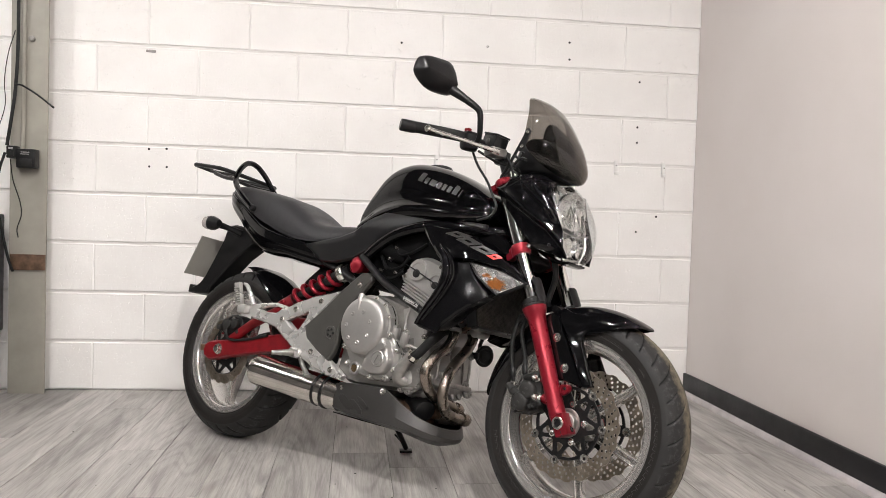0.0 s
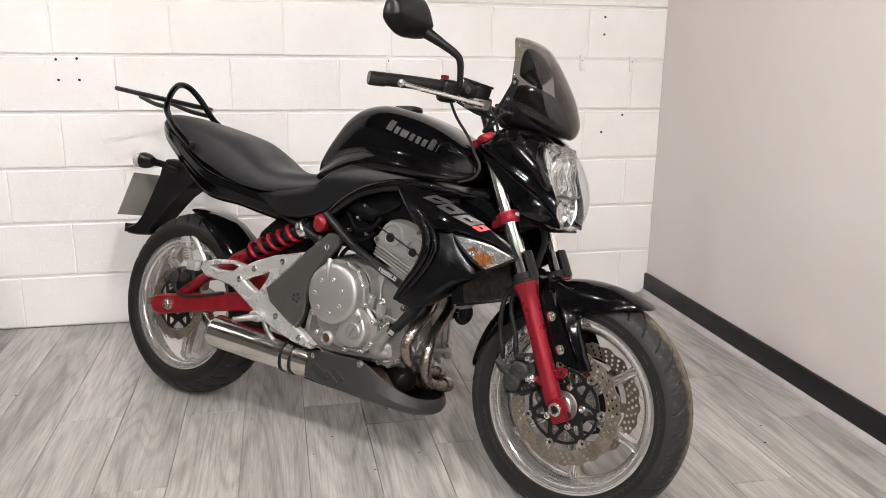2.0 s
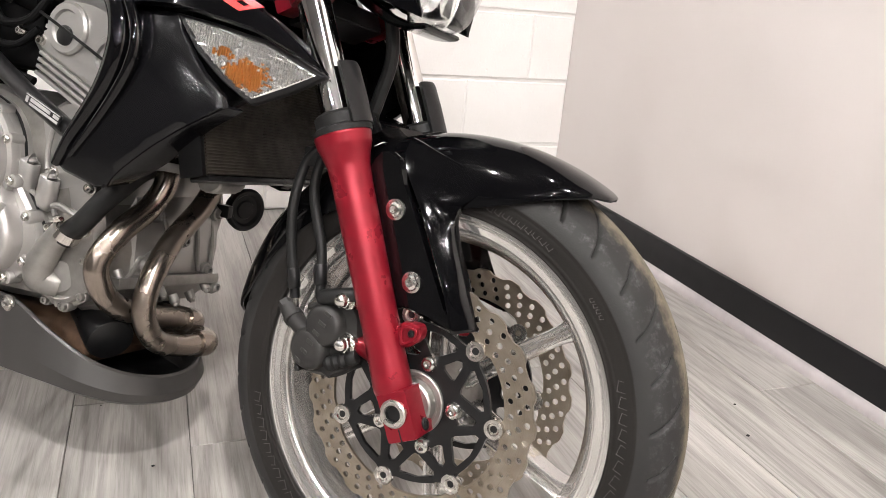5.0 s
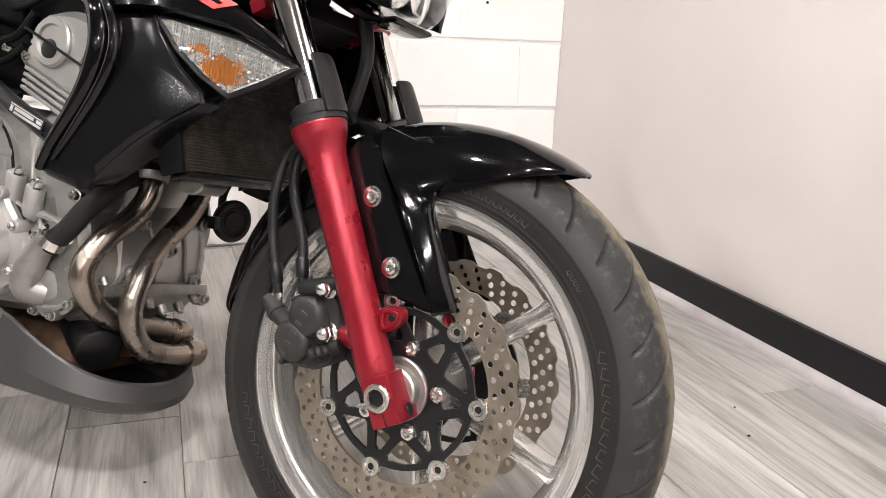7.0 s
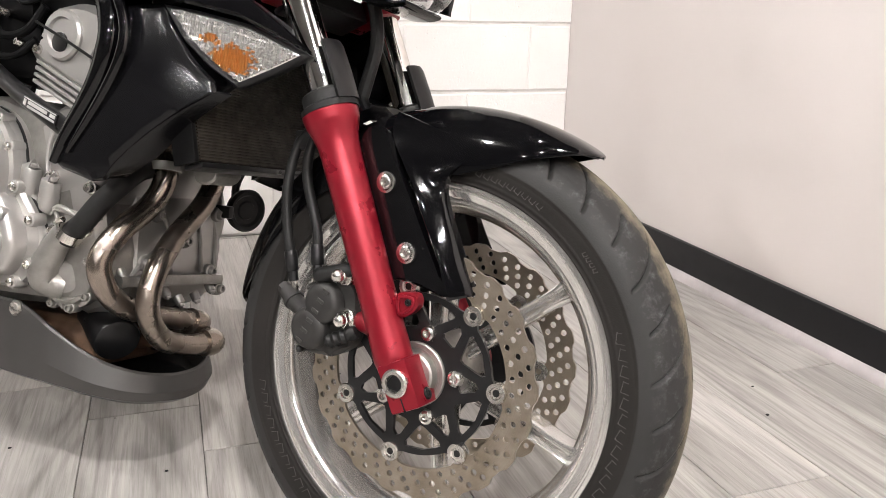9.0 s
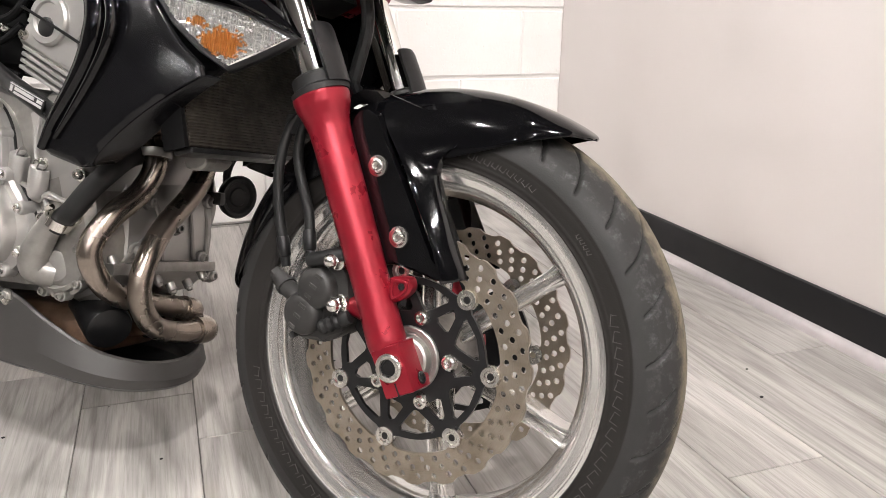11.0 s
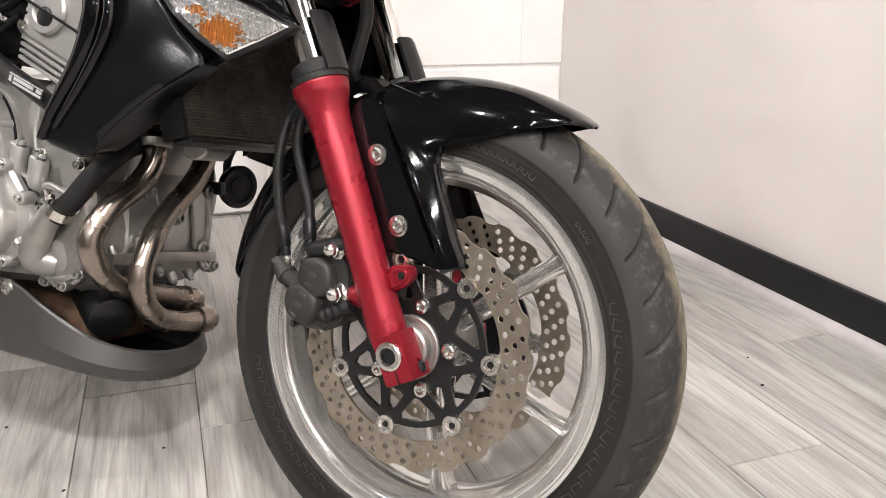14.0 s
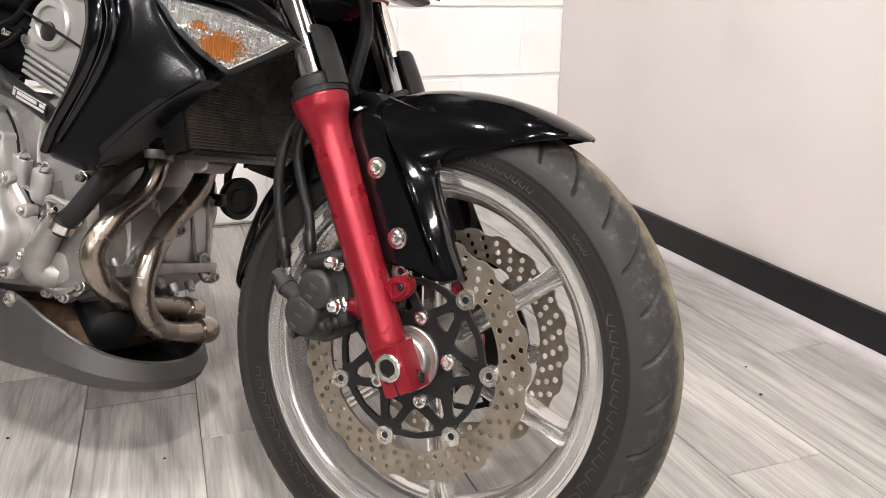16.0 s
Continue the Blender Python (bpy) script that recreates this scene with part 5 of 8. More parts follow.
    skin(bm, [[P(0.98 + d, 0.34 + (p.x - 0.34) * 0.9, 1.212 + (p.y - 1.212) * 0.9) for p in loop] for d in (-0.0145, -0.0125)])
    part("mirror_glass", bm, M_CHROME, mi, "mirror glass", steer=3)

# cables from the bar to the frame
for pts in ([V(1.01, 0.165, 1.04), V(1.026, 0.145, 0.994), V(1.060, 0.132, 0.947), V(1.086, 0.132, 0.905), V(1.104, 0.130, 0.872), V(1.092, 0.134, 0.842), V(1.050, 0.142, 0.826)],
            [V(1.03, 0.16, 1.035), V(1.075, 0.12, 1.01), V(1.12, 0.08, 1.0), V(1.15, 0.06, 0.98)],
            [V(1.06, 0.13, 1.03), V(1.10, 0.10, 1.005), V(1.13, 0.07, 0.99), V(1.16, 0.03, 0.97)],
            [V(1.10, 0.13, 1.04), V(1.125, 0.115, 1.00), V(1.135, 0.105, 0.96), V(1.14, 0.09, 0.92)]):
    part("control_cable", tube(bmesh.new(), pts, 0.0038, 10, 8), M_RUBBER, bike, steer=3)
for s in (1, -1):
    bm = bmesh.new()
    tube(bm, [V(1.084, s * 0.055, 0.955), V(1.050, s * 0.055, 1.030)], 0.0135, 14, 1, smooth=False)
    box(bm, (-0.02, -0.016, -0.02), (0.02, 0.016, 0.02), Matrix.Translation(V(1.045, s * 0.055, 1.040)), 0.005)
    part("bar_clamp", bm, M_DARKMETAL, bike, steer=3)

# -- headlamp cowl, lamp and screen --
def loft_arc(bm, rows, seg=20, power=1.0, thick=0.003):
    """A shell bowed ahead: rows (z, x at the edge, x at the middle, half width)."""
    dense = catmull([(z, xe, xm) for z, xe, xm, w in rows], 5)
    wid = catmull([(w, 0, 0) for *_, w in rows], 5)
    rings = []
    for p, w in zip(dense, wid):
        ring = []
        for side in (0, 1):
            seq = [(-1 + 2 * i / seg) for i in range(seg + 1)]
            if side:
                seq = seq[::-1]
            for u in seq:
                f = math.cos(u * math.pi / 2) ** power
                ring.append(V(p.y + (p.z - p.y) * f - (thick if side else 0), w.x * math.sin(u * math.pi / 2), p.x))
        rings.append(ring)
    skin(bm, rings)
    return bm


cowl = part("headlamp_cowl", hull(bmesh.new(), [(1.090, 0.915, 0.942, 0.088), (1.102, 0.905, 0.962, 0.108), (1.15, 0.872, 0.976, 0.118), (1.21, 0.812, 0.974, 0.112), (1.245, 0.777, 0.961, 0.096), (1.265, 0.762, 0.938, 0.082), (1.282, 0.750, 0.885, 0.072), (1.292, 0.744, 0.820, 0.062)],
            [(0, 0.0), (0.50, 0.0), (0.82, 0.08), (0.96, 0.22), (1.0, 0.36), (0.99, 0.42), (0.95, 0.52), (0.97, 0.62), (0.95, 0.68), (0.86, 0.80), (0.66, 0.94), (0.40, 1.0), (0, 1.0)], 6), M_GLOSS, bike, "glossy black headlamp cowl", smooth=50, steer=2)


def line_at(pts, x):
    """Height of an open line of (x, z) points at x."""
    for (x0, z0), (x1, z1) in zip(pts, pts[1:]):
        if x <= x1:
            return z0 + (z1 - z0) * max(0.0, (x - x0) / (x1 - x0))
    return pts[-1][1]


def line_gap(pts, x, z):
    """Distance of (x, z) from an open line."""
    best = 9.0
    p = Vector((x, z))
    for a, b in zip(pts, pts[1:]):
        a, b = Vector(a), Vector(b)
        k = max(0.0, min(1.0, (p - a).dot(b - a) / (b - a).length_squared))
        best = min(best, (p - a - (b - a) * k).length)
    return best


RIDGE_TOP = [(1.165, 0.985), (1.181, 0.968), (1.226, 0.926), (1.271, 0.882), (1.303, 0.842)]
RIDGE_FORE = [(1.215, 0.972), (1.227, 0.954), (1.246, 0.930), (1.274, 0.893), (1.303, 0.842)]
COWL_EDGE = [(1.085, 0.942), (1.110, 0.933), (1.165, 0.905), (1.222, 0.866), (1.279, 0.827), (1.325, 0.782), (1.345, 0.755)]
COWL_LOW = [(1.092, 0.928), (1.120, 0.906), (1.139, 0.884), (1.170, 0.851), (1.197, 0.823), (1.229, 0.784), (1.252, 0.760), (1.295, 0.748), (1.340, 0.735)]
COWL_HIGH = [(1.092, 0.944), (1.100, 0.956), (1.125, 0.970), (1.185, 0.984), (1.24, 0.978), (1.268, 0.962), (1.280, 0.944), (1.2855, 0.913), (1.304, 0.865), (1.329, 0.806), (1.3325, 0.772), (1.340, 0.741)]
COWL_OUT = [(1.09, 0.116), (1.11, 0.128), (1.15, 0.136), (1.21, 0.130), (1.26, 0.112), (1.30, 0.094), (1.34, 0.080)]


def cowl_c(x, z):
    c = line_at(COWL_OUT, x)
    high = line_at(COWL_HIGH, x)
    if x < 1.275:
        c -= 0.046 * max(0.0, 1 - (high - z) / 0.055) ** 2
    c += 0.0048 * math.exp(-(line_gap(RIDGE_TOP, x, z) / 0.0075) ** 2) + 0.0042 * math.exp(-(line_gap(RIDGE_FORE, x, z) / 0.0060) ** 2)
    if line_at(RIDGE_TOP, x) < z < line_at(RIDGE_FORE, x) and 1.18 < x < 1.30:
        c -= 0.004 * min(1.0, line_gap(RIDGE_TOP, x, z) / 0.010, line_gap(RIDGE_FORE, x, z) / 0.010)
    under = line_at(COWL_EDGE, x) - z
    c += 0.0035 * math.exp(-(line_gap(COWL_EDGE, x, z) / 0.007) ** 2)
    if under > 0:
        k = min(1.0, under / 0.022)
        c -= 0.013 * k * k * (3 - 2 * k)
        c += 0.009 * math.exp(-((x - 1.275) / 0.035) ** 2 - ((z - 0.772) / 0.014) ** 2)
    return c


for s in (1, -1):
    bm = bmesh.new()
    rings = []
    xs = [1.093 + (1.339 - 1.093) * i / 84 for i in range(85)]
    for x in xs:
        lo, hi = line_at(COWL_LOW, x), line_at(COWL_HIGH, x)
        zs = [lo + (hi - lo) * k / 44 for k in range(45)]
        rings.append([V(x, s * cowl_c(x, z), z) for z in zs] + [V(x - 0.001, s * (cowl_c(x, z) - 0.005), z) for z in zs[::-1]])
    skin(bm, rings)
    part("cowl_side", bm, M_GLOSS, cowl, "glossy black side panel with pressed ridges", smooth=60, steer=2)
    bm = bmesh.new()
    bolt(bm, V(1.293, s * (cowl_c(1.293, 0.770) + 0.001), 0.770), (0.2, -s, 0), 0.0045, 0.003)
    part("cowl_screw", bm, M_DARKMETAL, cowl, steer=2)
bm = bmesh.new()
slab(bm, [(1.235, 0.764), (1.290, 0.739), (1.316, 0.732), (1.333, 0.733), (1.335, 0.727), (1.312, 0.724), (1.280, 0.729), (1.230, 0.755)], 0.046, 0.092, smooth_n=3)
part("cowl_chin", bm, M_GLOSS, bike, "black plastic lip below the headlamp", steer=2)
lamp = part("headlamp", loft_arc(bmesh.new(), [(0.730, 1.310, 1.338, 0.040), (0.745, 1.320, 1.356, 0.058), (0.79, 1.321, 1.370, 0.073), (0.84, 1.309, 1.366, 0.081), (0.89, 1.290, 1.345, 0.084), (0.93, 1.275, 1.316, 0.080), (0.958, 1.262, 1.288, 0.066), (0.972, 1.246, 1.262, 0.038)], 24, 0.75), M_CLEAR, bike, "clear bulged headlamp lens", steer=2)
lamp.visible_shadow = False
part("lamp_reflector", loft_arc(bmesh.new(), [(0.733, 1.308, 1.310, 0.037), (0.75, 1.316, 1.309, 0.056), (0.79, 1.317, 1.302, 0.071), (0.84, 1.305, 1.298, 0.079), (0.89, 1.287, 1.288, 0.082), (0.93, 1.272, 1.270, 0.078), (0.956, 1.258, 1.254, 0.062)], 18, 1.0), M_REFLECTOR, lamp, "faceted bright reflector", steer=2)
for c, z, r, x in ((0.034, 0.872, 0.040, 1.296), (-0.034, 0.872, 0.040, 1.296), (0.026, 0.778, 0.029, 1.312), (-0.026, 0.778, 0.029, 1.312)):
    bm = bmesh.new()
    lathe(bm, [(r * 1.08, 0.000), (r * 1.04, 0.010), (r * 0.97, 0.008), (r * 0.75, -0.006), (r * 0.4, -0.014), (0.008, -0.016), (0.008, 0.000), (0.005, 0.005), (0, 0.006)], axis_matrix(V(x, c, z), (1, -0.15 if c > 0 else 0.15, -0.05)), 28)
    if z > 0.82:
        for v in bm.verts:
            v.co.z = z + (v.co.z - z) * 1.3
    part("lamp_bowl", bm, M_REFLECTOR, lamp, "bright reflector bowl with bulb shield", steer=2)
for s in (1, -1):
    bm = bmesh.new()
    rows = [(0.752, 1.316, 0.050), (0.80, 1.312, 0.066), (0.85, 1.305, 0.075), (0.90, 1.290, 0.076), (0.942, 1.268, 0.064)]
    pts = catmull([(x, c, z) for z, x, c in rows], 4)
    skin(bm, [[V(p.x, s * p.y, p.z), V(p.x + 0.004, s * (p.y - 0.008), p.z), V(p.x - 0.012, s * (p.y - 0.016), p.z), V(p.x - 0.014, s * (p.y - 0.002), p.z)] for p in pts])
    part("lamp_strip", bm, M_CHROME, lamp, "chrome strip along the lamp's side", smooth=20, steer=2)
    for i in range(11):
        z = 0.905 + i * 0.0044
        bm = bmesh.new()
        box(bm, (-0.003, -0.018, -0.0012), (0.005, 0.018, 0.0012), Matrix.Translation(V(1.296 - 0.55 * (z - 0.905), s * 0.036, z)))
        part("lamp_rib", bm, M_FACET, lamp, steer=2)
    # bright rim round the long upper bowl
    loop = [(0.036, 0.934), (0.058, 0.918), (0.068, 0.885), (0.066, 0.850), (0.050, 0.828), (0.028, 0.826), (0.014, 0.845), (0.011, 0.880), (0.017, 0.915)]
    part("bowl_rim", tube(bmesh.new(), [V(1.333 - 0.42 * (z - 0.826) - 0.25 * c, s * c, z) for c, z in loop], 0.0032, 8, 4, closed=True), M_CHROME, lamp, "chrome rim of the upper bowl", steer=2)
    bm = bmesh.new()
    box(bm, (-0.010, -0.028, -0.0015), (0.008, 0.028, 0.0015), Matrix.Translation(V(1.318, s * 0.036, 0.818)) @ Matrix.Rotation(radians(-8 * s), 4, "X"), 0.001)
    part("lamp_divider", bm, M_CAST, lamp, steer=2)
screen = part("screen", loft_arc(bmesh.new(), [(0.966, 1.296, 1.302, 0.018), (0.978, 1.272, 1.314, 0.056), (1.005, 1.236, 1.318, 0.096), (1.04, 1.202, 1.308, 0.120), (1.08, 1.188, 1.290, 0.126), (1.12, 1.184, 1.265, 0.120), (1.16, 1.178, 1.238, 0.108), (1.185, 1.172, 1.217, 0.102), (1.204, 1.165, 1.200, 0.095), (1.216, 1.158, 1.184, 0.080)], 24, 1.0), M_SMOKE, bike, "smoked acrylic fly screen", steer=2)
# instrument pod behind the screen
part("instrument_pod", hull(bmesh.new(), [(1.115, 0.985, 1.05, 0.055), (1.135, 0.98, 1.085, 0.076), (1.17, 0.978, 1.10, 0.086), (1.21, 0.976, 1.09, 0.086), (1.25, 0.974, 1.06, 0.075), (1.28, 0.972, 1.02, 0.054), (1.295, 0.975, 0.995, 0.034)], [(0, 0), (0.8, 0.05), (1, 0.4), (0.85, 0.85), (0.5, 1), (0, 1)], 4), M_MATTE, bike, steer=2)
for s in (1, -1):
    bm = bmesh.new()
    tube(bm, [V(1.104, s * 0.105, 0.964), V(1.148, s * 0.113, 1.030), V(1.188, s * 0.124, 1.090)], 0.0048, 8, 4)
    tube(bm, [V(1.122, s * 0.106, 0.974), V(1.168, s * 0.114, 1.016), V(1.198, s * 0.118, 1.012)], 0.0045, 8, 4)
    tube(bm, [V(1.150, s * 0.113, 1.028), V(1.170, s * 0.114, 1.018), V(1.182, s * 0.118, 1.036)], 0.004, 8, 3)
    st = part("screen_bracket", bm, M_DARKMETAL, bike, "black tubular screen bracket", steer=2)
    bm = bmesh.new()
    slab(bm, [(1.174, 1.036), (1.188, 1.034), (1.206, 1.098), (1.198, 1.106), (1.188, 1.102)], 0.131, 0.005, edge=0.001)
    if s < 0:
        mirrored(bm)
    part("bracket_plate", bm, M_DARKMETAL, st, steer=2)
    for x, z in ((1.184, 1.050), (1.196, 1.092)):
        bm = bmesh.new()
        bolt(bm, V(x, s * 0.131, z), (0.1, -s, 0), 0.0055, 0.004)
        part("screen_bolt", bm, M_STEEL, st, steer=2)

# -- tank --
TANK = [(0.522, 0.790, 0.820, 0.050), (0.537, 0.785, 0.850, 0.085), (0.562, 0.785, 0.890, 0.104), (0.60, 0.79, 0.948, 0.113), (0.64, 0.80, 0.994, 0.121), (0.69, 0.812, 1.019, 0.130), (0.76, 0.822, 1.026, 0.141), (0.85, 0.820, 1.011, 0.150), (0.94, 0.815, 0.982, 0.153), (1.02, 0.815, 0.943, 0.150), (1.065, 0.822, 0.910, 0.138), (1.092, 0.832, 0.885, 0.115), (1.10, 0.842, 0.870, 0.08)]
TSHAPE = [(0, 0.0), (0.6, 0.0), (0.90, 0.02), (1.0, 0.10), (1.02, 0.19), (0.95, 0.27), (0.90, 0.36), (0.895, 0.52), (0.87, 0.70), (0.78, 0.86), (0.55, 0.965), (0.25, 1.0), (0, 1.0)]
tank = part("fuel_tank", hull(bmesh.new(), TANK, TSHAPE, 7), M_GLOSS, bike, "glossy black fuel tank with a pressed lower lip", smooth=60)
bm = bmesh.new()
lathe(bm, disc_profile(0.045, 0.012, 0.005), axis_matrix(V(0.78, 0, 1.017), (-0.1, 0, 1)), 32)
part("filler_cap", bm, M_DARKMETAL, tank)


def tank_c(x, z):
    """How far out the tank's side lies."""
    for a, b in zip(TANK, TANK[1:]):
        if a[0] <= x <= b[0]:
            f = (x - a[0]) / (b[0] - a[0])
            lo, hi, w = [a[i] * (1 - f) + b[i] * f for i in (1, 2, 3)]
            u = (z - lo) / (hi - lo)
            sh = catmull([(p, q, 0) for p, q in TSHAPE], 3)
            for p, q in zip(sh, sh[1:]):
                if p.y <= u <= q.y + 1e-9 and q.y > p.y:
                    g = (u - p.y) / (q.y - p.y)
                    return w * (p.x * (1 - g) + q.x * g)
    return 0.14


# the maker's mark as plain slanted blocks
def mark_blocks(cells, origin, along, up, cfun, material, parent, label, lift=0.0012):
    for u0, u1, v0, v1, sl in cells:
        bm = bmesh.new()
        q = []
        for u, v in ((u0, v0), (u1, v0), (u1, v1), (u0, v1)):
            x = origin[0] + along[0] * (u + sl * v) + up[0] * v
            z = origin[1] + along[1] * (u + sl * v) + up[1] * v
            q.append((x, z))
        slab(bm, q, lambda x, z: cfun(x, z) + lift, 0.0016, cuts=2, edge=0.0003)
        part("badge_block", bm, material, parent, label)


letters = [(0.000, 0.020, 0.0, 0.026), (0.024, 0.038, 0.0, 0.017), (0.042, 0.064, 0.0, 0.017), (0.068, 0.082, 0.0, 0.017), (0.086, 0.099, 0.0, 0.017), (0.103, 0.117, 0.0, 0.017), (0.121, 0.138, 0.0, 0.026), (0.142, 0.147, 0.0, 0.023)]
cells = [(u0, u1 - 0.0025, v0, v1 * 0.92, 0.25) for u0, u1, v0, v1 in letters]
S = 1.28
mark_blocks([(a * S, b * S, c * S, d * S, e) for a, b, c, d, e in cells], (0.800, 0.950), (0.955, -0.296), (0.2, 0.98), tank_c, M_DECAL, tank, "plain grey badge block")

# -- seat and tail --
seat = part("seat", hull(bmesh.new(), [(-0.205, 0.925, 0.945, 0.035), (-0.19, 0.905, 0.955, 0.062), (-0.12, 0.875, 0.955, 0.086), (0.0, 0.835, 0.937, 0.110), (0.07, 0.805, 0.924, 0.120), (0.13, 0.785, 0.912, 0.127), (0.20, 0.760, 0.893, 0.132), (0.27, 0.742, 0.857, 0.135), (0.33, 0.735, 0.821, 0.135), (0.385, 0.732, 0.806, 0.133), (0.44, 0.736, 0.803, 0.127), (0.51, 0.750, 0.803, 0.116), (0.55, 0.765, 0.804, 0.100), (0.565, 0.775, 0.803, 0.085)],
            [(0, 0), (0.9, 0.0), (0.99, 0.06), (1.0, 0.2), (0.97, 0.45), (0.88, 0.75), (0.7, 0.93), (0.4, 1.0), (0, 1.0)], 6), M_VINYL, bike, "black vinyl dual seat with stepped pillion pad", smooth=60)
tail = part("tail_cowl", hull(bmesh.new(), [(-0.205, 0.895, 0.930, 0.035), (-0.19, 0.878, 0.928, 0.066), (-0.14, 0.845, 0.905, 0.095), (-0.065, 0.795, 0.868, 0.113), (0.005, 0.742, 0.832, 0.124), (0.085, 0.695, 0.790, 0.132), (0.15, 0.680, 0.768, 0.136), (0.25, 0.672, 0.745, 0.137), (0.35, 0.655, 0.728, 0.135), (0.42, 0.645, 0.715, 0.130), (0.455, 0.645, 0.695, 0.120)],
            [(0, 0.05), (0.5, 0.0), (0.78, 0.04), (0.92, 0.22), (0.96, 0.45), (1.0, 0.62), (1.0, 0.82), (0.96, 1.0), (0.6, 1.0), (0, 1.0)], 6), M_GLOSS, bike, "glossy black tail cowl", smooth=55)
for s in (1, -1):
    bm = bmesh.new()
    slab(bm, [(0.350, 0.722), (0.445, 0.738), (0.522, 0.752), (0.585, 0.772), (0.637, 0.812), (0.700, 0.842), (0.772, 0.852), (0.870, 0.834), (1.00, 0.822), (1.09, 0.812), (1.09, 0.796), (0.98, 0.806), (0.86, 0.800), (0.762, 0.778), (0.700, 0.748), (0.646, 0.702), (0.60, 0.680), (0.517, 0.664), (0.45, 0.664)],
         lambda x, z: (0.140 + 0.02 * math.sin(min(1, max(0, (x - 0.4) / 0.5)) * math.pi) * 0.5 - 0.6 * max(0, z - 0.80) ** 1.2), 0.02, cuts=2, edge=0.005)
    if s < 0:
        mirrored(bm)
    part("side_panel", bm, M_MATTE, bike, "matte black side panel under tank and seat", smooth=45)
    bm = bmesh.new()
    tube(bm, [V(0.60, s * 0.128, 0.655), V(0.645, s * 0.132, 0.690), V(0.70, s * 0.135, 0.735), V(0.765, s * 0.138, 0.770), V(0.865, s * 0.140, 0.795), V(0.97, s * 0.132, 0.800), V(1.08, s * 0.105, 0.795), V(1.14, s * 0.06, 0.80)], [0.016, 0.018, 0.019, 0.019, 0.019, 0.018, 0.018, 0.02], 14, 6)
    part("frame_rail", bm, M_GLOSS, bike, "glossy black tubular frame rail")
    bm = bmesh.new()
    tube(bm, [V(0.640, s * 0.145, 0.690), V(0.690, s * 0.152, 0.658), V(0.757, s * 0.160, 0.616), V(0.845, s * 0.176, 0.577), V(0.905, s * 0.186, 0.554), V(0.985, s * 0.188, 0.518)], 0.0118, 14, 4)
    part("frame_strut", bm, M_DARKMETAL, bike)
    bm = bmesh.new()
    tube(bm, [V(1.12, s * 0.05, 0.80), V(1.06, s * 0.10, 0.70), V(1.0, s * 0.125, 0.58), V(0.96, s * 0.125, 0.50)], 0.016, 12, 5)
    part("down_tube", bm, M_DARKMETAL, bike)
plate = Matrix.Translation(V(0.914, 0.1995, 0.5550)) @ Matrix.Rotation(radians(17.5), 4, "Y") @ Matrix.Rotation(radians(-5), 4, "Z")
bm = bmesh.new()
box(bm, (-0.036, -0.0010, -0.0072), (0.036, 0.0010, 0.0072), plate, 0.0005)
lab = part("frame_label", bm, M_DARKMETAL, bike, "small printed label on the frame strut")
for u0, u1, v0, v1 in ((-0.034, 0.034, 0.0048, 0.0062), (-0.024, 0.016, -0.0005, 0.0036), (0.022, 0.033, -0.0005, 0.0036), (-0.033, -0.028, -0.004, 0.0036), (-0.024, 0.033, -0.0052, -0.0022)):
    bm = bmesh.new()
    box(bm, (u0, -0.0016, v0), (u1, -0.0008, v1), plate)
    part("print", bm, M_TEXT, lab, "pale unreadable print")

# grab rail and rack
bm = bmesh.new()
hoop = [V(0.030, 0.134, 0.848), V(-0.06, 0.128, 0.905), V(-0.130, 0.108, 0.955), V(-0.152, 0.093, 0.985), V(-0.170, 0.067, 1.024), V(-0.184, 0.034, 1.055), V(-0.188, 0.010, 1.064)]
tube(bm, hoop + [Vector((p.x, -p.y, p.z)) for p in hoop[::-1]], 0.0108, 14, 5)
rail = part("grab_rail", bm, M_GLOSS, bike, "black tubular grab rail")
for s in (1, -1):
    bm = bmesh.new()
    lathe(bm, disc_profile(0.013, 0.018, 0.004), axis_matrix(V(0.030, s * 0.124, 0.848), (0, -s, 0)), 16)
    part("rail_boss", bm, M_DARKMETAL, rail)
bm = bmesh.new()
zr = lambda x: 1.0234 - 0.117 * (x + 0.374)
lp = [(-0.380, 0.04), (-0.379, 0.115), (-0.366, 0.140), (-0.335, 0.148), (-0.225, 0.148), (-0.194, 0.141), (-0.181, 0.115), (-0.180, 0.04)]
tube(bm, [V(x, c, zr(x)) for x, c in lp] + [V(x, -c, zr(x)) for x, c in lp[::-1]], 0.0082, 12, 4, closed=True)
for c in (0.06, -0.06):
    tube(bm, [V(-0.376, c, zr(-0.376) - 0.004), V(-0.18, c, zr(-0.18) - 0.004)], 0.006, 8, 1, smooth=False)
    tube(bm, [V(-0.330, c * 1.1, zr(-0.33) - 0.010), V(-0.24, c * 1.3, 0.985), V(-0.150, c * 1.52, 0.972)], 0.008, 8, 4)
part("luggage_rack", bm, M_DARKMETAL, bike, "black tubular luggage rack")

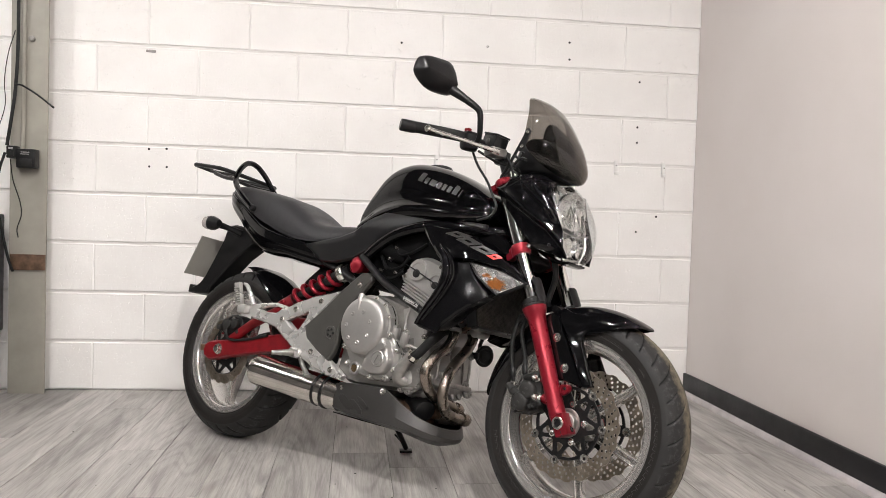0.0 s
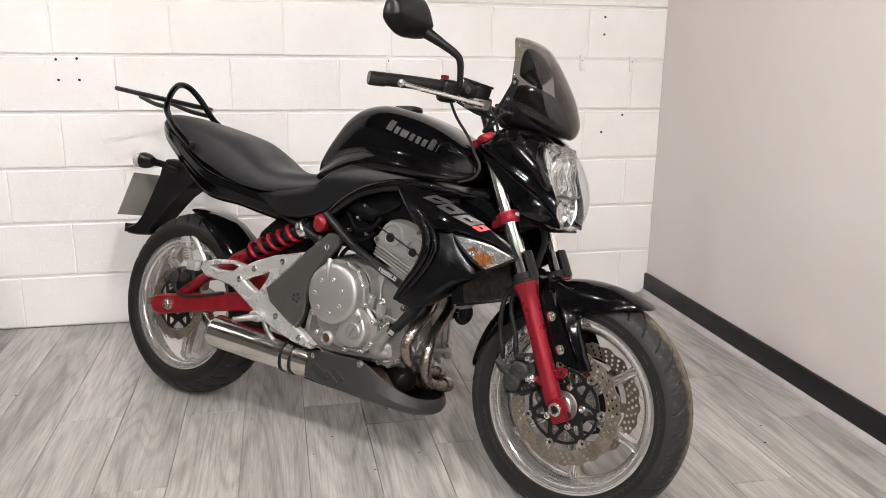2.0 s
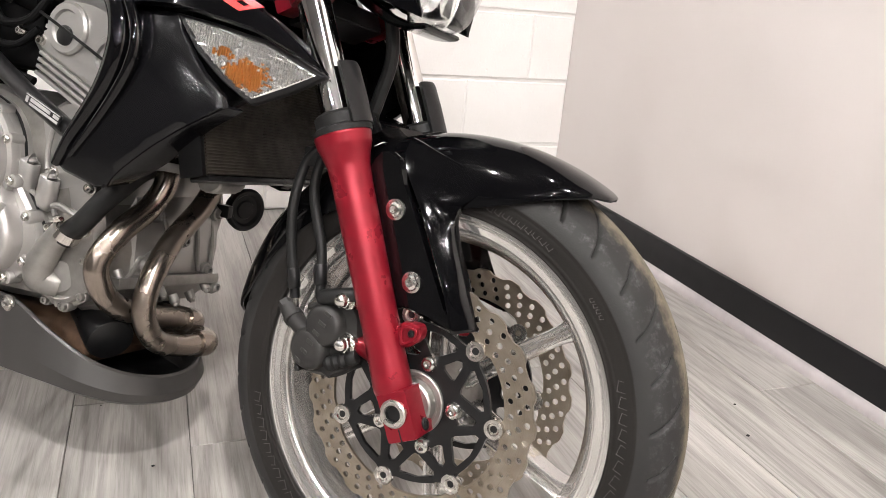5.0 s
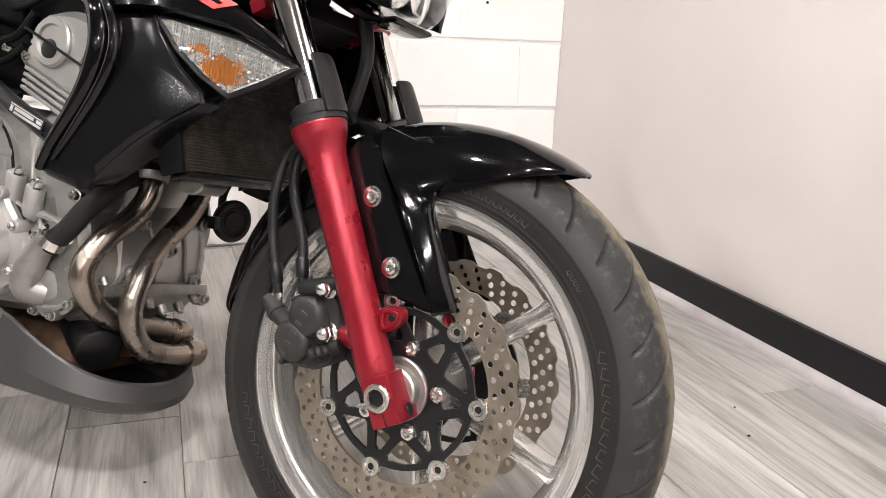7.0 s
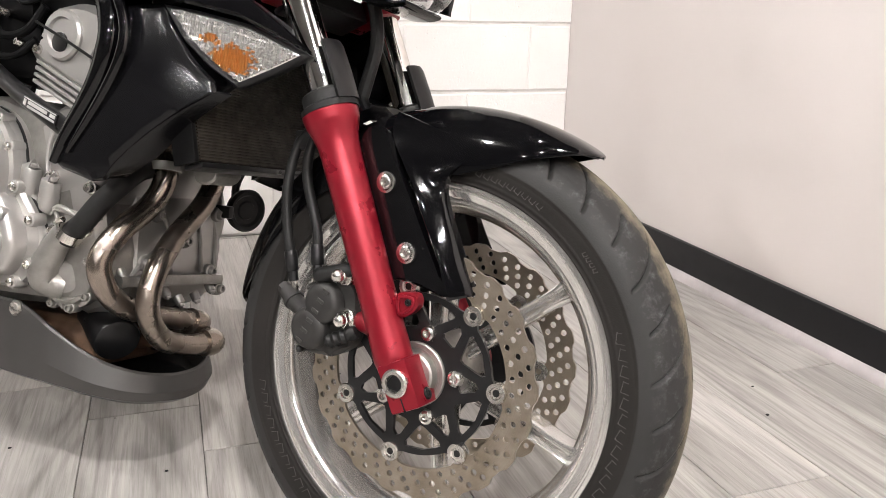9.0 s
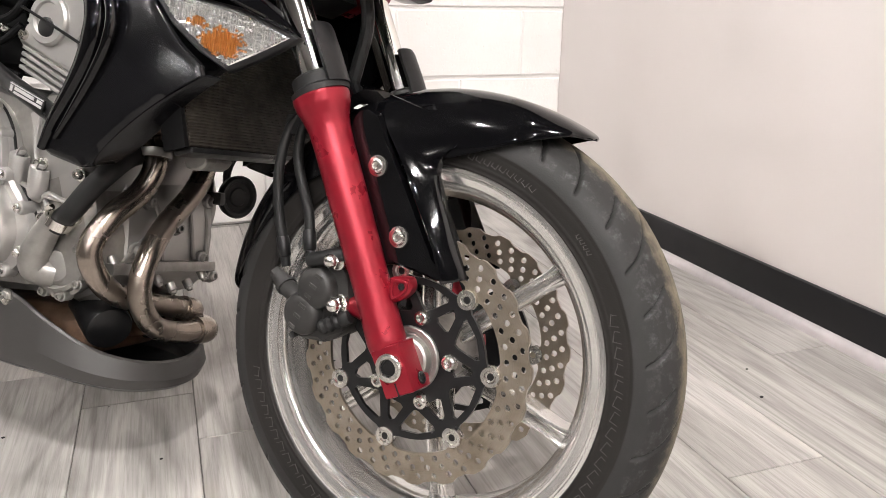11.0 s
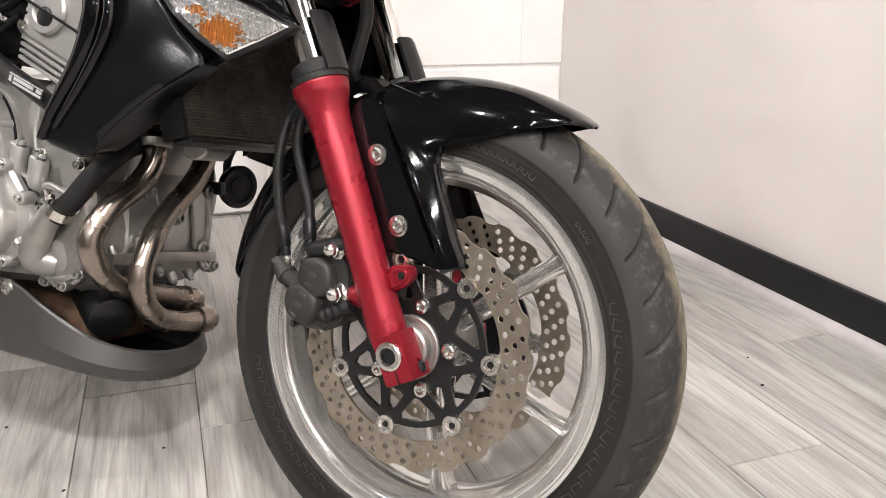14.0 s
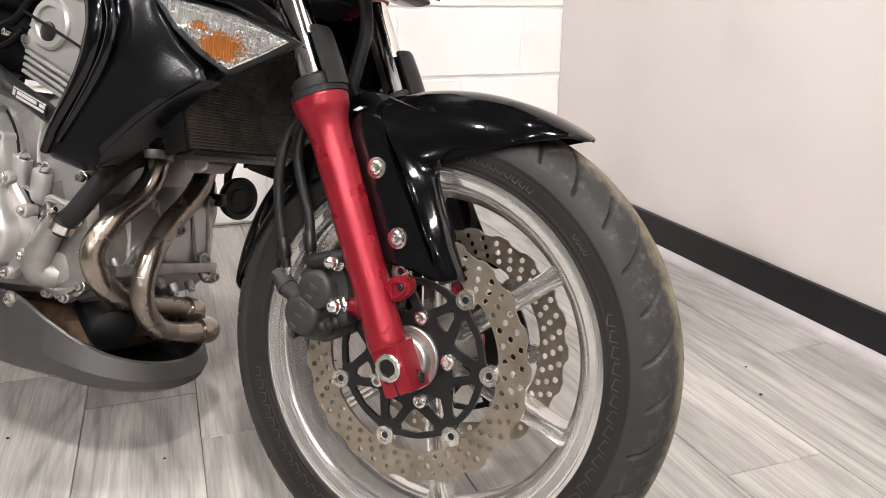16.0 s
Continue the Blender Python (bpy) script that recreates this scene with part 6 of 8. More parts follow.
# number plate hanger, plate, rear lamps
bm = bmesh.new()
slab(bm, [(-0.06, 0.775), (-0.16, 0.800), (-0.205, 0.785), (-0.222, 0.735), (-0.292, 0.586), (-0.335, 0.545), (-0.362, 0.535), (-0.362, 0.510), (-0.262, 0.516), (-0.244, 0.543), (-0.192, 0.597), (-0.117, 0.672), (-0.050, 0.715), (-0.04, 0.74)], 0.040, 0.08, edge=0.006, smooth_n=2)
hang = part("plate_hanger", bm, M_MATTE, bike, "black plastic tail hanger")
bm = bmesh.new()
box(bm, (-0.395, -0.028, 0.512), (-0.335, 0.028, 0.545), b=0.004)
part("plate_lamp", bm, M_MATTE, hang)
bm = bmesh.new()
mpl = Matrix.Translation((-0.297, 0, 0.657)) @ Matrix.Rotation(radians(23), 4, "Y")
box(bm, (-0.0015, -0.112, -0.084), (0.0015, 0.112, 0.084), mpl, 0.0007)
part("number_plate", bm, M_PLATE, bike, "number plate seen from its plain grey back")
for s in (1, -1):
    bm = bmesh.new()
    tube(bm, [V(-0.12, s * 0.04, 0.765), V(-0.145, s * 0.085, 0.775), V(-0.158, s * 0.120, 0.780)], [0.014, 0.011, 0.013], 12, 4)
    ind = part("rear_indicator", bm, M_MATTE, bike, "rear indicator on a rubber stalk")
    bm = bmesh.new()
    hull(bm, [(-0.020, -0.025, 0.025, 0.025), (-0.016, -0.0275, 0.0275, 0.0275), (-0.008, -0.0275, 0.0275, 0.0275), (0.012, -0.022, 0.022, 0.022), (0.032, -0.013, 0.013, 0.013)], [(0, 0), (0.7, 0.1), (1, 0.5), (0.7, 0.9), (0, 1)], 4)
    bmesh.ops.transform(bm, matrix=Matrix.Translation(V(-0.163, s * 0.142, 0.781)), verts=bm.verts)
    part("indicator_body", bm, M_MATTE, ind)
    bm = bmesh.new()
    hull(bm, [(-0.060, -0.010, 0.010, 0.010), (-0.055, -0.020, 0.020, 0.020), (-0.038, -0.0255, 0.0255, 0.0255), (-0.0205, -0.0265, 0.0265, 0.0265)], [(0, 0), (0.7, 0.1), (1, 0.5), (0.7, 0.9), (0, 1)], 4)
    bmesh.ops.transform(bm, matrix=Matrix.Translation(V(-0.160, s * 0.142, 0.781)), verts=bm.verts)
    part("indicator_lens", bm, M_LENSGREY, ind, "pale clear lens")
bm = bmesh.new()
hull(bm, [(-0.200, 0.862, 0.885, 0.02), (-0.19, 0.850, 0.886, 0.04), (-0.15, 0.842, 0.88, 0.05)], [(0, 0), (0.8, 0.05), (1, 0.5), (0.8, 0.95), (0, 1)], 3)
part("tail_lamp", bm, M_REDPLAIN, bike, "red tail lamp under the cowl")

# -- engine --
bm = bmesh.new()
slab(bm, [(0.60, 0.34), (0.625, 0.50), (0.66, 0.56), (0.76, 0.575), (0.85, 0.55), (0.93, 0.52), (0.945, 0.43), (0.95, 0.33), (0.88, 0.295), (0.70, 0.285), (0.63, 0.30)], 0.125, 0.24, edge=0.012, smooth_n=2)
part("crankcase", bm, M_CAST, bike, "cast aluminium crankcase")
CC = (0.735, 0.437)
outline = [(0.630, 0.455), (0.646, 0.505), (0.665, 0.532), (0.695, 0.553), (0.745, 0.560), (0.788, 0.545), (0.812, 0.515), (0.821, 0.480), (0.827, 0.448), (0.849, 0.421), (0.867, 0.394), (0.865, 0.358), (0.842, 0.324), (0.800, 0.312), (0.730, 0.318), (0.690, 0.334), (0.664, 0.362), (0.640, 0.405)]
bm = bmesh.new()
slab(bm, outline, 0.150, 0.03, edge=0.005, smooth_n=3)
cover = part("clutch_cover", bm, M_ENGINE, bike, "silver painted clutch cover")


def dome(bm, loop, c0, rows, centre):
    rings = []
    for sc, d in rows:
        rings.append([V(centre[0] + (x - centre[0]) * sc, c0 + d, centre[1] + (z - centre[1]) * sc) for x, z in loop])
    skin(bm, rings)


circ = lambda cx, cz, r, n=48: [(cx + r * math.cos(2 * math.pi * i / n), cz + r * math.sin(2 * math.pi * i / n)) for i in range(n)]
bm = bmesh.new()
lobe = [(p.x, p.y) for p in catmull([(0.760, 0.394, 0), (0.790, 0.440, 0), (0.816, 0.438, 0), (0.838, 0.405, 0), (0.845, 0.368, 0), (0.822, 0.332, 0), (0.775, 0.330, 0), (0.742, 0.348, 0)], 6, True)]
dome(bm, lobe, 0.149, [(1.0, 0), (0.99, 0.014), (0.96, 0.021), (0.90, 0.025), (0.6, 0.027), (0.02, 0.028)], (0.805, 0.388))
part("cover_lobe", bm, M_ENGINE, cover, smooth=60)
DC = (0.724, 0.470)
ring = [(DC[0] + 0.089 * math.cos(a), DC[1] + 0.089 * math.sin(a)) for a in (2 * math.pi * i / 64 for i in range(64))]
bm = bmesh.new()
dome(bm, ring, 0.149, [(1.10, -0.002), (1.10, 0.006), (1.085, 0.009), (1.0, 0.010), (0.99, 0.026), (0.965, 0.034), (0.92, 0.038), (0.80, 0.0405), (0.5, 0.0425), (0.02, 0.0435)], DC)
part("cover_dome", bm, M_ENGINE, cover, smooth=50)
for k in range(7):
    a = radians(75 + k * 360 / 7)
    x, z = 0.716 + 0.049 * math.cos(a), 0.462 + 0.049 * math.sin(a)
    bm = bmesh.new()
    lathe(bm, [(0.0075, -0.003), (0.0072, 0.0012), (0.0060, 0.0026), (0.0035, 0.0030), (0.002, 0.0012), (0, 0.0010)], axis_matrix(V(x, 0.1908, z), (0, -1, 0)), 18)
    part("cover_boss", bm, M_ENGINE, cover)
bm = bmesh.new()
tube(bm, [V(0.700, 0.176, 0.562), V(0.703, 0.186, 0.545), V(0.706, 0.1915, 0.515)], [0.011, 0.008, 0.0015], 12, 5)
part("cover_rib", bm, M_ENGINE, cover)
for (x, z), r, h in (((0.806, 0.376), 0.0245, 0.031), ((0.820, 0.415), 0.0105, 0.030)):
    bm = bmesh.new()
    lathe(bm, [(0, 0), (r, 0), (r, h - 0.002), (r - 0.002, h), (r * 0.84, h), (r * 0.80, h - 0.0025), (r * 0.74, h - 0.0025), (r * 0.70, h + 0.001), (0, h + 0.001)], axis_matrix(V(x, 0.150, z), (0, -1, 0)), 32)
    part("inspection_cap", bm, M_ENGINE, cover)
bm = bmesh.new()
box(bm, (-0.0018, -0.0008, -0.014), (0.0018, 0.0012, 0.014), Matrix.Translation(V(0.806, 0.1822, 0.376)) @ Matrix.Rotation(radians(25), 4, "Y"))
part("cap_slot", bm, M_CAST, cover)
bm = bmesh.new()
slab(bm, [(CC[0] + (x - CC[0]) * 1.012, CC[1] + (z - CC[1]) * 1.012) for x, z in outline], 0.1385, 0.004, edge=0.001, smooth_n=3)
part("cover_gasket", bm, M_DARKMETAL, cover)
for x, z in ((0.684, 0.553), (0.746, 0.557), (0.785, 0.541), (0.808, 0.505), (0.822, 0.452), (0.856, 0.410), (0.858, 0.350), (0.828, 0.322), (0.770, 0.319), (0.668, 0.348), (0.643, 0.398), (0.637, 0.456), (0.652, 0.512)):
    bm = bmesh.new()
    lathe(bm, disc_profile(0.0095, 0.020, 0.003), axis_matrix(V(x, 0.138, z), (0, -1, 0)), 16)
    part("cover_lug", bm, M_ENGINE, cover)
    bm = bmesh.new()
    lathe(bm, [(0, 0), (0.0062, 0), (0.0062, 0.004), (0.0035, 0.006), (0.003, 0.003), (0, 0.003)], axis_matrix(V(x, 0.1575, z), (0, -1, 0)), 12)
    part("cover_bolt", bm, M_STEEL, cover)
# oil level window
bm = bmesh.new()
lathe(bm, [(0, 0), (0.021, 0), (0.021, 0.006), (0.017, 0.010), (0.014, 0.010), (0.012, 0.004), (0, 0.004)], axis_matrix(V(0.700, 0.149, 0.335), (0, -1, 0)), 28)
ow = part("oil_window", bm, M_ENGINE, cover)
bm = bmesh.new()
lathe(bm, disc_profile(0.012, 0.003, 0.001), axis_matrix(V(0.700, 0.1525, 0.335), (0, -1, 0)), 24)
part("window_glass", bm, M_BROWN, ow, "amber oil in the window")

# cylinders and head: silver block leaning ahead
bm = bmesh.new()
slab(bm, [(0.815, 0.545), (0.900, 0.575), (0.935, 0.56), (0.945, 0.50), (0.935, 0.40), (0.86, 0.39), (0.83, 0.42)], 0.118, 0.24, edge=0.008, smooth_n=2)
cyl = part("cylinder_block", bm, M_ENGINE, bike, "silver cylinder block")
bm = bmesh.new()
for i in range(8):
    f = i / 7
    m = Matrix.Translation(V(0.880 + 0.012 * f, 0.0, 0.570 + 0.0088 * i)) @ Matrix.Rotation(radians(23), 4, "Y")
    bm = bmesh.new()
    box(bm, (-0.074, -0.131, -0.0026), (0.072, 0.131, 0.0026), m, 0.001)
    part("cooling_fin", bm, M_ENGINE, cyl)
bm = bmesh.new()
slab(bm, [(0.806, 0.628), (0.815, 0.652), (0.846, 0.690), (0.862, 0.700), (0.892, 0.704), (0.925, 0.697), (0.966, 0.676), (0.976, 0.664), (0.970, 0.625), (0.962, 0.596), (0.940, 0.578)], 0.132, 0.264, edge=0.010, smooth_n=2)
head = part("cylinder_head", bm, M_ENGINE, bike, "silver cylinder head with round cam covers")
for x, z, r in ((0.868, 0.660, 0.034), (0.946, 0.628, 0.031)):
    bm = bmesh.new()
    lathe(bm, [(0, 0), (r, 0), (r, 0.005), (r * 0.92, 0.008), (r * 0.70, 0.008), (r * 0.64, 0.0045), (0, 0.004)], axis_matrix(V(x, 0.131, z), (0, -1, 0)), 36)
    cm = part("cam_cover", bm, M_ENGINE, head)
    bm = bmesh.new()
    lathe(bm, disc_profile(r * 0.40, 0.004, 0.001), axis_matrix(V(x - 0.003, 0.1335, z - 0.010), (0, -1, 0)), 24)
    part("cam_plug", bm, M_DARKMETAL, cm)
bm = bmesh.new()
tube(bm, [V(0.822, 0.1392, 0.676), V(0.878, 0.1392, 0.653), V(0.972, 0.1392, 0.612)], 0.0022, 6, 2)
part("head_gasket", bm, M_DARKMETAL, head)
for x, z in ((0.822, 0.640), (0.955, 0.675)):
    bm = bmesh.new()
    bolt(bm, V(x, 0.130, z), (0, -1, 0), 0.007, 0.008)
    part("head_bolt", bm, M_STEEL, head)
for x, z in ((0.8270, 0.4673), (0.8650, 0.4520)):
    bm = bmesh.new()
    tube(bm, [V(x - 0.004, 0.132, z - 0.022), V(x - 0.003, 0.135, z - 0.018), V(x + 0.002, 0.137, z + 0.010), V(x + 0.003, 0.137, z + 0.013)], [0.0120, 0.0132, 0.0130, 0.0115], 18, 2)
    lathe(bm, [(0, 0), (0.0070, 0), (0.0070, 0.004), (0.0055, 0.006), (0.003, 0.006), (0.003, 0.002), (0, 0.002)], axis_matrix(V(x + 0.003, 0.137, z + 0.013), (0.1, 0, 1)), 16)
    part("stud_boss", bm, M_ENGINE, cyl)

for x, z, w, h in ((0.872, 0.500, 0.030, 0.050), (0.905, 0.470, 0.022, 0.060)):
    bm = bmesh.new()
    box(bm, (-w, -0.006, -h), (w, 0.006, h), Matrix.Translation(V(x, 0.1195, z)) @ Matrix.Rotation(radians(-18), 4, "Y"), 0.004)
    part("cylinder_panel", bm, M_ENGINE, cyl)
for pts in ([V(0.786, 0.130, 0.449), V(0.812, 0.134, 0.447), V(0.850, 0.136, 0.436), V(0.880, 0.134, 0.428), V(0.925, 0.126, 0.424)], [V(0.842, 0.130, 0.560), V(0.862, 0.134, 0.548), V(0.895, 0.134, 0.532), V(0.928, 0.130, 0.520)], [V(0.862, 0.132, 0.420), V(0.884, 0.136, 0.432), V(0.912, 0.136, 0.425), V(0.935, 0.130, 0.415)], [V(0.858, 0.128, 0.545), V(0.853, 0.132, 0.500), V(0.862, 0.134, 0.455), V(0.875, 0.130, 0.415)]):
    part("casting_rib", tube(bmesh.new(), pts, 0.0034, 8, 5), M_ENGINE, cyl)
for x, z in ((0.858, 0.470), (0.930, 0.462), (0.868, 0.398), (0.925, 0.405), (0.935, 0.50)):
    bm = bmesh.new()
    lathe(bm, disc_profile(0.0095, 0.012, 0.003), axis_matrix(V(x, 0.120, z), (0.2, -1, 0)), 14)
    bolt(bm, V(x + 0.002, 0.132, z), (0.2, -1, 0), 0.007, 0.006)
    part("block_bolt", bm, M_STEEL, cyl)

# throttle bodies and hoses above the gearbox, coloured blacker for the dark there
bm = bmesh.new()
for c in (0.10, 0.0, -0.10):
    tube(bm, [V(0.80, c, 0.70), V(0.74, c, 0.715), V(0.69, c, 0.735)], [0.028, 0.030, 0.034], 16, 3)
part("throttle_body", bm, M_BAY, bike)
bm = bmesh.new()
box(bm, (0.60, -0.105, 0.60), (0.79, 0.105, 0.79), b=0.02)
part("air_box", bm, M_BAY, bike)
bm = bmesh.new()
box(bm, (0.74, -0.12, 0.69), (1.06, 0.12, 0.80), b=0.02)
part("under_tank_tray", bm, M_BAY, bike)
for pts, r in (([V(0.70, 0.12, 0.70), V(0.74, 0.128, 0.66), V(0.79, 0.128, 0.665), V(0.82, 0.124, 0.70)], 0.006), ([V(0.68, 0.122, 0.66), V(0.72, 0.13, 0.635), V(0.77, 0.128, 0.63), V(0.80, 0.12, 0.655)], 0.005), ([V(0.74, 0.12, 0.735), V(0.78, 0.128, 0.705), V(0.83, 0.13, 0.715), V(0.88, 0.125, 0.745)], 0.0045), ([V(0.69, 0.118, 0.575), V(0.72, 0.128, 0.60), V(0.76, 0.128, 0.595), V(0.80, 0.12, 0.585)], 0.006)):
    part("engine_hose", tube(bmesh.new(), pts, r, 10, 6), M_BAY, bike)
for x, z in ((0.745, 0.690), (0.715, 0.652), (0.778, 0.648), (0.765, 0.728)):
    bm = bmesh.new()
    bolt(bm, V(x, 0.126, z), (-0.2, -1, 0.2), 0.006, 0.008)
    part("hose_clip", bm, M_STEEL, bike)

# water pump and its hose
bm = bmesh.new()
lathe(bm, [(0, 0), (0.043, 0), (0.043, 0.012), (0.038, 0.015), (0.036, 0.024), (0.031, 0.028), (0.026, 0.025), (0.021, 0.031), (0, 0.033)], axis_matrix(V(0.884, 0.100, 0.332), (0.30, -1, 0.1)), 32)
pump = part("water_pump", bm, M_CAST, bike, "silver water pump housing")
bm = bmesh.new()
tube(bm, [V(0.884, 0.118, 0.322), V(0.868, 0.134, 0.328), V(0.868, 0.140, 0.345), V(0.879, 0.140, 0.368), V(0.893, 0.140, 0.388), V(0.905, 0.139, 0.402)], [0.020, 0.021, 0.0205, 0.0185, 0.0165, 0.0165], 16, 5)
part("pump_elbow", bm, M_CAST, pump)
for k in range(3):
    q = radians(200 + 38 * k)
    part("casting_rib", tube(bmesh.new(), [V(0.884 + r * math.cos(q), 0.131 - 0.35 * (r - 0.016), 0.332 + r * math.sin(q)) for r in (0.016, 0.028, 0.040)], 0.003, 8, 3), M_CAST, pump)
for x, z in ((0.924, 0.314), (0.895, 0.294), (0.862, 0.296), (0.842, 0.322), (0.922, 0.362), (0.864, 0.382), (0.893, 0.424)):
    bm = bmesh.new()
    p = V(x, 0.104, z)
    lathe(bm, disc_profile(0.0085, 0.020, 0.003), axis_matrix(p, (0.25, -1, 0)), 12)
    bolt(bm, p + V(0.25, 1, 0).normalized() * 0.020, (0.25, -1, 0), 0.006, 0.005)
    part("pump_bolt", bm, M_CAST, pump)
bm = bmesh.new()
slab(bm, [(0.845, 0.385), (0.860, 0.400), (0.882, 0.412), (0.885, 0.432), (0.900, 0.434), (0.905, 0.418), (0.898, 0.398), (0.880, 0.380), (0.866, 0.368)], 0.118, 0.012, edge=0.003)
part("pump_bracket", bm, M_CAST, pump)
bm = bmesh.new()
tube(bm, [V(0.903, 0.138, 0.388), V(0.914, 0.1375, 0.402), V(0.930, 0.136, 0.416), V(0.951, 0.128, 0.446), V(0.966, 0.110, 0.472), V(0.962, 0.080, 0.489), V(0.948, 0.04, 0.496)], 0.0142, 18, 6)
hose = part("coolant_hose", bm, M_RUBBER, bike)
bm = bmesh.new()
tube(bm, [V(0.9055, 0.1380, 0.392), V(0.9125, 0.1376, 0.4030)], 0.0182, 22, 1, smooth=False)
lathe(bm, [(0, 0), (0.0045, 0), (0.0045, 0.014), (0.003, 0.016), (0, 0.016)], axis_matrix(V(0.900, 0.150, 0.414), (0.9, -0.3, 0.3)), 8)
part("hose_clamp", bm, M_POLISHED, hose)

# left covers, sump and filter, seen past the headers
bm = bmesh.new()
dome(bm, circ(0.80, 0.42, 0.115), -0.10, [(1.0, 0), (1.0, -0.05), (0.96, -0.075), (0.85, -0.088), (0.5, -0.094), (0.02, -0.095)], (0.80, 0.42))
part("alternator_cover", bm, M_CAST, bike)
bm = bmesh.new()
slab(bm, [(0.84, 0.49), (0.935, 0.475), (0.955, 0.40), (0.95, 0.33), (0.92, 0.285), (0.84, 0.285)], 0.075, 0.185, edge=0.012, smooth_n=2)
front_case = part("front_case", bm, M_ENGINE, bike, "dull cast front of the crankcase")
for c, z in ((0.03, 0.43), (-0.03, 0.39), (-0.09, 0.34), (0.05, 0.36), (-0.10, 0.43), (-0.115, 0.31)):
    bm = bmesh.new()
    lathe(bm, disc_profile(0.012, 0.016, 0.004), axis_matrix(V(0.945, c, z), (1, 0, 0)), 14)
    bolt(bm, V(0.961, c, z), (1, 0, 0), 0.008, 0.006)
    part("case_bolt", bm, M_CAST, front_case)
bm = bmesh.new()
skin(bm, [[V(x, c, z + h) for x, z in ((0.940, 0.326), (0.966, 0.326), (0.968, 0.334), (0.966, 0.341), (0.940, 0.341))] for c, h in ((0.098, 0.004), (0.05, 0.002), (0.0, 0.0), (-0.06, -0.004), (-0.112, -0.007))])
part("case_flange", bm, M_CAST, front_case)
for pts in ([V(0.952, -0.058, 0.432), V(0.957, -0.062, 0.395), V(0.958, -0.070, 0.340)], [V(0.950, -0.095, 0.425), V(0.956, -0.099, 0.384), V(0.957, -0.100, 0.332)], [V(0.952, 0.020, 0.440), V(0.958, 0.005, 0.400), V(0.960, 0.000, 0.342)], [V(0.958, -0.018, 0.404), V(0.958, 0.040, 0.372), V(0.958, 0.075, 0.342)]):
    part("casting_rib", tube(bmesh.new(), pts, 0.0036, 8, 5), M_CAST, front_case)
for c, z in ((0.088, 0.352), (0.0, 0.318), (-0.066, 0.306), (-0.098, 0.318), (0.045, 0.316), (-0.030, 0.304)):
    bm = bmesh.new()
    lathe(bm, disc_profile(0.0072, 0.014, 0.002), axis_matrix(V(0.950, c, z), (0.6, 0, -0.8)), 14)
    bolt(bm, V(0.9584, c, z - 0.0112), (0.6, 0, -0.8), 0.0050, 0.004)
    part("case_bolt", bm, M_CAST, front_case)
bm = bmesh.new()
lathe(bm, disc_profile(0.033, 0.085, 0.006), axis_matrix(V(0.86, 0.03, 0.27), (0.85, -0.4, -0.3)), 28)
filt = part("oil_filter", bm, M_DARKMETAL, bike, "black oil filter with white print")
bm = bmesh.new()
for i in range(4):
    box(bm, (-0.003, -0.012 + 0.0, -0.016 + 0.009 * i), (0.003, 0.012, -0.012 + 0.009 * i), Matrix.Translation(V(0.915, 0.062, 0.262)) @ Matrix.Rotation(radians(35), 4, "Z"))
part("print", bm, M_WHITE, filt, "white unreadable print")

# -- exhaust --
P1 = [V(0.960, 0.045, 0.540), V(0.977, 0.042, 0.489), V(0.971, 0.061, 0.445), V(0.966, 0.106, 0.410), V(0.958, 0.130, 0.371), V(0.959, 0.124, 0.338), V(0.958, 0.092, 0.306), V(0.958, 0.040, 0.286), V(0.958, -0.016, 0.273), V(0.960, -0.056, 0.263)]
P2 = [V(0.960, -0.055, 0.530), V(0.979, -0.058, 0.490), V(0.980, -0.036, 0.447), V(0.982, 0.020, 0.399), V(0.990, 0.058, 0.360), V(0.992, 0.074, 0.3205), V(0.992, 0.068, 0.287), V(0.988, 0.036, 0.253), V(0.990, -0.012, 0.238), V(0.994, -0.050, 0.236)]
for pts in (P1, P2):
    part("exhaust_header", tube(bmesh.new(), pts, 0.0163, 24, 9), M_HEADER, bike, "browned steel header pipe")
    bm = bmesh.new()
    d = (pts[1] - pts[0]).normalized()
    lathe(bm, [(0.0195, 0), (0.033, 0), (0.033, 0.010), (0.0195, 0.010)], axis_matrix(pts[0] + d * 0.012, d), 24, closed=True)
    part("header_flange", bm, M_RUST, bike)
    bm = bmesh.new()
    d = (pts[2] - pts[0]).normalized()
    lathe(bm, [(0.0168, -0.006), (0.0205, -0.006), (0.0212, -0.004), (0.0212, 0.004), (0.0205, 0.006), (0.0168, 0.006)], axis_matrix(pts[1] + Vector((0, 0, 0.010)), d), 28, closed=True)
    part("header_collar", bm, M_CAST, bike, "dull silver collar on the header")
for e, a in ((P1[-1], P1[-2]), (P2[-1], P2[-2])):
    d = (e - a).normalized()
    part("header_bend", tube(bmesh.new(), [e - d * 0.004, e + d * 0.012, e + d * 0.024 + Vector((-0.016, 0, 0)), e + d * 0.02 + Vector((-0.05, 0, -0.004)), e + Vector((-0.12, -0.01, -0.01))], 0.0205, 20, 6), M_HEADER, bike)
bm = bmesh.new()
box(bm, (0.62, -0.075, 0.195), (0.90, 0.085, 0.262), b=0.028, segs=4)
part("collector_box", bm, M_RUST, bike, "rusty exhaust collector")
bm = bmesh.new()
tube(bm, [V(0.86, 0.02, 0.235), V(0.90, 0.0, 0.245), V(0.93, -0.01, 0.25)], 0.026, 16, 4)
part("collector_pipe", bm, M_RUST, bike)
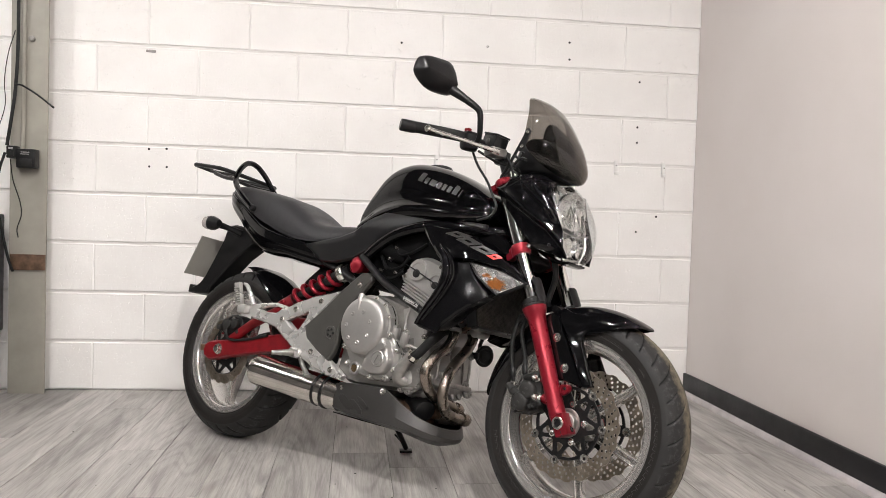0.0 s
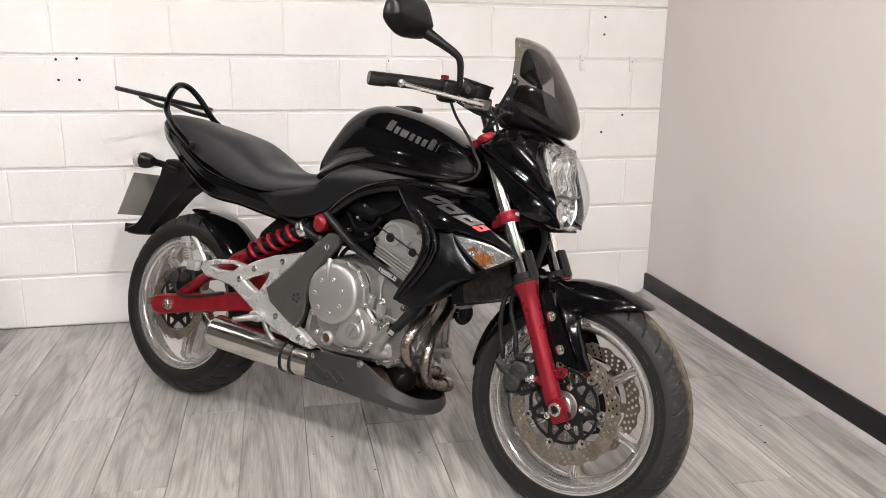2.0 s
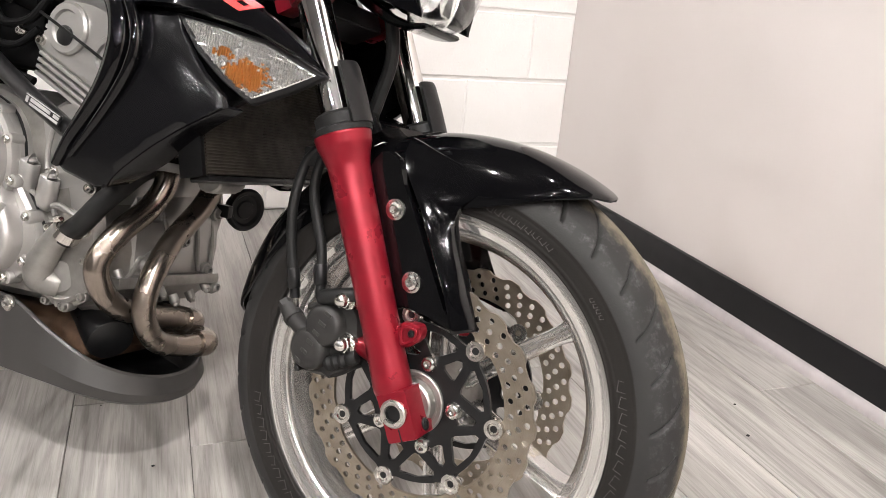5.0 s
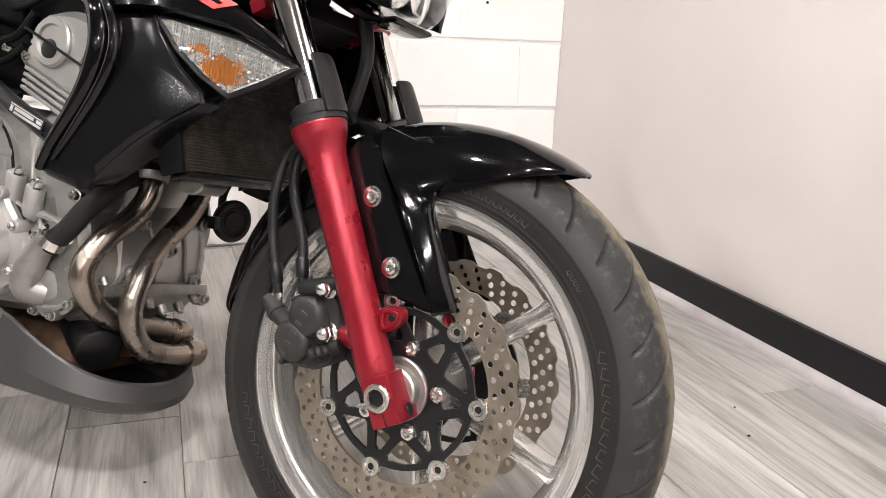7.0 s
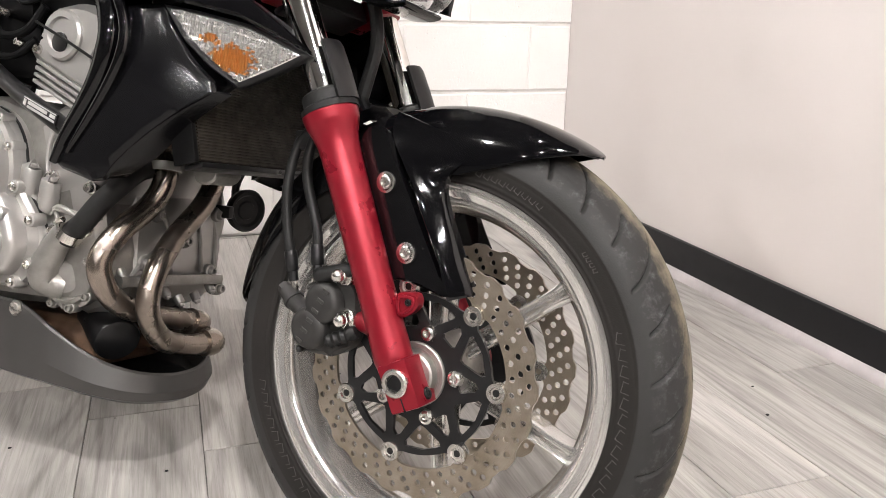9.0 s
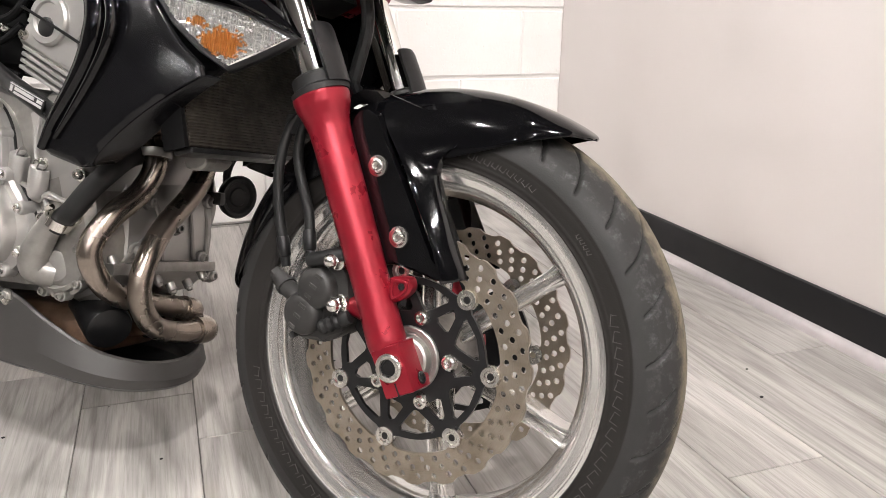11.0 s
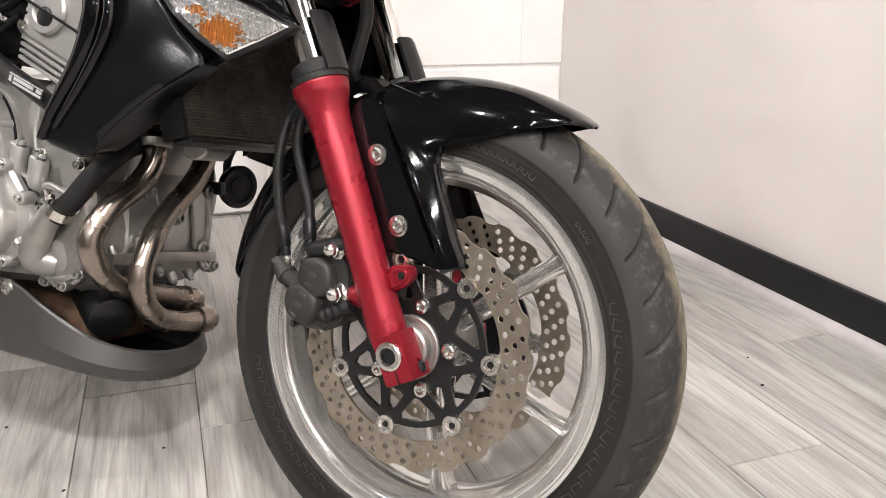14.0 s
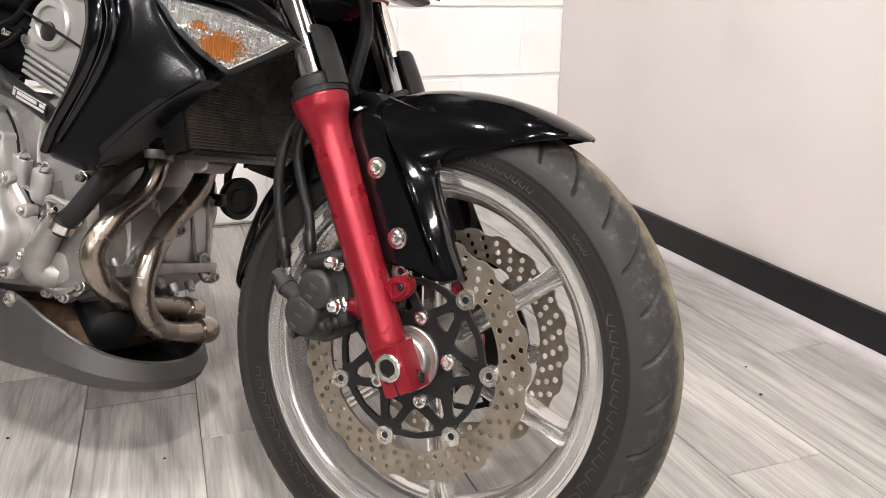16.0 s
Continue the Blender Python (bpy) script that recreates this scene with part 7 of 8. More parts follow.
MA, MB = V(0.245, 0.150, 0.272), V(0.610, 0.088, 0.236)
md = (MB - MA).normalized()
bm = bmesh.new()
tube(bm, [MA, MA + md * 0.004, MA + md * 0.030, MA + md * 0.034, MA + md * 0.30, MB], [0.040, 0.0445, 0.0505, 0.053, 0.0505, 0.047], 36, 3)
muf = part("silencer", bm, M_POLISHED, bike, "polished steel silencer")
bm = bmesh.new()
lathe(bm, [(0.020, 0.0), (0.0225, -0.006), (0.038, -0.003), (0.0425, 0.001), (0.0425, 0.004), (0.020, 0.004)], axis_matrix(MA, md), 32, closed=True)
part("silencer_end", bm, M_DARKMETAL, muf)
for f in (0.285, 0.318):
    bm = bmesh.new()
    lathe(bm, [(0.0485, -0.004), (0.0535, -0.004), (0.0535, 0.004), (0.0485, 0.004)], axis_matrix(MA + md * f, md), 36, closed=True)
    part("silencer_band", bm, M_DARKMETAL, muf)
for k in range(3):
    bm = bmesh.new()
    q = radians(150 + 55 * k)
    bolt(bm, MA + md * 0.016 + Vector((0, -math.cos(q) * 0.0475, math.sin(q) * 0.0475)) * 1.0, Vector((0, -math.cos(q), math.sin(q))), 0.005, 0.004)
    part("silencer_rivet", bm, M_STEEL, muf)

# -- belly pan: one lipped shell round the front --
def belly_pan():
    half = [(0.575, 0.112, 0.262, 0.208), (0.62, 0.122, 0.281, 0.196), (0.70, 0.132, 0.289, 0.190), (0.80, 0.137, 0.293, 0.186), (0.835, 0.135, 0.286, 0.184), (0.885, 0.127, 0.258, 0.180), (0.935, 0.110, 0.231, 0.172), (0.975, 0.080, 0.214, 0.164), (0.998, 0.040, 0.206, 0.160), (1.004, 0.0, 0.204, 0.158)]
    path = half + [(x, -c, t, b) for x, c, t, b in half[-2::-1]]
    P = catmull([(x, c, 0) for x, c, t, b in path], 5)
    H = catmull([(t, b, 0) for x, c, t, b in path], 5)
    bm = bmesh.new()
    rings = []
    for i, (p, h) in enumerate(zip(P, H)):
        d = P[min(i + 1, len(P) - 1)] - P[max(i - 1, 0)]
        n = Vector((-d.y, d.x, 0)).normalized()
        if n.dot(Vector((p.x - 0.75, p.y, 0))) < 0:
            n = -n
        t, b = h.x, h.y
        mid = b + (t - b) * 0.42
        ring = []
        for off, z in ((-0.004, t - 0.001), (0.0, t), (0.003, t - 0.003), (0.010, mid), (0.004, b + 0.006), (-0.006, b), (-0.045, b - 0.010), (-0.045, b - 0.006), (-0.008, b + 0.006), (0.002, mid), (-0.004, t - 0.006)):
            q = p + n * off
            ring.append(V(q.x, q.y, z))
        rings.append(ring)
    skin(bm, rings)
    pan = part("belly_pan", bm, M_PAN, bike, "satin grey plastic belly pan", smooth=22)
    bm = bmesh.new()
    outline = [(x, c) for x, c, t, b in half] + [(x, -c) for x, c, t, b in half[-2::-1]]
    for z0 in (0.176,):
        vs1 = [bm.verts.new(V(x * 0.985 + 0.01, c * 0.72, z0 + 0.02 * max(0, 0.8 - x))) for x, c in outline]
        vs2 = [bm.verts.new(v.co + Vector((0, 0, 0.004))) for v in vs1]
        bm.faces.new(vs1)
        bm.faces.new(vs2[::-1])
        for i in range(len(vs1)):
            j = (i + 1) % len(vs1)
            bm.faces.new((vs1[i], vs1[j], vs2[j], vs2[i]))
    part("pan_floor", bm, M_MATTE, pan)
    for x, z in ((0.640, 0.268), (0.818, 0.282)):
        bm = bmesh.new()
        c = 0.127 if x < 0.7 else 0.1405
        lathe(bm, [(0, -0.004), (0.0115, -0.004), (0.0115, 0.0005), (0.0075, 0.001), (0.0075, 0.004), (0.004, 0.005), (0, 0.003)], axis_matrix(V(x, c, z), (0, -1, 0.1)), 18)
        part("pan_bolt", bm, M_STEEL, pan)
    def flank(x, z):
        return 0.122 + 0.015 * min(1, max(0, (x - 0.62) / 0.18)) + 0.0152 - 0.13 * abs(z - 0.232)

    for poly in ([(0.640, 0.240), (0.656, 0.250), (0.684, 0.238), (0.716, 0.219), (0.700, 0.207), (0.668, 0.214)], [(0.694, 0.232), (0.712, 0.240), (0.752, 0.213), (0.742, 0.200)], [(0.722, 0.246), (0.738, 0.250), (0.776, 0.228), (0.764, 0.218)]):
        bm = bmesh.new()
        slab(bm, poly, flank, 0.004, cuts=1, edge=0.001, smooth_n=2)
        part("pan_vent", bm, M_VENT, pan, "moulded vent slot")


belly_pan()

# -- radiator, horn --
def radiator():
    m = Matrix.Translation((1.105, 0, 0.600)) @ Matrix.Rotation(radians(-14), 4, "Y")
    bm = bmesh.new()
    box(bm, (-0.022, -0.158, -0.090), (0.006, 0.172, 0.095), m, 0.003)
    core = part("radiator", bm, M_FIN, bike, "dusty dark finned radiator")
    for i in range(46):
        z = -0.088 + i * 0.0039
        bm = bmesh.new()
        box(bm, (0.006, -0.157, z), (0.0080, 0.170, z + 0.0015), m)
        part("radiator_fin", bm, M_FIN, core)
    bm = bmesh.new()
    box(bm, (-0.028, 0.173, -0.088), (0.006, 0.193, 0.098), m, 0.006)
    box(bm, (-0.02, -0.156, -0.098), (0.009, 0.172, -0.0905), m, 0.003)
    box(bm, (-0.026, -0.172, 0.0955), (0.012, 0.172, 0.108), m, 0.003)
    part("radiator_tank", bm, M_DARKMETAL, core)
    # black sheet added over the core's end, standing in for shadow
    bm = bmesh.new()
    box(bm, (-0.026, -0.166, -0.092), (0.0075, -0.1585, 0.096), m, 0.002)
    part("radiator_end_shade", bm, M_BAY, core, "added black sheet for the shade at the core's end")
    bm = bmesh.new()
    slab(bm, [(1.062, 0.500), (1.092, 0.508), (1.100, 0.496), (1.086, 0.484), (1.066, 0.486)], 0.085, 0.050, edge=0.003, smooth_n=2)
    part("radiator_bracket", bm, M_CAST, core, "dull cast bracket below the core")


radiator()
bm = bmesh.new()
k = 0.88
lathe(bm, [(r * k, h * k) for r, h in [(0, -0.03), (0.022, -0.03), (0.026, -0.012), (0.038, -0.006), (0.040, 0.004), (0.036, 0.009), (0.030, 0.008), (0.026, 0.002), (0.018, 0.002), (0.016, 0.005), (0.008, 0.006), (0, 0.006)]], axis_matrix(V(0.976, -0.144, 0.4395), (0.9, -0.3, -0.05)), 36)
horn = part("horn", bm, M_RUBBER, bike, "round black horn")
bm = bmesh.new()
tube(bm, [V(0.958, -0.140, 0.446), V(0.960, -0.136, 0.480), V(0.985, -0.130, 0.512), V(1.04, -0.12, 0.525)], 0.0065, 8, 4)
box(bm, (-0.014, -0.006, -0.010), (0.014, 0.006, 0.010), Matrix.Translation(V(0.966, -0.104, 0.436)), 0.003)
part("horn_bracket", bm, M_DARKMETAL, horn)

part("loom_hose", tube(bmesh.new(), [V(1.20, -0.01, 0.80), V(1.236, -0.018, 0.755), V(1.251, -0.02, 0.700), V(1.243, -0.02, 0.650), V(1.225, -0.02, 0.60), V(1.18, -0.015, 0.57)], 0.009, 10, 6), M_RUBBER, bike, steer=True)

# -- radiator shrouds with indicators --
def shroud_c(x, z):
    dx, dz = x - 1.085, z - 0.71
    return 0.203 - 0.20 * (dx + math.hypot(dx, 0.04)) - 0.26 * (dz + math.hypot(dz, 0.04)) + 0.004


def shroud(s):
    def go(poly, cf, thick, material, name, label, cuts=3, edge=0.004, sm=0, parent=bike):
        bm = bmesh.new()
        slab(bm, poly, cf, thick, cuts=cuts, edge=edge, smooth_n=sm)
        if s < 0:
            mirrored(bm)
        return part(name, bm, material, parent, label, smooth=50)

    bow = lambda x, z: shroud_c(x, z) + 0.010 - 3.0 * (z - (0.84 - 0.145 * (x - 0.9) / 0.33 - 0.06)) ** 2
    top = go([(0.886, 0.796), (0.93, 0.800), (1.004, 0.792), (1.09, 0.762), (1.170, 0.716), (1.225, 0.678), (1.262, 0.650), (1.225, 0.664), (1.180, 0.682), (1.120, 0.692), (1.096, 0.694), (1.06, 0.692), (1.018, 0.688), (0.985, 0.704), (0.955, 0.728), (0.92, 0.765)], bow, 0.006, M_GLOSS, "radiator_shroud", "glossy black radiator shroud")
    fold = [(1.162, 0.594), (1.1202, 0.5641), (1.0815, 0.5328), (1.0414, 0.499), (1.0250, 0.4790)]
    low = go([(1.018, 0.688), (1.090, 0.692), (1.098, 0.672), (1.130, 0.632), (1.158, 0.607)] + fold + [(1.0039, 0.4758), (0.9556, 0.4866), (0.9440, 0.494), (0.957, 0.524), (0.982, 0.560), (1.001, 0.595), (1.013, 0.6225), (1.0175, 0.646)], lambda x, z: shroud_c(x, z) - 0.006 + max(0.0, 0.0100 - (z - 0.58) ** 2), 0.006, M_SCOOP, "shroud_scoop", "satin black air scoop of the shroud", parent=top)
    # the scoop's front edge folds back towards the radiator
    inner = [(1.176, 0.594), (1.1349, 0.567), (1.104, 0.5411), (1.0703, 0.5122), (1.0252, 0.484)]
    oc = catmull([(x, z, shroud_c(x, z) - 0.006 + max(0.0, 0.0100 - (z - 0.58) ** 2)) for x, z in fold], 4)
    ic = catmull([(x, z, 0.162) for x, z in inner], 4)
    bm = bmesh.new()
    rings = []
    for p, q in zip(oc, ic):
        rings.append([V(p.x, s * (p.z - 0.0005), p.y), V(p.x + (q.x - p.x) * 0.3, s * (p.z - 0.006), p.y + (q.y - p.y) * 0.3), V(q.x, s * q.z, q.y), V(q.x - 0.004, s * q.z, q.y + 0.002), V(p.x - 0.004, s * (p.z - 0.007), p.y + 0.003)])
    skin(bm, rings)
    part("scoop_lip", bm, M_SCOOP, top, "folded lip of the scoop", smooth=60)
    bm = bmesh.new()
    tube(bm, [V(0.884, s * 0.150, 0.787), V(0.930, s * 0.172, 0.752), V(0.978, s * 0.190, 0.718), V(1.014, s * 0.199, 0.690), V(1.027, s * 0.203, 0.657), V(1.026, s * 0.205, 0.630), V(1.016, s * 0.205, 0.600), V(0.998, s * 0.205, 0.570), V(0.970, s * 0.205, 0.531), V(0.948, s * 0.204, 0.494)], [0.005, 0.010, 0.0135, 0.0150, 0.0150, 0.0145, 0.0135, 0.0115, 0.0085, 0.005], 16, 6)
    part("shroud_edge", bm, M_GLOSS, top, "glossy rounded rear edge of the shroud")
    bm = bmesh.new()
    tube(bm, [V(0.985, s * 0.196, 0.735), V(1.030, s * 0.206, 0.700), V(1.052, s * 0.208, 0.660), V(1.050, s * 0.209, 0.625), V(1.032, s * 0.209, 0.588), V(1.004, s * 0.208, 0.548), V(0.972, s * 0.206, 0.508)], [0.003, 0.0060, 0.0072, 0.0075, 0.0070, 0.0055, 0.003], 12, 6)
    part("shroud_edge", bm, M_GLOSS, top, "glossy ridge beside the shroud's rear edge")
    # inner wall of the scoop back to the radiator
    bm = bmesh.new()
    slab(bm, [(1.00, 0.69), (1.16, 0.68), (1.17, 0.61), (1.06, 0.53), (0.985, 0.49), (0.98, 0.60)], 0.150, 0.010, edge=0.002)
    if s < 0:
        mirrored(bm)
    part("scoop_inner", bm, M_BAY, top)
    go(([(0.99, 0.765), (1.06, 0.752), (1.12, 0.730), (1.180, 0.705), (1.222, 0.680)] if s > 0 else [(0.99, 0.790), (1.06, 0.778), (1.12, 0.758), (1.185, 0.740), (1.225, 0.690)]) + [(1.250, 0.652), (1.18, 0.606), (1.10, 0.60), (1.02, 0.62)], lambda x, z: shroud_c(x, z) - 0.024, 0.005, M_SATIN, "shroud_liner", "dull black inner liner", cuts=1, edge=0.001, parent=top)
    # indicator
    rim_poly = [(1.088, 0.690), (1.130, 0.686), (1.190, 0.676), (1.256, 0.648), (1.222, 0.624), (1.182, 0.602), (1.150, 0.622), (1.118, 0.650)]
    ind = go(rim_poly, lambda x, z: shroud_c(x, z) - 0.004, 0.012, M_MATTE, "indicator", "clear-lensed indicator set in the shroud", parent=bike, edge=0.002)
    core = [(1.098, 0.686), (1.132, 0.682), (1.188, 0.672), (1.246, 0.647), (1.218, 0.629), (1.183, 0.609), (1.154, 0.628), (1.124, 0.654)]
    go(core, lambda x, z: shroud_c(x, z) - 0.003, 0.002, M_REFLECTOR, "indicator_reflector", "bright ribbed reflector", parent=ind, edge=0.001)
    rt = random.Random(3)

    def inside(x, z):
        hit = False
        for (xa, za), (xb, zb) in zip(core, core[1:] + core[:1]):
            if (za > z) != (zb > z) and x < (xb - xa) * (z - za) / (zb - za) + xa:
                hit = not hit
        return hit

    clear, amber = bmesh.new(), bmesh.new()
    for k in range(52):
        for j in range(32):
            x, z = 1.098 + 0.0029 * k, 0.686 - 0.0025 * j - 0.00062 * k
            if all(inside(x + dx, z + dz) for dx in (-0.0014, 0.0014) for dz in (-0.0011, 0.0011)):
                d = min(math.hypot((x - 1.176) / 0.024, (z - 0.634) / 0.016), math.hypot((x - 1.150) / 0.016, (z - 0.655) / 0.010) + 0.35) + rt.uniform(-0.28, 0.28)
                box(amber if d < 0.95 else clear, (-0.00145, -0.0012, -0.00125), (0.00145, 0.0012, 0.00125), Matrix.Translation(V(x, s * (shroud_c(x, z) - 0.0005), z)) @ Matrix.Rotation(radians(12), 4, "Y") @ Matrix.Rotation(radians(9 * math.sin(1.9 * k) + rt.uniform(-5, 5)), 4, "Z") @ Matrix.Rotation(radians(7 * math.sin(2.3 * j) + rt.uniform(-5, 5)), 4, "X"))
    tagged(part("reflector_facet", clear, M_FACET, ind, "fine bright facets", smooth=0), kind="stuff")
    tagged(part("amber_facet", amber, M_AMBER, ind, "fine amber facets", smooth=0), kind="stuff")
    lens = go(core, lambda x, z: shroud_c(x, z) + 0.010 - 2.0 * (z - 0.65) ** 2, 0.0025, M_CLEAR, "indicator_lens", "clear lens", parent=ind, edge=0.003)
    lens.visible_shadow = False
    if s > 0:
        # the model mark as plain slanted blocks, each with a slit
        for poly, material, word in (([(0.9811, 0.7709), (1.0136, 0.7817), (1.0724, 0.7677), (1.0277, 0.7583)], M_DECAL, "grey"), ([(1.0285, 0.7529), (1.0619, 0.7660), (1.1129, 0.7450), (1.0746, 0.7363)], M_DECAL, "grey"), ([(1.0833, 0.7321), (1.1162, 0.7417), (1.1636, 0.7243), (1.1350, 0.7134)], M_DECAL, "grey"), ([(1.1374, 0.7117), (1.1610, 0.7205), (1.1815, 0.7112), (1.1595, 0.7018)], M_DECALRED, "red")):
            (ax, az), (bx, bz), (cx, cz), (dx, dz) = poly
            at = lambda u, v: (ax + (bx - ax) * u + (dx - ax) * v + (cx - bx - dx + ax) * u * v, az + (bz - az) * u + (dz - az) * v + (cz - bz - dz + az) * u * v)
            bm = bmesh.new()
            slab(bm, poly, lambda x, z: bow(x, z) + 0.0012, 0.0016, holes=[[at(0.38, 0.28), at(0.62, 0.28), at(0.62, 0.72), at(0.38, 0.72)]], cuts=2, edge=0.0003)
            part("badge_block", bm, material, top, "plain %s badge block" % word)


shroud(1)
shroud(-1)
# frame side wing between shroud and yoke
for s in (1, -1):
    bm = bmesh.new()
    slab(bm, [(1.03, 0.785), (1.10, 0.795), (1.15, 0.775), (1.17, 0.735), (1.135, 0.728), (1.08, 0.752)], 0.112, 0.02, edge=0.004, smooth_n=2)
    if s < 0:
        mirrored(bm)
    part("head_cover", bm, M_GLOSS, bike)

# -- hangers, pegs, plate --
def hanger(s):
    cf = lambda x, z: 0.154 + 0.028 * min(1, max(0, (0.45 - x) / 0.3))
    bm = bmesh.new()
    slab(bm, [(0.182, 0.462), (0.190, 0.486), (0.240, 0.498), (0.297, 0.505), (0.334, 0.500), (0.358, 0.495), (0.393, 0.515), (0.465, 0.543), (0.578, 0.569), (0.577, 0.561), (0.516, 0.499), (0.457, 0.440), (0.478, 0.402), (0.545, 0.363), (0.617, 0.326), (0.652, 0.304), (0.642, 0.290), (0.586, 0.295), (0.502, 0.317), (0.435, 0.345), (0.388, 0.376), (0.341, 0.406), (0.311, 0.424), (0.256, 0.434), (0.205, 0.441)], cf, 0.024, holes=[[(0.362, 0.450), (0.398, 0.469), (0.458, 0.492), (0.438, 0.456), (0.416, 0.420), (0.392, 0.431)], [(0.226, 0.476), (0.250, 0.486), (0.302, 0.493), (0.334, 0.488), (0.308, 0.471), (0.256, 0.468)]], cuts=1, edge=0.006)
    if s < 0:
        mirrored(bm)
    h = part("peg_hanger", bm, M_HANGER, bike, "silver cast footpeg hanger", smooth=30)
    bm = bmesh.new()
    slab(bm, [(0.588, 0.574), (0.550, 0.535), (0.506, 0.492), (0.448, 0.440), (0.470, 0.400), (0.538, 0.360), (0.582, 0.342), (0.600, 0.372), (0.608, 0.400), (0.606, 0.445), (0.620, 0.496), (0.672, 0.566), (0.708, 0.612), (0.706, 0.628), (0.690, 0.637), (0.662, 0.636), (0.628, 0.608)], 0.158, 0.020, cuts=1, edge=0.006)
    if s < 0:
        mirrored(bm)
    pl = part("frame_cover", bm, M_FRAMEGREY, bike, "graphite frame cover plate", smooth=30)
    if s > 0:
        for x, z in ((0.665, 0.595), (0.505, 0.530), (0.346, 0.452), (0.500, 0.362), (0.600, 0.316), (0.398, 0.492), (0.425, 0.352)):
            bm = bmesh.new()
            c = cf(x, z) if z < 0.59 else 0.158
            lathe(bm, [(0, -0.004), (0.010, -0.004), (0.010, 0.002), (0.0085, 0.004), (0.005, 0.004), (0.0045, 0.001), (0, 0.001)], axis_matrix(V(x, c, z), (0, -1, 0)), 18)
            part("hanger_bolt", bm, M_STEEL, h)
        bm = bmesh.new()
        lathe(bm, [(0, -0.003), (0.023, -0.003), (0.023, 0.001), (0.019, 0.002), (0.018, 0.0005), (0, 0.0005)], axis_matrix(V(0.575, 0.1585, 0.432), (0, -1, 0)), 28)
        cap = part("pivot_cap", bm, M_FRAMEGREY, pl, "round pivot cap with holes")
        for k in range(5):
            bm = bmesh.new()
            q = 2 * math.pi * k / 5
            lathe(bm, disc_profile(0.0045, 0.0016, 0.0005), axis_matrix(V(0.575 + 0.0115 * math.cos(q), 0.1590, 0.432 + 0.0115 * math.sin(q)), (0, -1, 0)), 12)
            part("cap_hole", bm, M_DARKMETAL, cap)
    # pillion peg folded up
    m = Matrix.Translation(V(0.146, s * 0.190, 0.478)) @ Matrix.Rotation(radians(-9), 4, "Y") @ Matrix.Rotation(radians(12 * s), 4, "X")
    bm = bmesh.new()
    box(bm, (-0.014, -0.009, 0.0), (0.014, 0.009, 0.082), m, 0.006)
    tube(bm, [V(0.146, s * 0.190, 0.556), V(0.168, s * 0.188, 0.545), V(0.205, s * 0.180, 0.488)], [0.005, 0.0075, 0.008], 10, 3)
    peg = part("pillion_peg", bm, M_HANGER, bike, "silver pillion footpeg folded up")
    bm = bmesh.new()
    for i in range(7):
        box(bm, (-0.012, -s * 0.0095 - 0.0022, 0.010 + i * 0.0085), (0.012, -s * 0.0095 + 0.0022, 0.0145 + i * 0.0085), m, 0.001, 1)
    part("peg_ridge", bm, M_CAST, peg)
    bm = bmesh.new()
    box(bm, (-0.020, -0.014, -0.018), (0.022, 0.014, 0.014), Matrix.Translation(V(0.160, s * 0.183, 0.470)), 0.006)
    part("peg_mount", bm, M_HANGER, peg)
    # rider peg, pedal
    bm = bmesh.new()
    tube(bm, [V(0.432, s * 0.156, 0.348), V(0.422, s * 0.180, 0.346), V(0.398, s * 0.228, 0.338)], [0.0125, 0.011, 0.0075], 12, 3)
    rp = part("rider_peg", bm, M_CAST, bike, "silver rider footpeg")
    bm = bmesh.new()
    if s > 0:
        tube(bm, [V(0.440, 0.140, 0.345), V(0.456, 0.141, 0.318), V(0.488, 0.142, 0.288), V(0.505, 0.144, 0.282)], [0.009, 0.008, 0.008, 0.009], 12, 5)
        box(bm, (-0.018, -0.016, -0.005), (0.018, 0.012, 0.005), Matrix.Translation(V(0.512, 0.146, 0.282)), 0.003)
        part("brake_pedal", bm, M_CAST, rp, "silver rear brake pedal")
    else:
        tube(bm, [V(0.41, -0.15, 0.35), V(0.52, -0.16, 0.33), V(0.57, -0.18, 0.33)], 0.007, 10, 4)
        part("gear_lever", bm, M_CAST, rp)
    bm = bmesh.new()
    slab(bm, [(0.395, 0.348), (0.410, 0.364), (0.445, 0.364), (0.458, 0.350), (0.444, 0.334), (0.410, 0.334)], 0.166, 0.02, edge=0.005, smooth_n=3)
    if s < 0:
        mirrored(bm)
    part("heel_bracket", bm, M_HANGER, rp)


hanger(1)
hanger(-1)

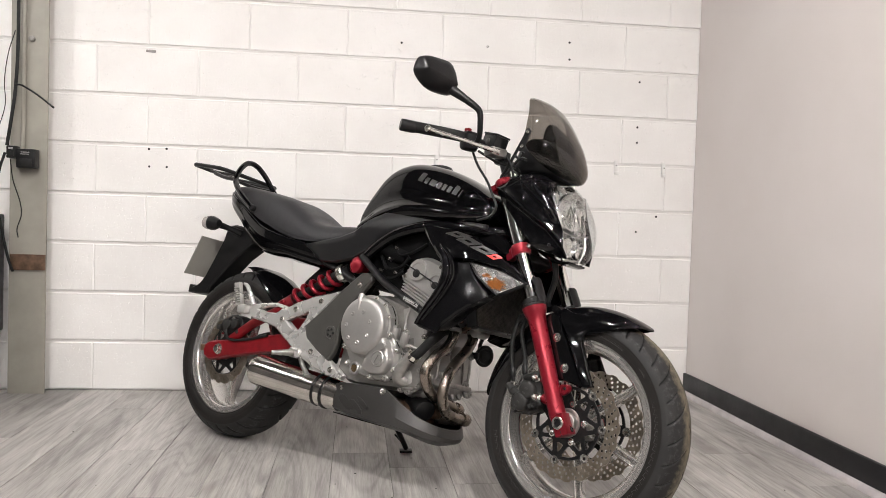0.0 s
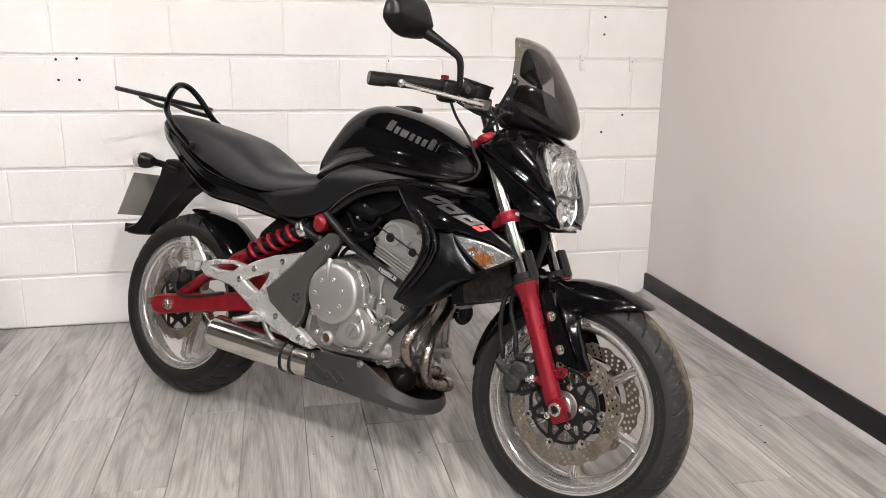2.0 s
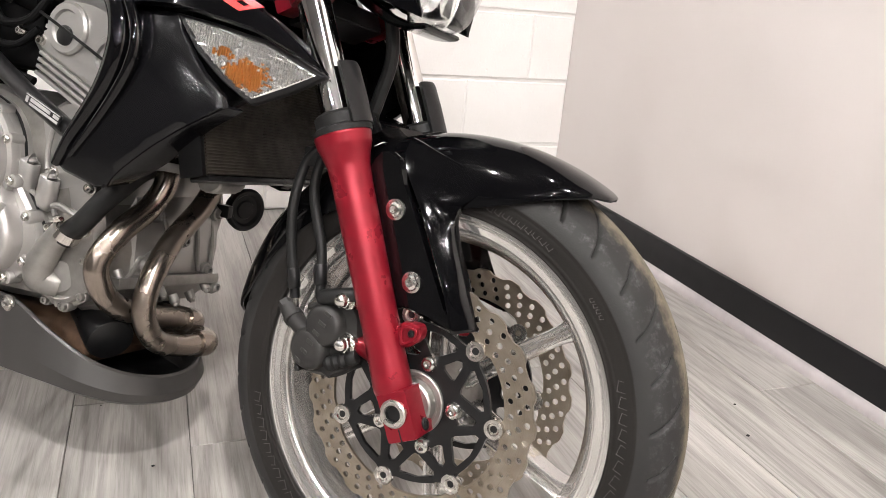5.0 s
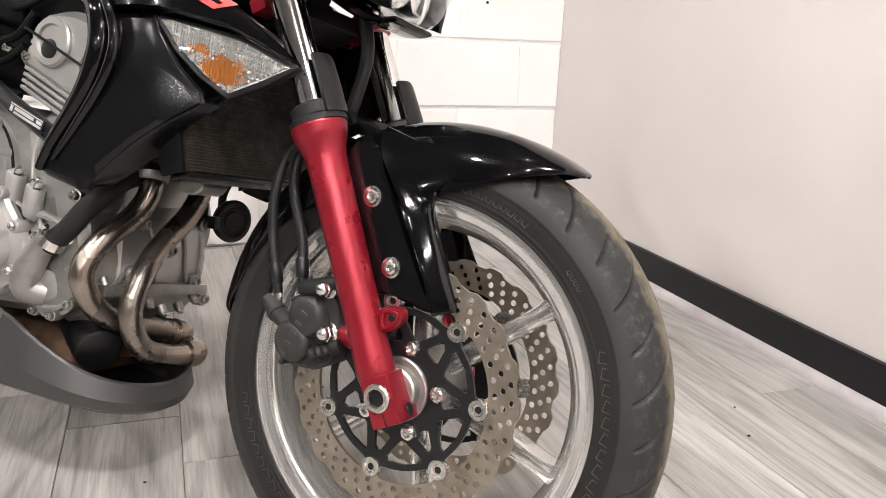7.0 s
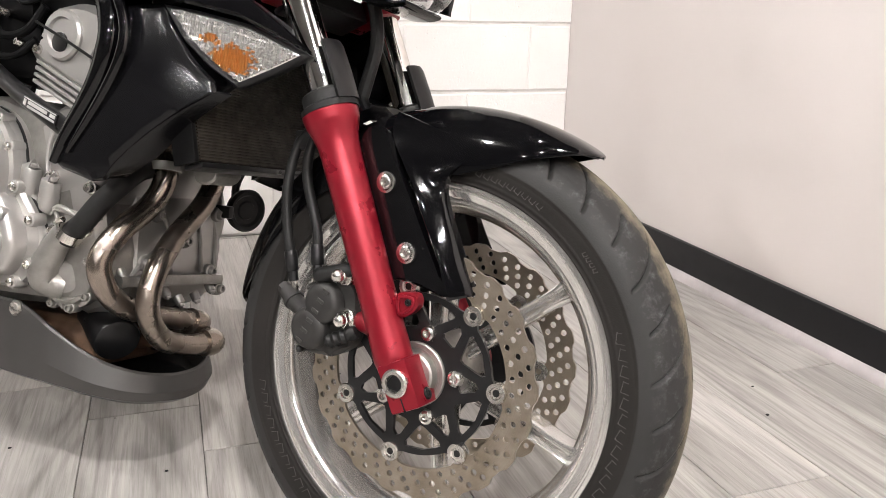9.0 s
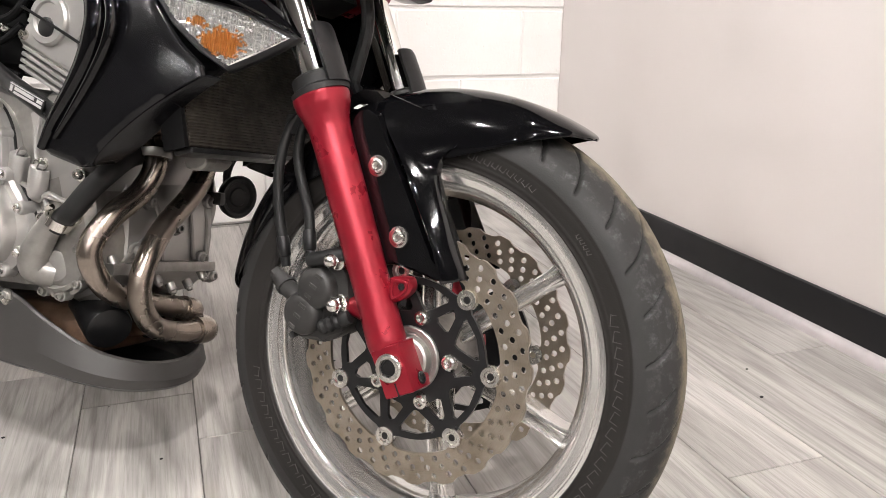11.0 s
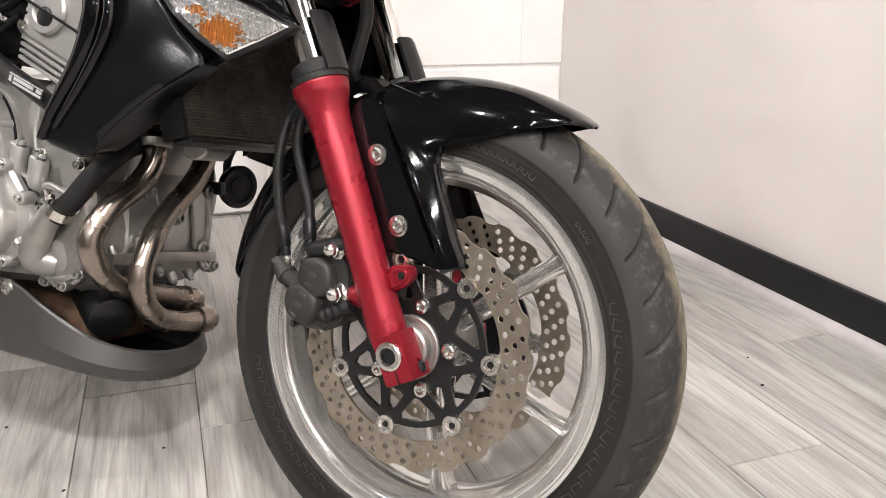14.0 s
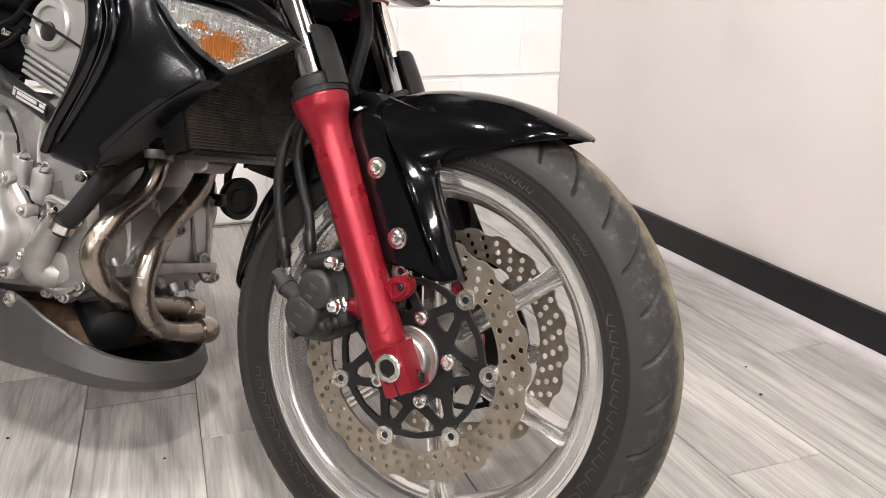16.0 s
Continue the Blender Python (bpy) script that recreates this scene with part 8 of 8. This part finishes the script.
# -- swingarm, shock, hugger --
for s in (1, -1):
    bm = bmesh.new()
    slab(bm, [(-0.088, 0.296), (-0.080, 0.325), (-0.060, 0.336), (0.12, 0.366), (0.304, 0.402), (0.46, 0.430), (0.52, 0.41), (0.50, 0.37), (0.328, 0.345), (0.149, 0.312), (0.0, 0.278), (-0.046, 0.268), (-0.075, 0.276)], 0.128, 0.036, cuts=1, edge=0.006)
    if s < 0:
        mirrored(bm)
    sa = part("swingarm", bm, M_REDPLAIN, bike, "red painted swingarm beam", smooth=30)
    bm = bmesh.new()
    tube(bm, [V(0.04, s * 0.110, 0.352), V(0.14, s * 0.106, 0.425), V(0.25, s * 0.10, 0.480), V(0.30, s * 0.095, 0.505)], [0.018, 0.017, 0.018, 0.02], 12, 4)
    part("swingarm_brace", bm, M_REDPLAIN, sa)
    bm = bmesh.new()
    lathe(bm, [(0, 0), (0.020, 0), (0.020, 0.003), (0.0150, 0.004), (0.0150, 0.013), (0.012, 0.016), (0, 0.016)], axis_matrix(V(0, s * 0.127, 0.312), (0, -s, 0)), 6 if s < 0 else 20)
    part("axle_nut", bm, M_STEEL, sa, "steel axle nut")
    bm = bmesh.new()
    box(bm, (-0.098, -s * 0.124 - 0.010, 0.296), (-0.084, -s * 0.124 + 0.010, 0.318), b=0.003)
    part("chain_adjuster", bm, M_RUST, sa)
bm = bmesh.new()
box(bm, (0.26, -0.10, 0.40), (0.44, 0.10, 0.47), b=0.02)
part("swingarm_bridge", bm, M_REDPLAIN, bike)
S0, S1, SC = V(0.285, 0.100, 0.512), V(0.592, 0.105, 0.664), 0.105
sd = (S1 - S0).normalized()
bm = bmesh.new()
n1, n2 = sd.orthogonal().normalized(), sd.cross(sd.orthogonal().normalized())
pts = []
for i in range(5 * 14 + 1):
    q = 2 * math.pi * i / 14
    pts.append(S0 + sd * (0.052 + 0.205 * i / 70) + (n1 * math.cos(q) + n2 * math.sin(q)) * 0.0280)
tube(bm, pts, 0.0072, 10, 1, smooth=False)
spring = part("shock_spring", bm, M_RED, bike, "red coil spring of the rear shock")
bm = bmesh.new()
tube(bm, [S0 + sd * 0.03, S0 + sd * 0.05, S0 + sd * 0.06, S0 + sd * 0.20, S0 + sd * 0.205, S0 + sd * 0.31], [0.016, 0.030, 0.0165, 0.0165, 0.021, 0.021], 20, 2)
part("shock_body", bm, M_DARKMETAL, spring)
bm = bmesh.new()
tube(bm, [S0 - sd * 0.05, S0 - sd * 0.02, S0 + sd * 0.03, S0 + sd * 0.05], [0.016, 0.021, 0.022, 0.026], 16, 3)
bolt(bm, S0 + V(0.0, 0.022, 0.0), (0, -1, 0), 0.010, 0.006)
part("shock_mount", bm, M_RED, spring)
bm = bmesh.new()
tube(bm, [S0 + sd * 0.262, S0 + sd * 0.268, S0 + sd * 0.285, S0 + sd * 0.290], [0.029, 0.033, 0.033, 0.029], 20, 2)
part("preload_collar", bm, M_STEEL, spring)
bm = bmesh.new()
lathe(bm, [(0, -0.05), (0.016, -0.05), (0.018, -0.004), (0.026, 0.0), (0.0290, 0.008), (0.0275, 0.018), (0.019, 0.026), (0.008, 0.029), (0, 0.0295)], axis_matrix(V(0.622, 0.130, 0.660), (-0.15, -1, 0.1)), 28)
part("shock_cap", bm, M_RED, spring, "round red cap over the upper shock bolt")

bm = bmesh.new()
rings = []
for a, w, dp in ((98, 0.022, 0.03), (94, 0.050, 0.06), (86, 0.075, 0.10), (76, 0.086, 0.22), (64, 0.090, 0.34), (50, 0.090, 0.40), (38, 0.088, 0.40)):
    ring = []
    for side in (0, 1):
        seq = [(-1 + 2 * i / 14) for i in range(15)]
        if side:
            seq = seq[::-1]
        for u in seq:
            rr = 0.330 - dp * 0.13 * abs(u) ** 3 - (0.003 if side else 0)
            ring.append(Vector((rr * math.cos(radians(a)), w * u, 0.312 + rr * math.sin(radians(a)))))
    rings.append(ring)
skin(bm, rings)
part("hugger", bm, M_GLOSS, bike, "black rear hugger mudguard", smooth=50)
bm = bmesh.new()
slab(bm, [(0.30, 0.52), (0.33, 0.60), (0.40, 0.66), (0.50, 0.665), (0.54, 0.60), (0.50, 0.50), (0.40, 0.46)], 0.085, 0.17, edge=0.01)
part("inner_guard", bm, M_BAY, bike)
bm = bmesh.new()
slab(bm, [(-0.040, 0.392), (-0.012, 0.425), (0.030, 0.444), (0.082, 0.436), (0.096, 0.400), (0.080, 0.374), (0.020, 0.362), (-0.028, 0.372)], 0.118, 0.045, edge=0.008, smooth_n=3)
rc = part("rear_caliper", bm, M_DARKMETAL, bike, "black rear brake caliper")
for x, z, r, h in ((0.012, 0.405, 0.022, 0.014), (0.062, 0.412, 0.018, 0.018), (-0.022, 0.392, 0.010, 0.018), (0.078, 0.385, 0.009, 0.012)):
    bm = bmesh.new()
    lathe(bm, disc_profile(r, h, 0.004), axis_matrix(V(x, 0.116, z), (0, -1, 0)), 20)
    part("caliper_boss", bm, M_CALIPER, rc)
for x, z in ((0.045, 0.432), (-0.005, 0.374)):
    bm = bmesh.new()
    bolt(bm, V(x, 0.118, z), (0, -1, 0), 0.007, 0.008)
    part("caliper_bolt", bm, M_STEEL, rc)
bm = bmesh.new()
tube(bm, [V(0.05, 0.115, 0.42), V(0.02, 0.125, 0.39), V(0.05, 0.132, 0.355), V(0.14, 0.132, 0.362), V(0.25, 0.130, 0.39)], 0.005, 10, 6)
part("rear_hose", bm, M_RUBBER, rc)
for s in (1, -1):
    bm = bmesh.new()
    tube(bm, [V(0.30, s * 0.095, 0.70), V(0.40, s * 0.105, 0.68), V(0.52, s * 0.115, 0.645), V(0.62, s * 0.12, 0.60)], 0.014, 12, 4)
    tube(bm, [V(0.60, s * 0.115, 0.62), V(0.62, s * 0.118, 0.52), V(0.58, s * 0.118, 0.42), V(0.56, s * 0.11, 0.34)], 0.018, 12, 4)
    part("rear_frame", bm, M_DARKMETAL, bike)
# chain side
bm = bmesh.new()
slab(bm, [(-0.09, 0.38), (0.0, 0.408), (0.45, 0.465), (0.45, 0.45), (0.0, 0.392), (-0.09, 0.37)], -0.10, 0.02, edge=0.003)
part("chain_guard", bm, M_MATTE, bike)

# -- side stand --
bm = bmesh.new()
foot = BIKE.inverted() @ Vector((0.291, 2.755, 0.006))
tube(bm, [V(0.60, -0.10, 0.26), (V(0.60, -0.10, 0.26) + foot) / 2 + Vector((0, 0.01, 0)), foot + Vector((0, 0, 0.006))], [0.012, 0.0105, 0.009], 12, 4)
tube(bm, [foot + Vector((0, 0, 0.012)), foot + Vector((-0.03, -0.04, 0.05))], 0.004, 8, 1, smooth=False)
st = part("side_stand", bm, M_DARKMETAL, bike, "black side stand resting on the floor")
bm = bmesh.new()
inv = BIKE.inverted()
box(bm, (-0.022, -0.016, -0.0055), (0.022, 0.016, 0.003), inv @ Matrix.Translation((0.291, 2.755, 0.006)), 0.002)
part("stand_foot", bm, M_DARKMETAL, st)


# ---- pieces of the wall and floor ----
def block_mesh(w, h, seed):
    rnd = random.Random(seed)
    bm = bmesh.new()
    e = 0.004
    x0, x1, z0, z1 = 0.0, w, 0.0065, h - 0.0065
    back = [(x0, 0.0085, z0), (x1, 0.0085, z0), (x1, 0.0085, z1), (x0, 0.0085, z1)]
    mid = [(x0, 0.0018, z0), (x1, 0.0018, z0), (x1, 0.0042, z1), (x0, 0.0042, z1)]
    front = [(x0 + 0.0055, 0, z0 + e * 0.7), (x1 - 0.0055, 0, z0 + e * 0.7), (x1 - 0.0055, 0, z1 - e), (x0 + 0.0055, 0, z1 - e)]
    j = lambda p, k: (p[0], p[1], p[2] + rnd.uniform(-k, k))
    rings = [[bm.verts.new(j(p, 0.0016)) for p in r] for r in (back, mid, front)]
    for a, b in zip(rings, rings[1:]):
        for i in range(4):
            k = (i + 1) % 4
            bm.faces.new((a[i], a[k], b[k], b[i]))
    bm.faces.new(rings[2])
    bmesh.ops.recalc_face_normals(bm, faces=bm.faces)
    me = bpy.data.meshes.new("block")
    bm.to_mesh(me)
    bm.free()
    me.materials.append(M_BLOCK)
    return me


BLOCKS = [block_mesh(BLOCK, COURSE, i) for i in range(5)]
HALF_ENDS = {}
for row in range(int(CEILING / COURSE) + 1):
    x = JOINT0 + (BLOCK / 2 if row % 2 else 0)
    x -= BLOCK * math.floor((x - LEFT) / BLOCK + 1)
    col = 0
    while x < RIGHT - 0.01:
        w = min(BLOCK, RIGHT - x)
        if w < BLOCK - 0.001:
            key = round(w, 3)
            if key not in HALF_ENDS:
                HALF_ENDS[key] = block_mesh(w, COURSE, 77)
            me = HALF_ENDS[key]
        else:
            me = BLOCKS[(row * 3 + col * 2 + row // 2) % 5]
        ob = new("block", me)
        ob.parent = wall_back
        ob.location = (x, BACK + random.uniform(-0.0008, 0.0008), row * COURSE)
        x += BLOCK
        col += 1


def plank_mesh(length):
    bm = bmesh.new()
    g, e = 0.0008, 0.0010
    w = PLANK
    lo = [(g, g, -0.004), (w - g, g, -0.004), (w - g, length - g, -0.004), (g, length - g, -0.004)]
    mid = [(x, y, -e) for x, y, _ in lo]
    top = [(g + e, g + e, 0), (w - g - e, g + e, 0), (w - g - e, length - g - e, 0), (g + e, length - g - e, 0)]
    rings = [[bm.verts.new(p) for p in r] for r in (lo, mid, top)]
    for a, b in zip(rings, rings[1:]):
        for i in range(4):
            k = (i + 1) % 4
            bm.faces.new((a[i], a[k], b[k], b[i]))
    bm.faces.new(rings[2])
    bmesh.ops.recalc_face_normals(bm, faces=bm.faces)
    me = bpy.data.meshes.new("plank")
    bm.to_mesh(me)
    bm.free()
    me.materials.append(M_PLANK)
    return me


PLANKS = {}
JOINT_AT = {-6: 3.378, 6: 2.722, 5: 2.034, 7: 2.37}
rnd = random.Random(5)
k = math.floor((LEFT - PLANK0) / PLANK)
while PLANK0 + k * PLANK < RIGHT - 0.02:
    x = PLANK0 + k * PLANK
    y = JOINT_AT.get(k, rnd.uniform(0, PLANK_LONG))
    y -= PLANK_LONG * math.ceil((y - REAR) / PLANK_LONG)
    while y < BACK:
        a, b = max(y, REAR), min(y + PLANK_LONG, BACK + 0.003)
        n = round(b - a, 3)
        if n > 0.01:
            if n not in PLANKS:
                PLANKS[n] = plank_mesh(n)
            ob = new("plank", PLANKS[n])
            ob.parent = floor
            ob.location = (x, a, 0)
        y += PLANK_LONG
    k += 1
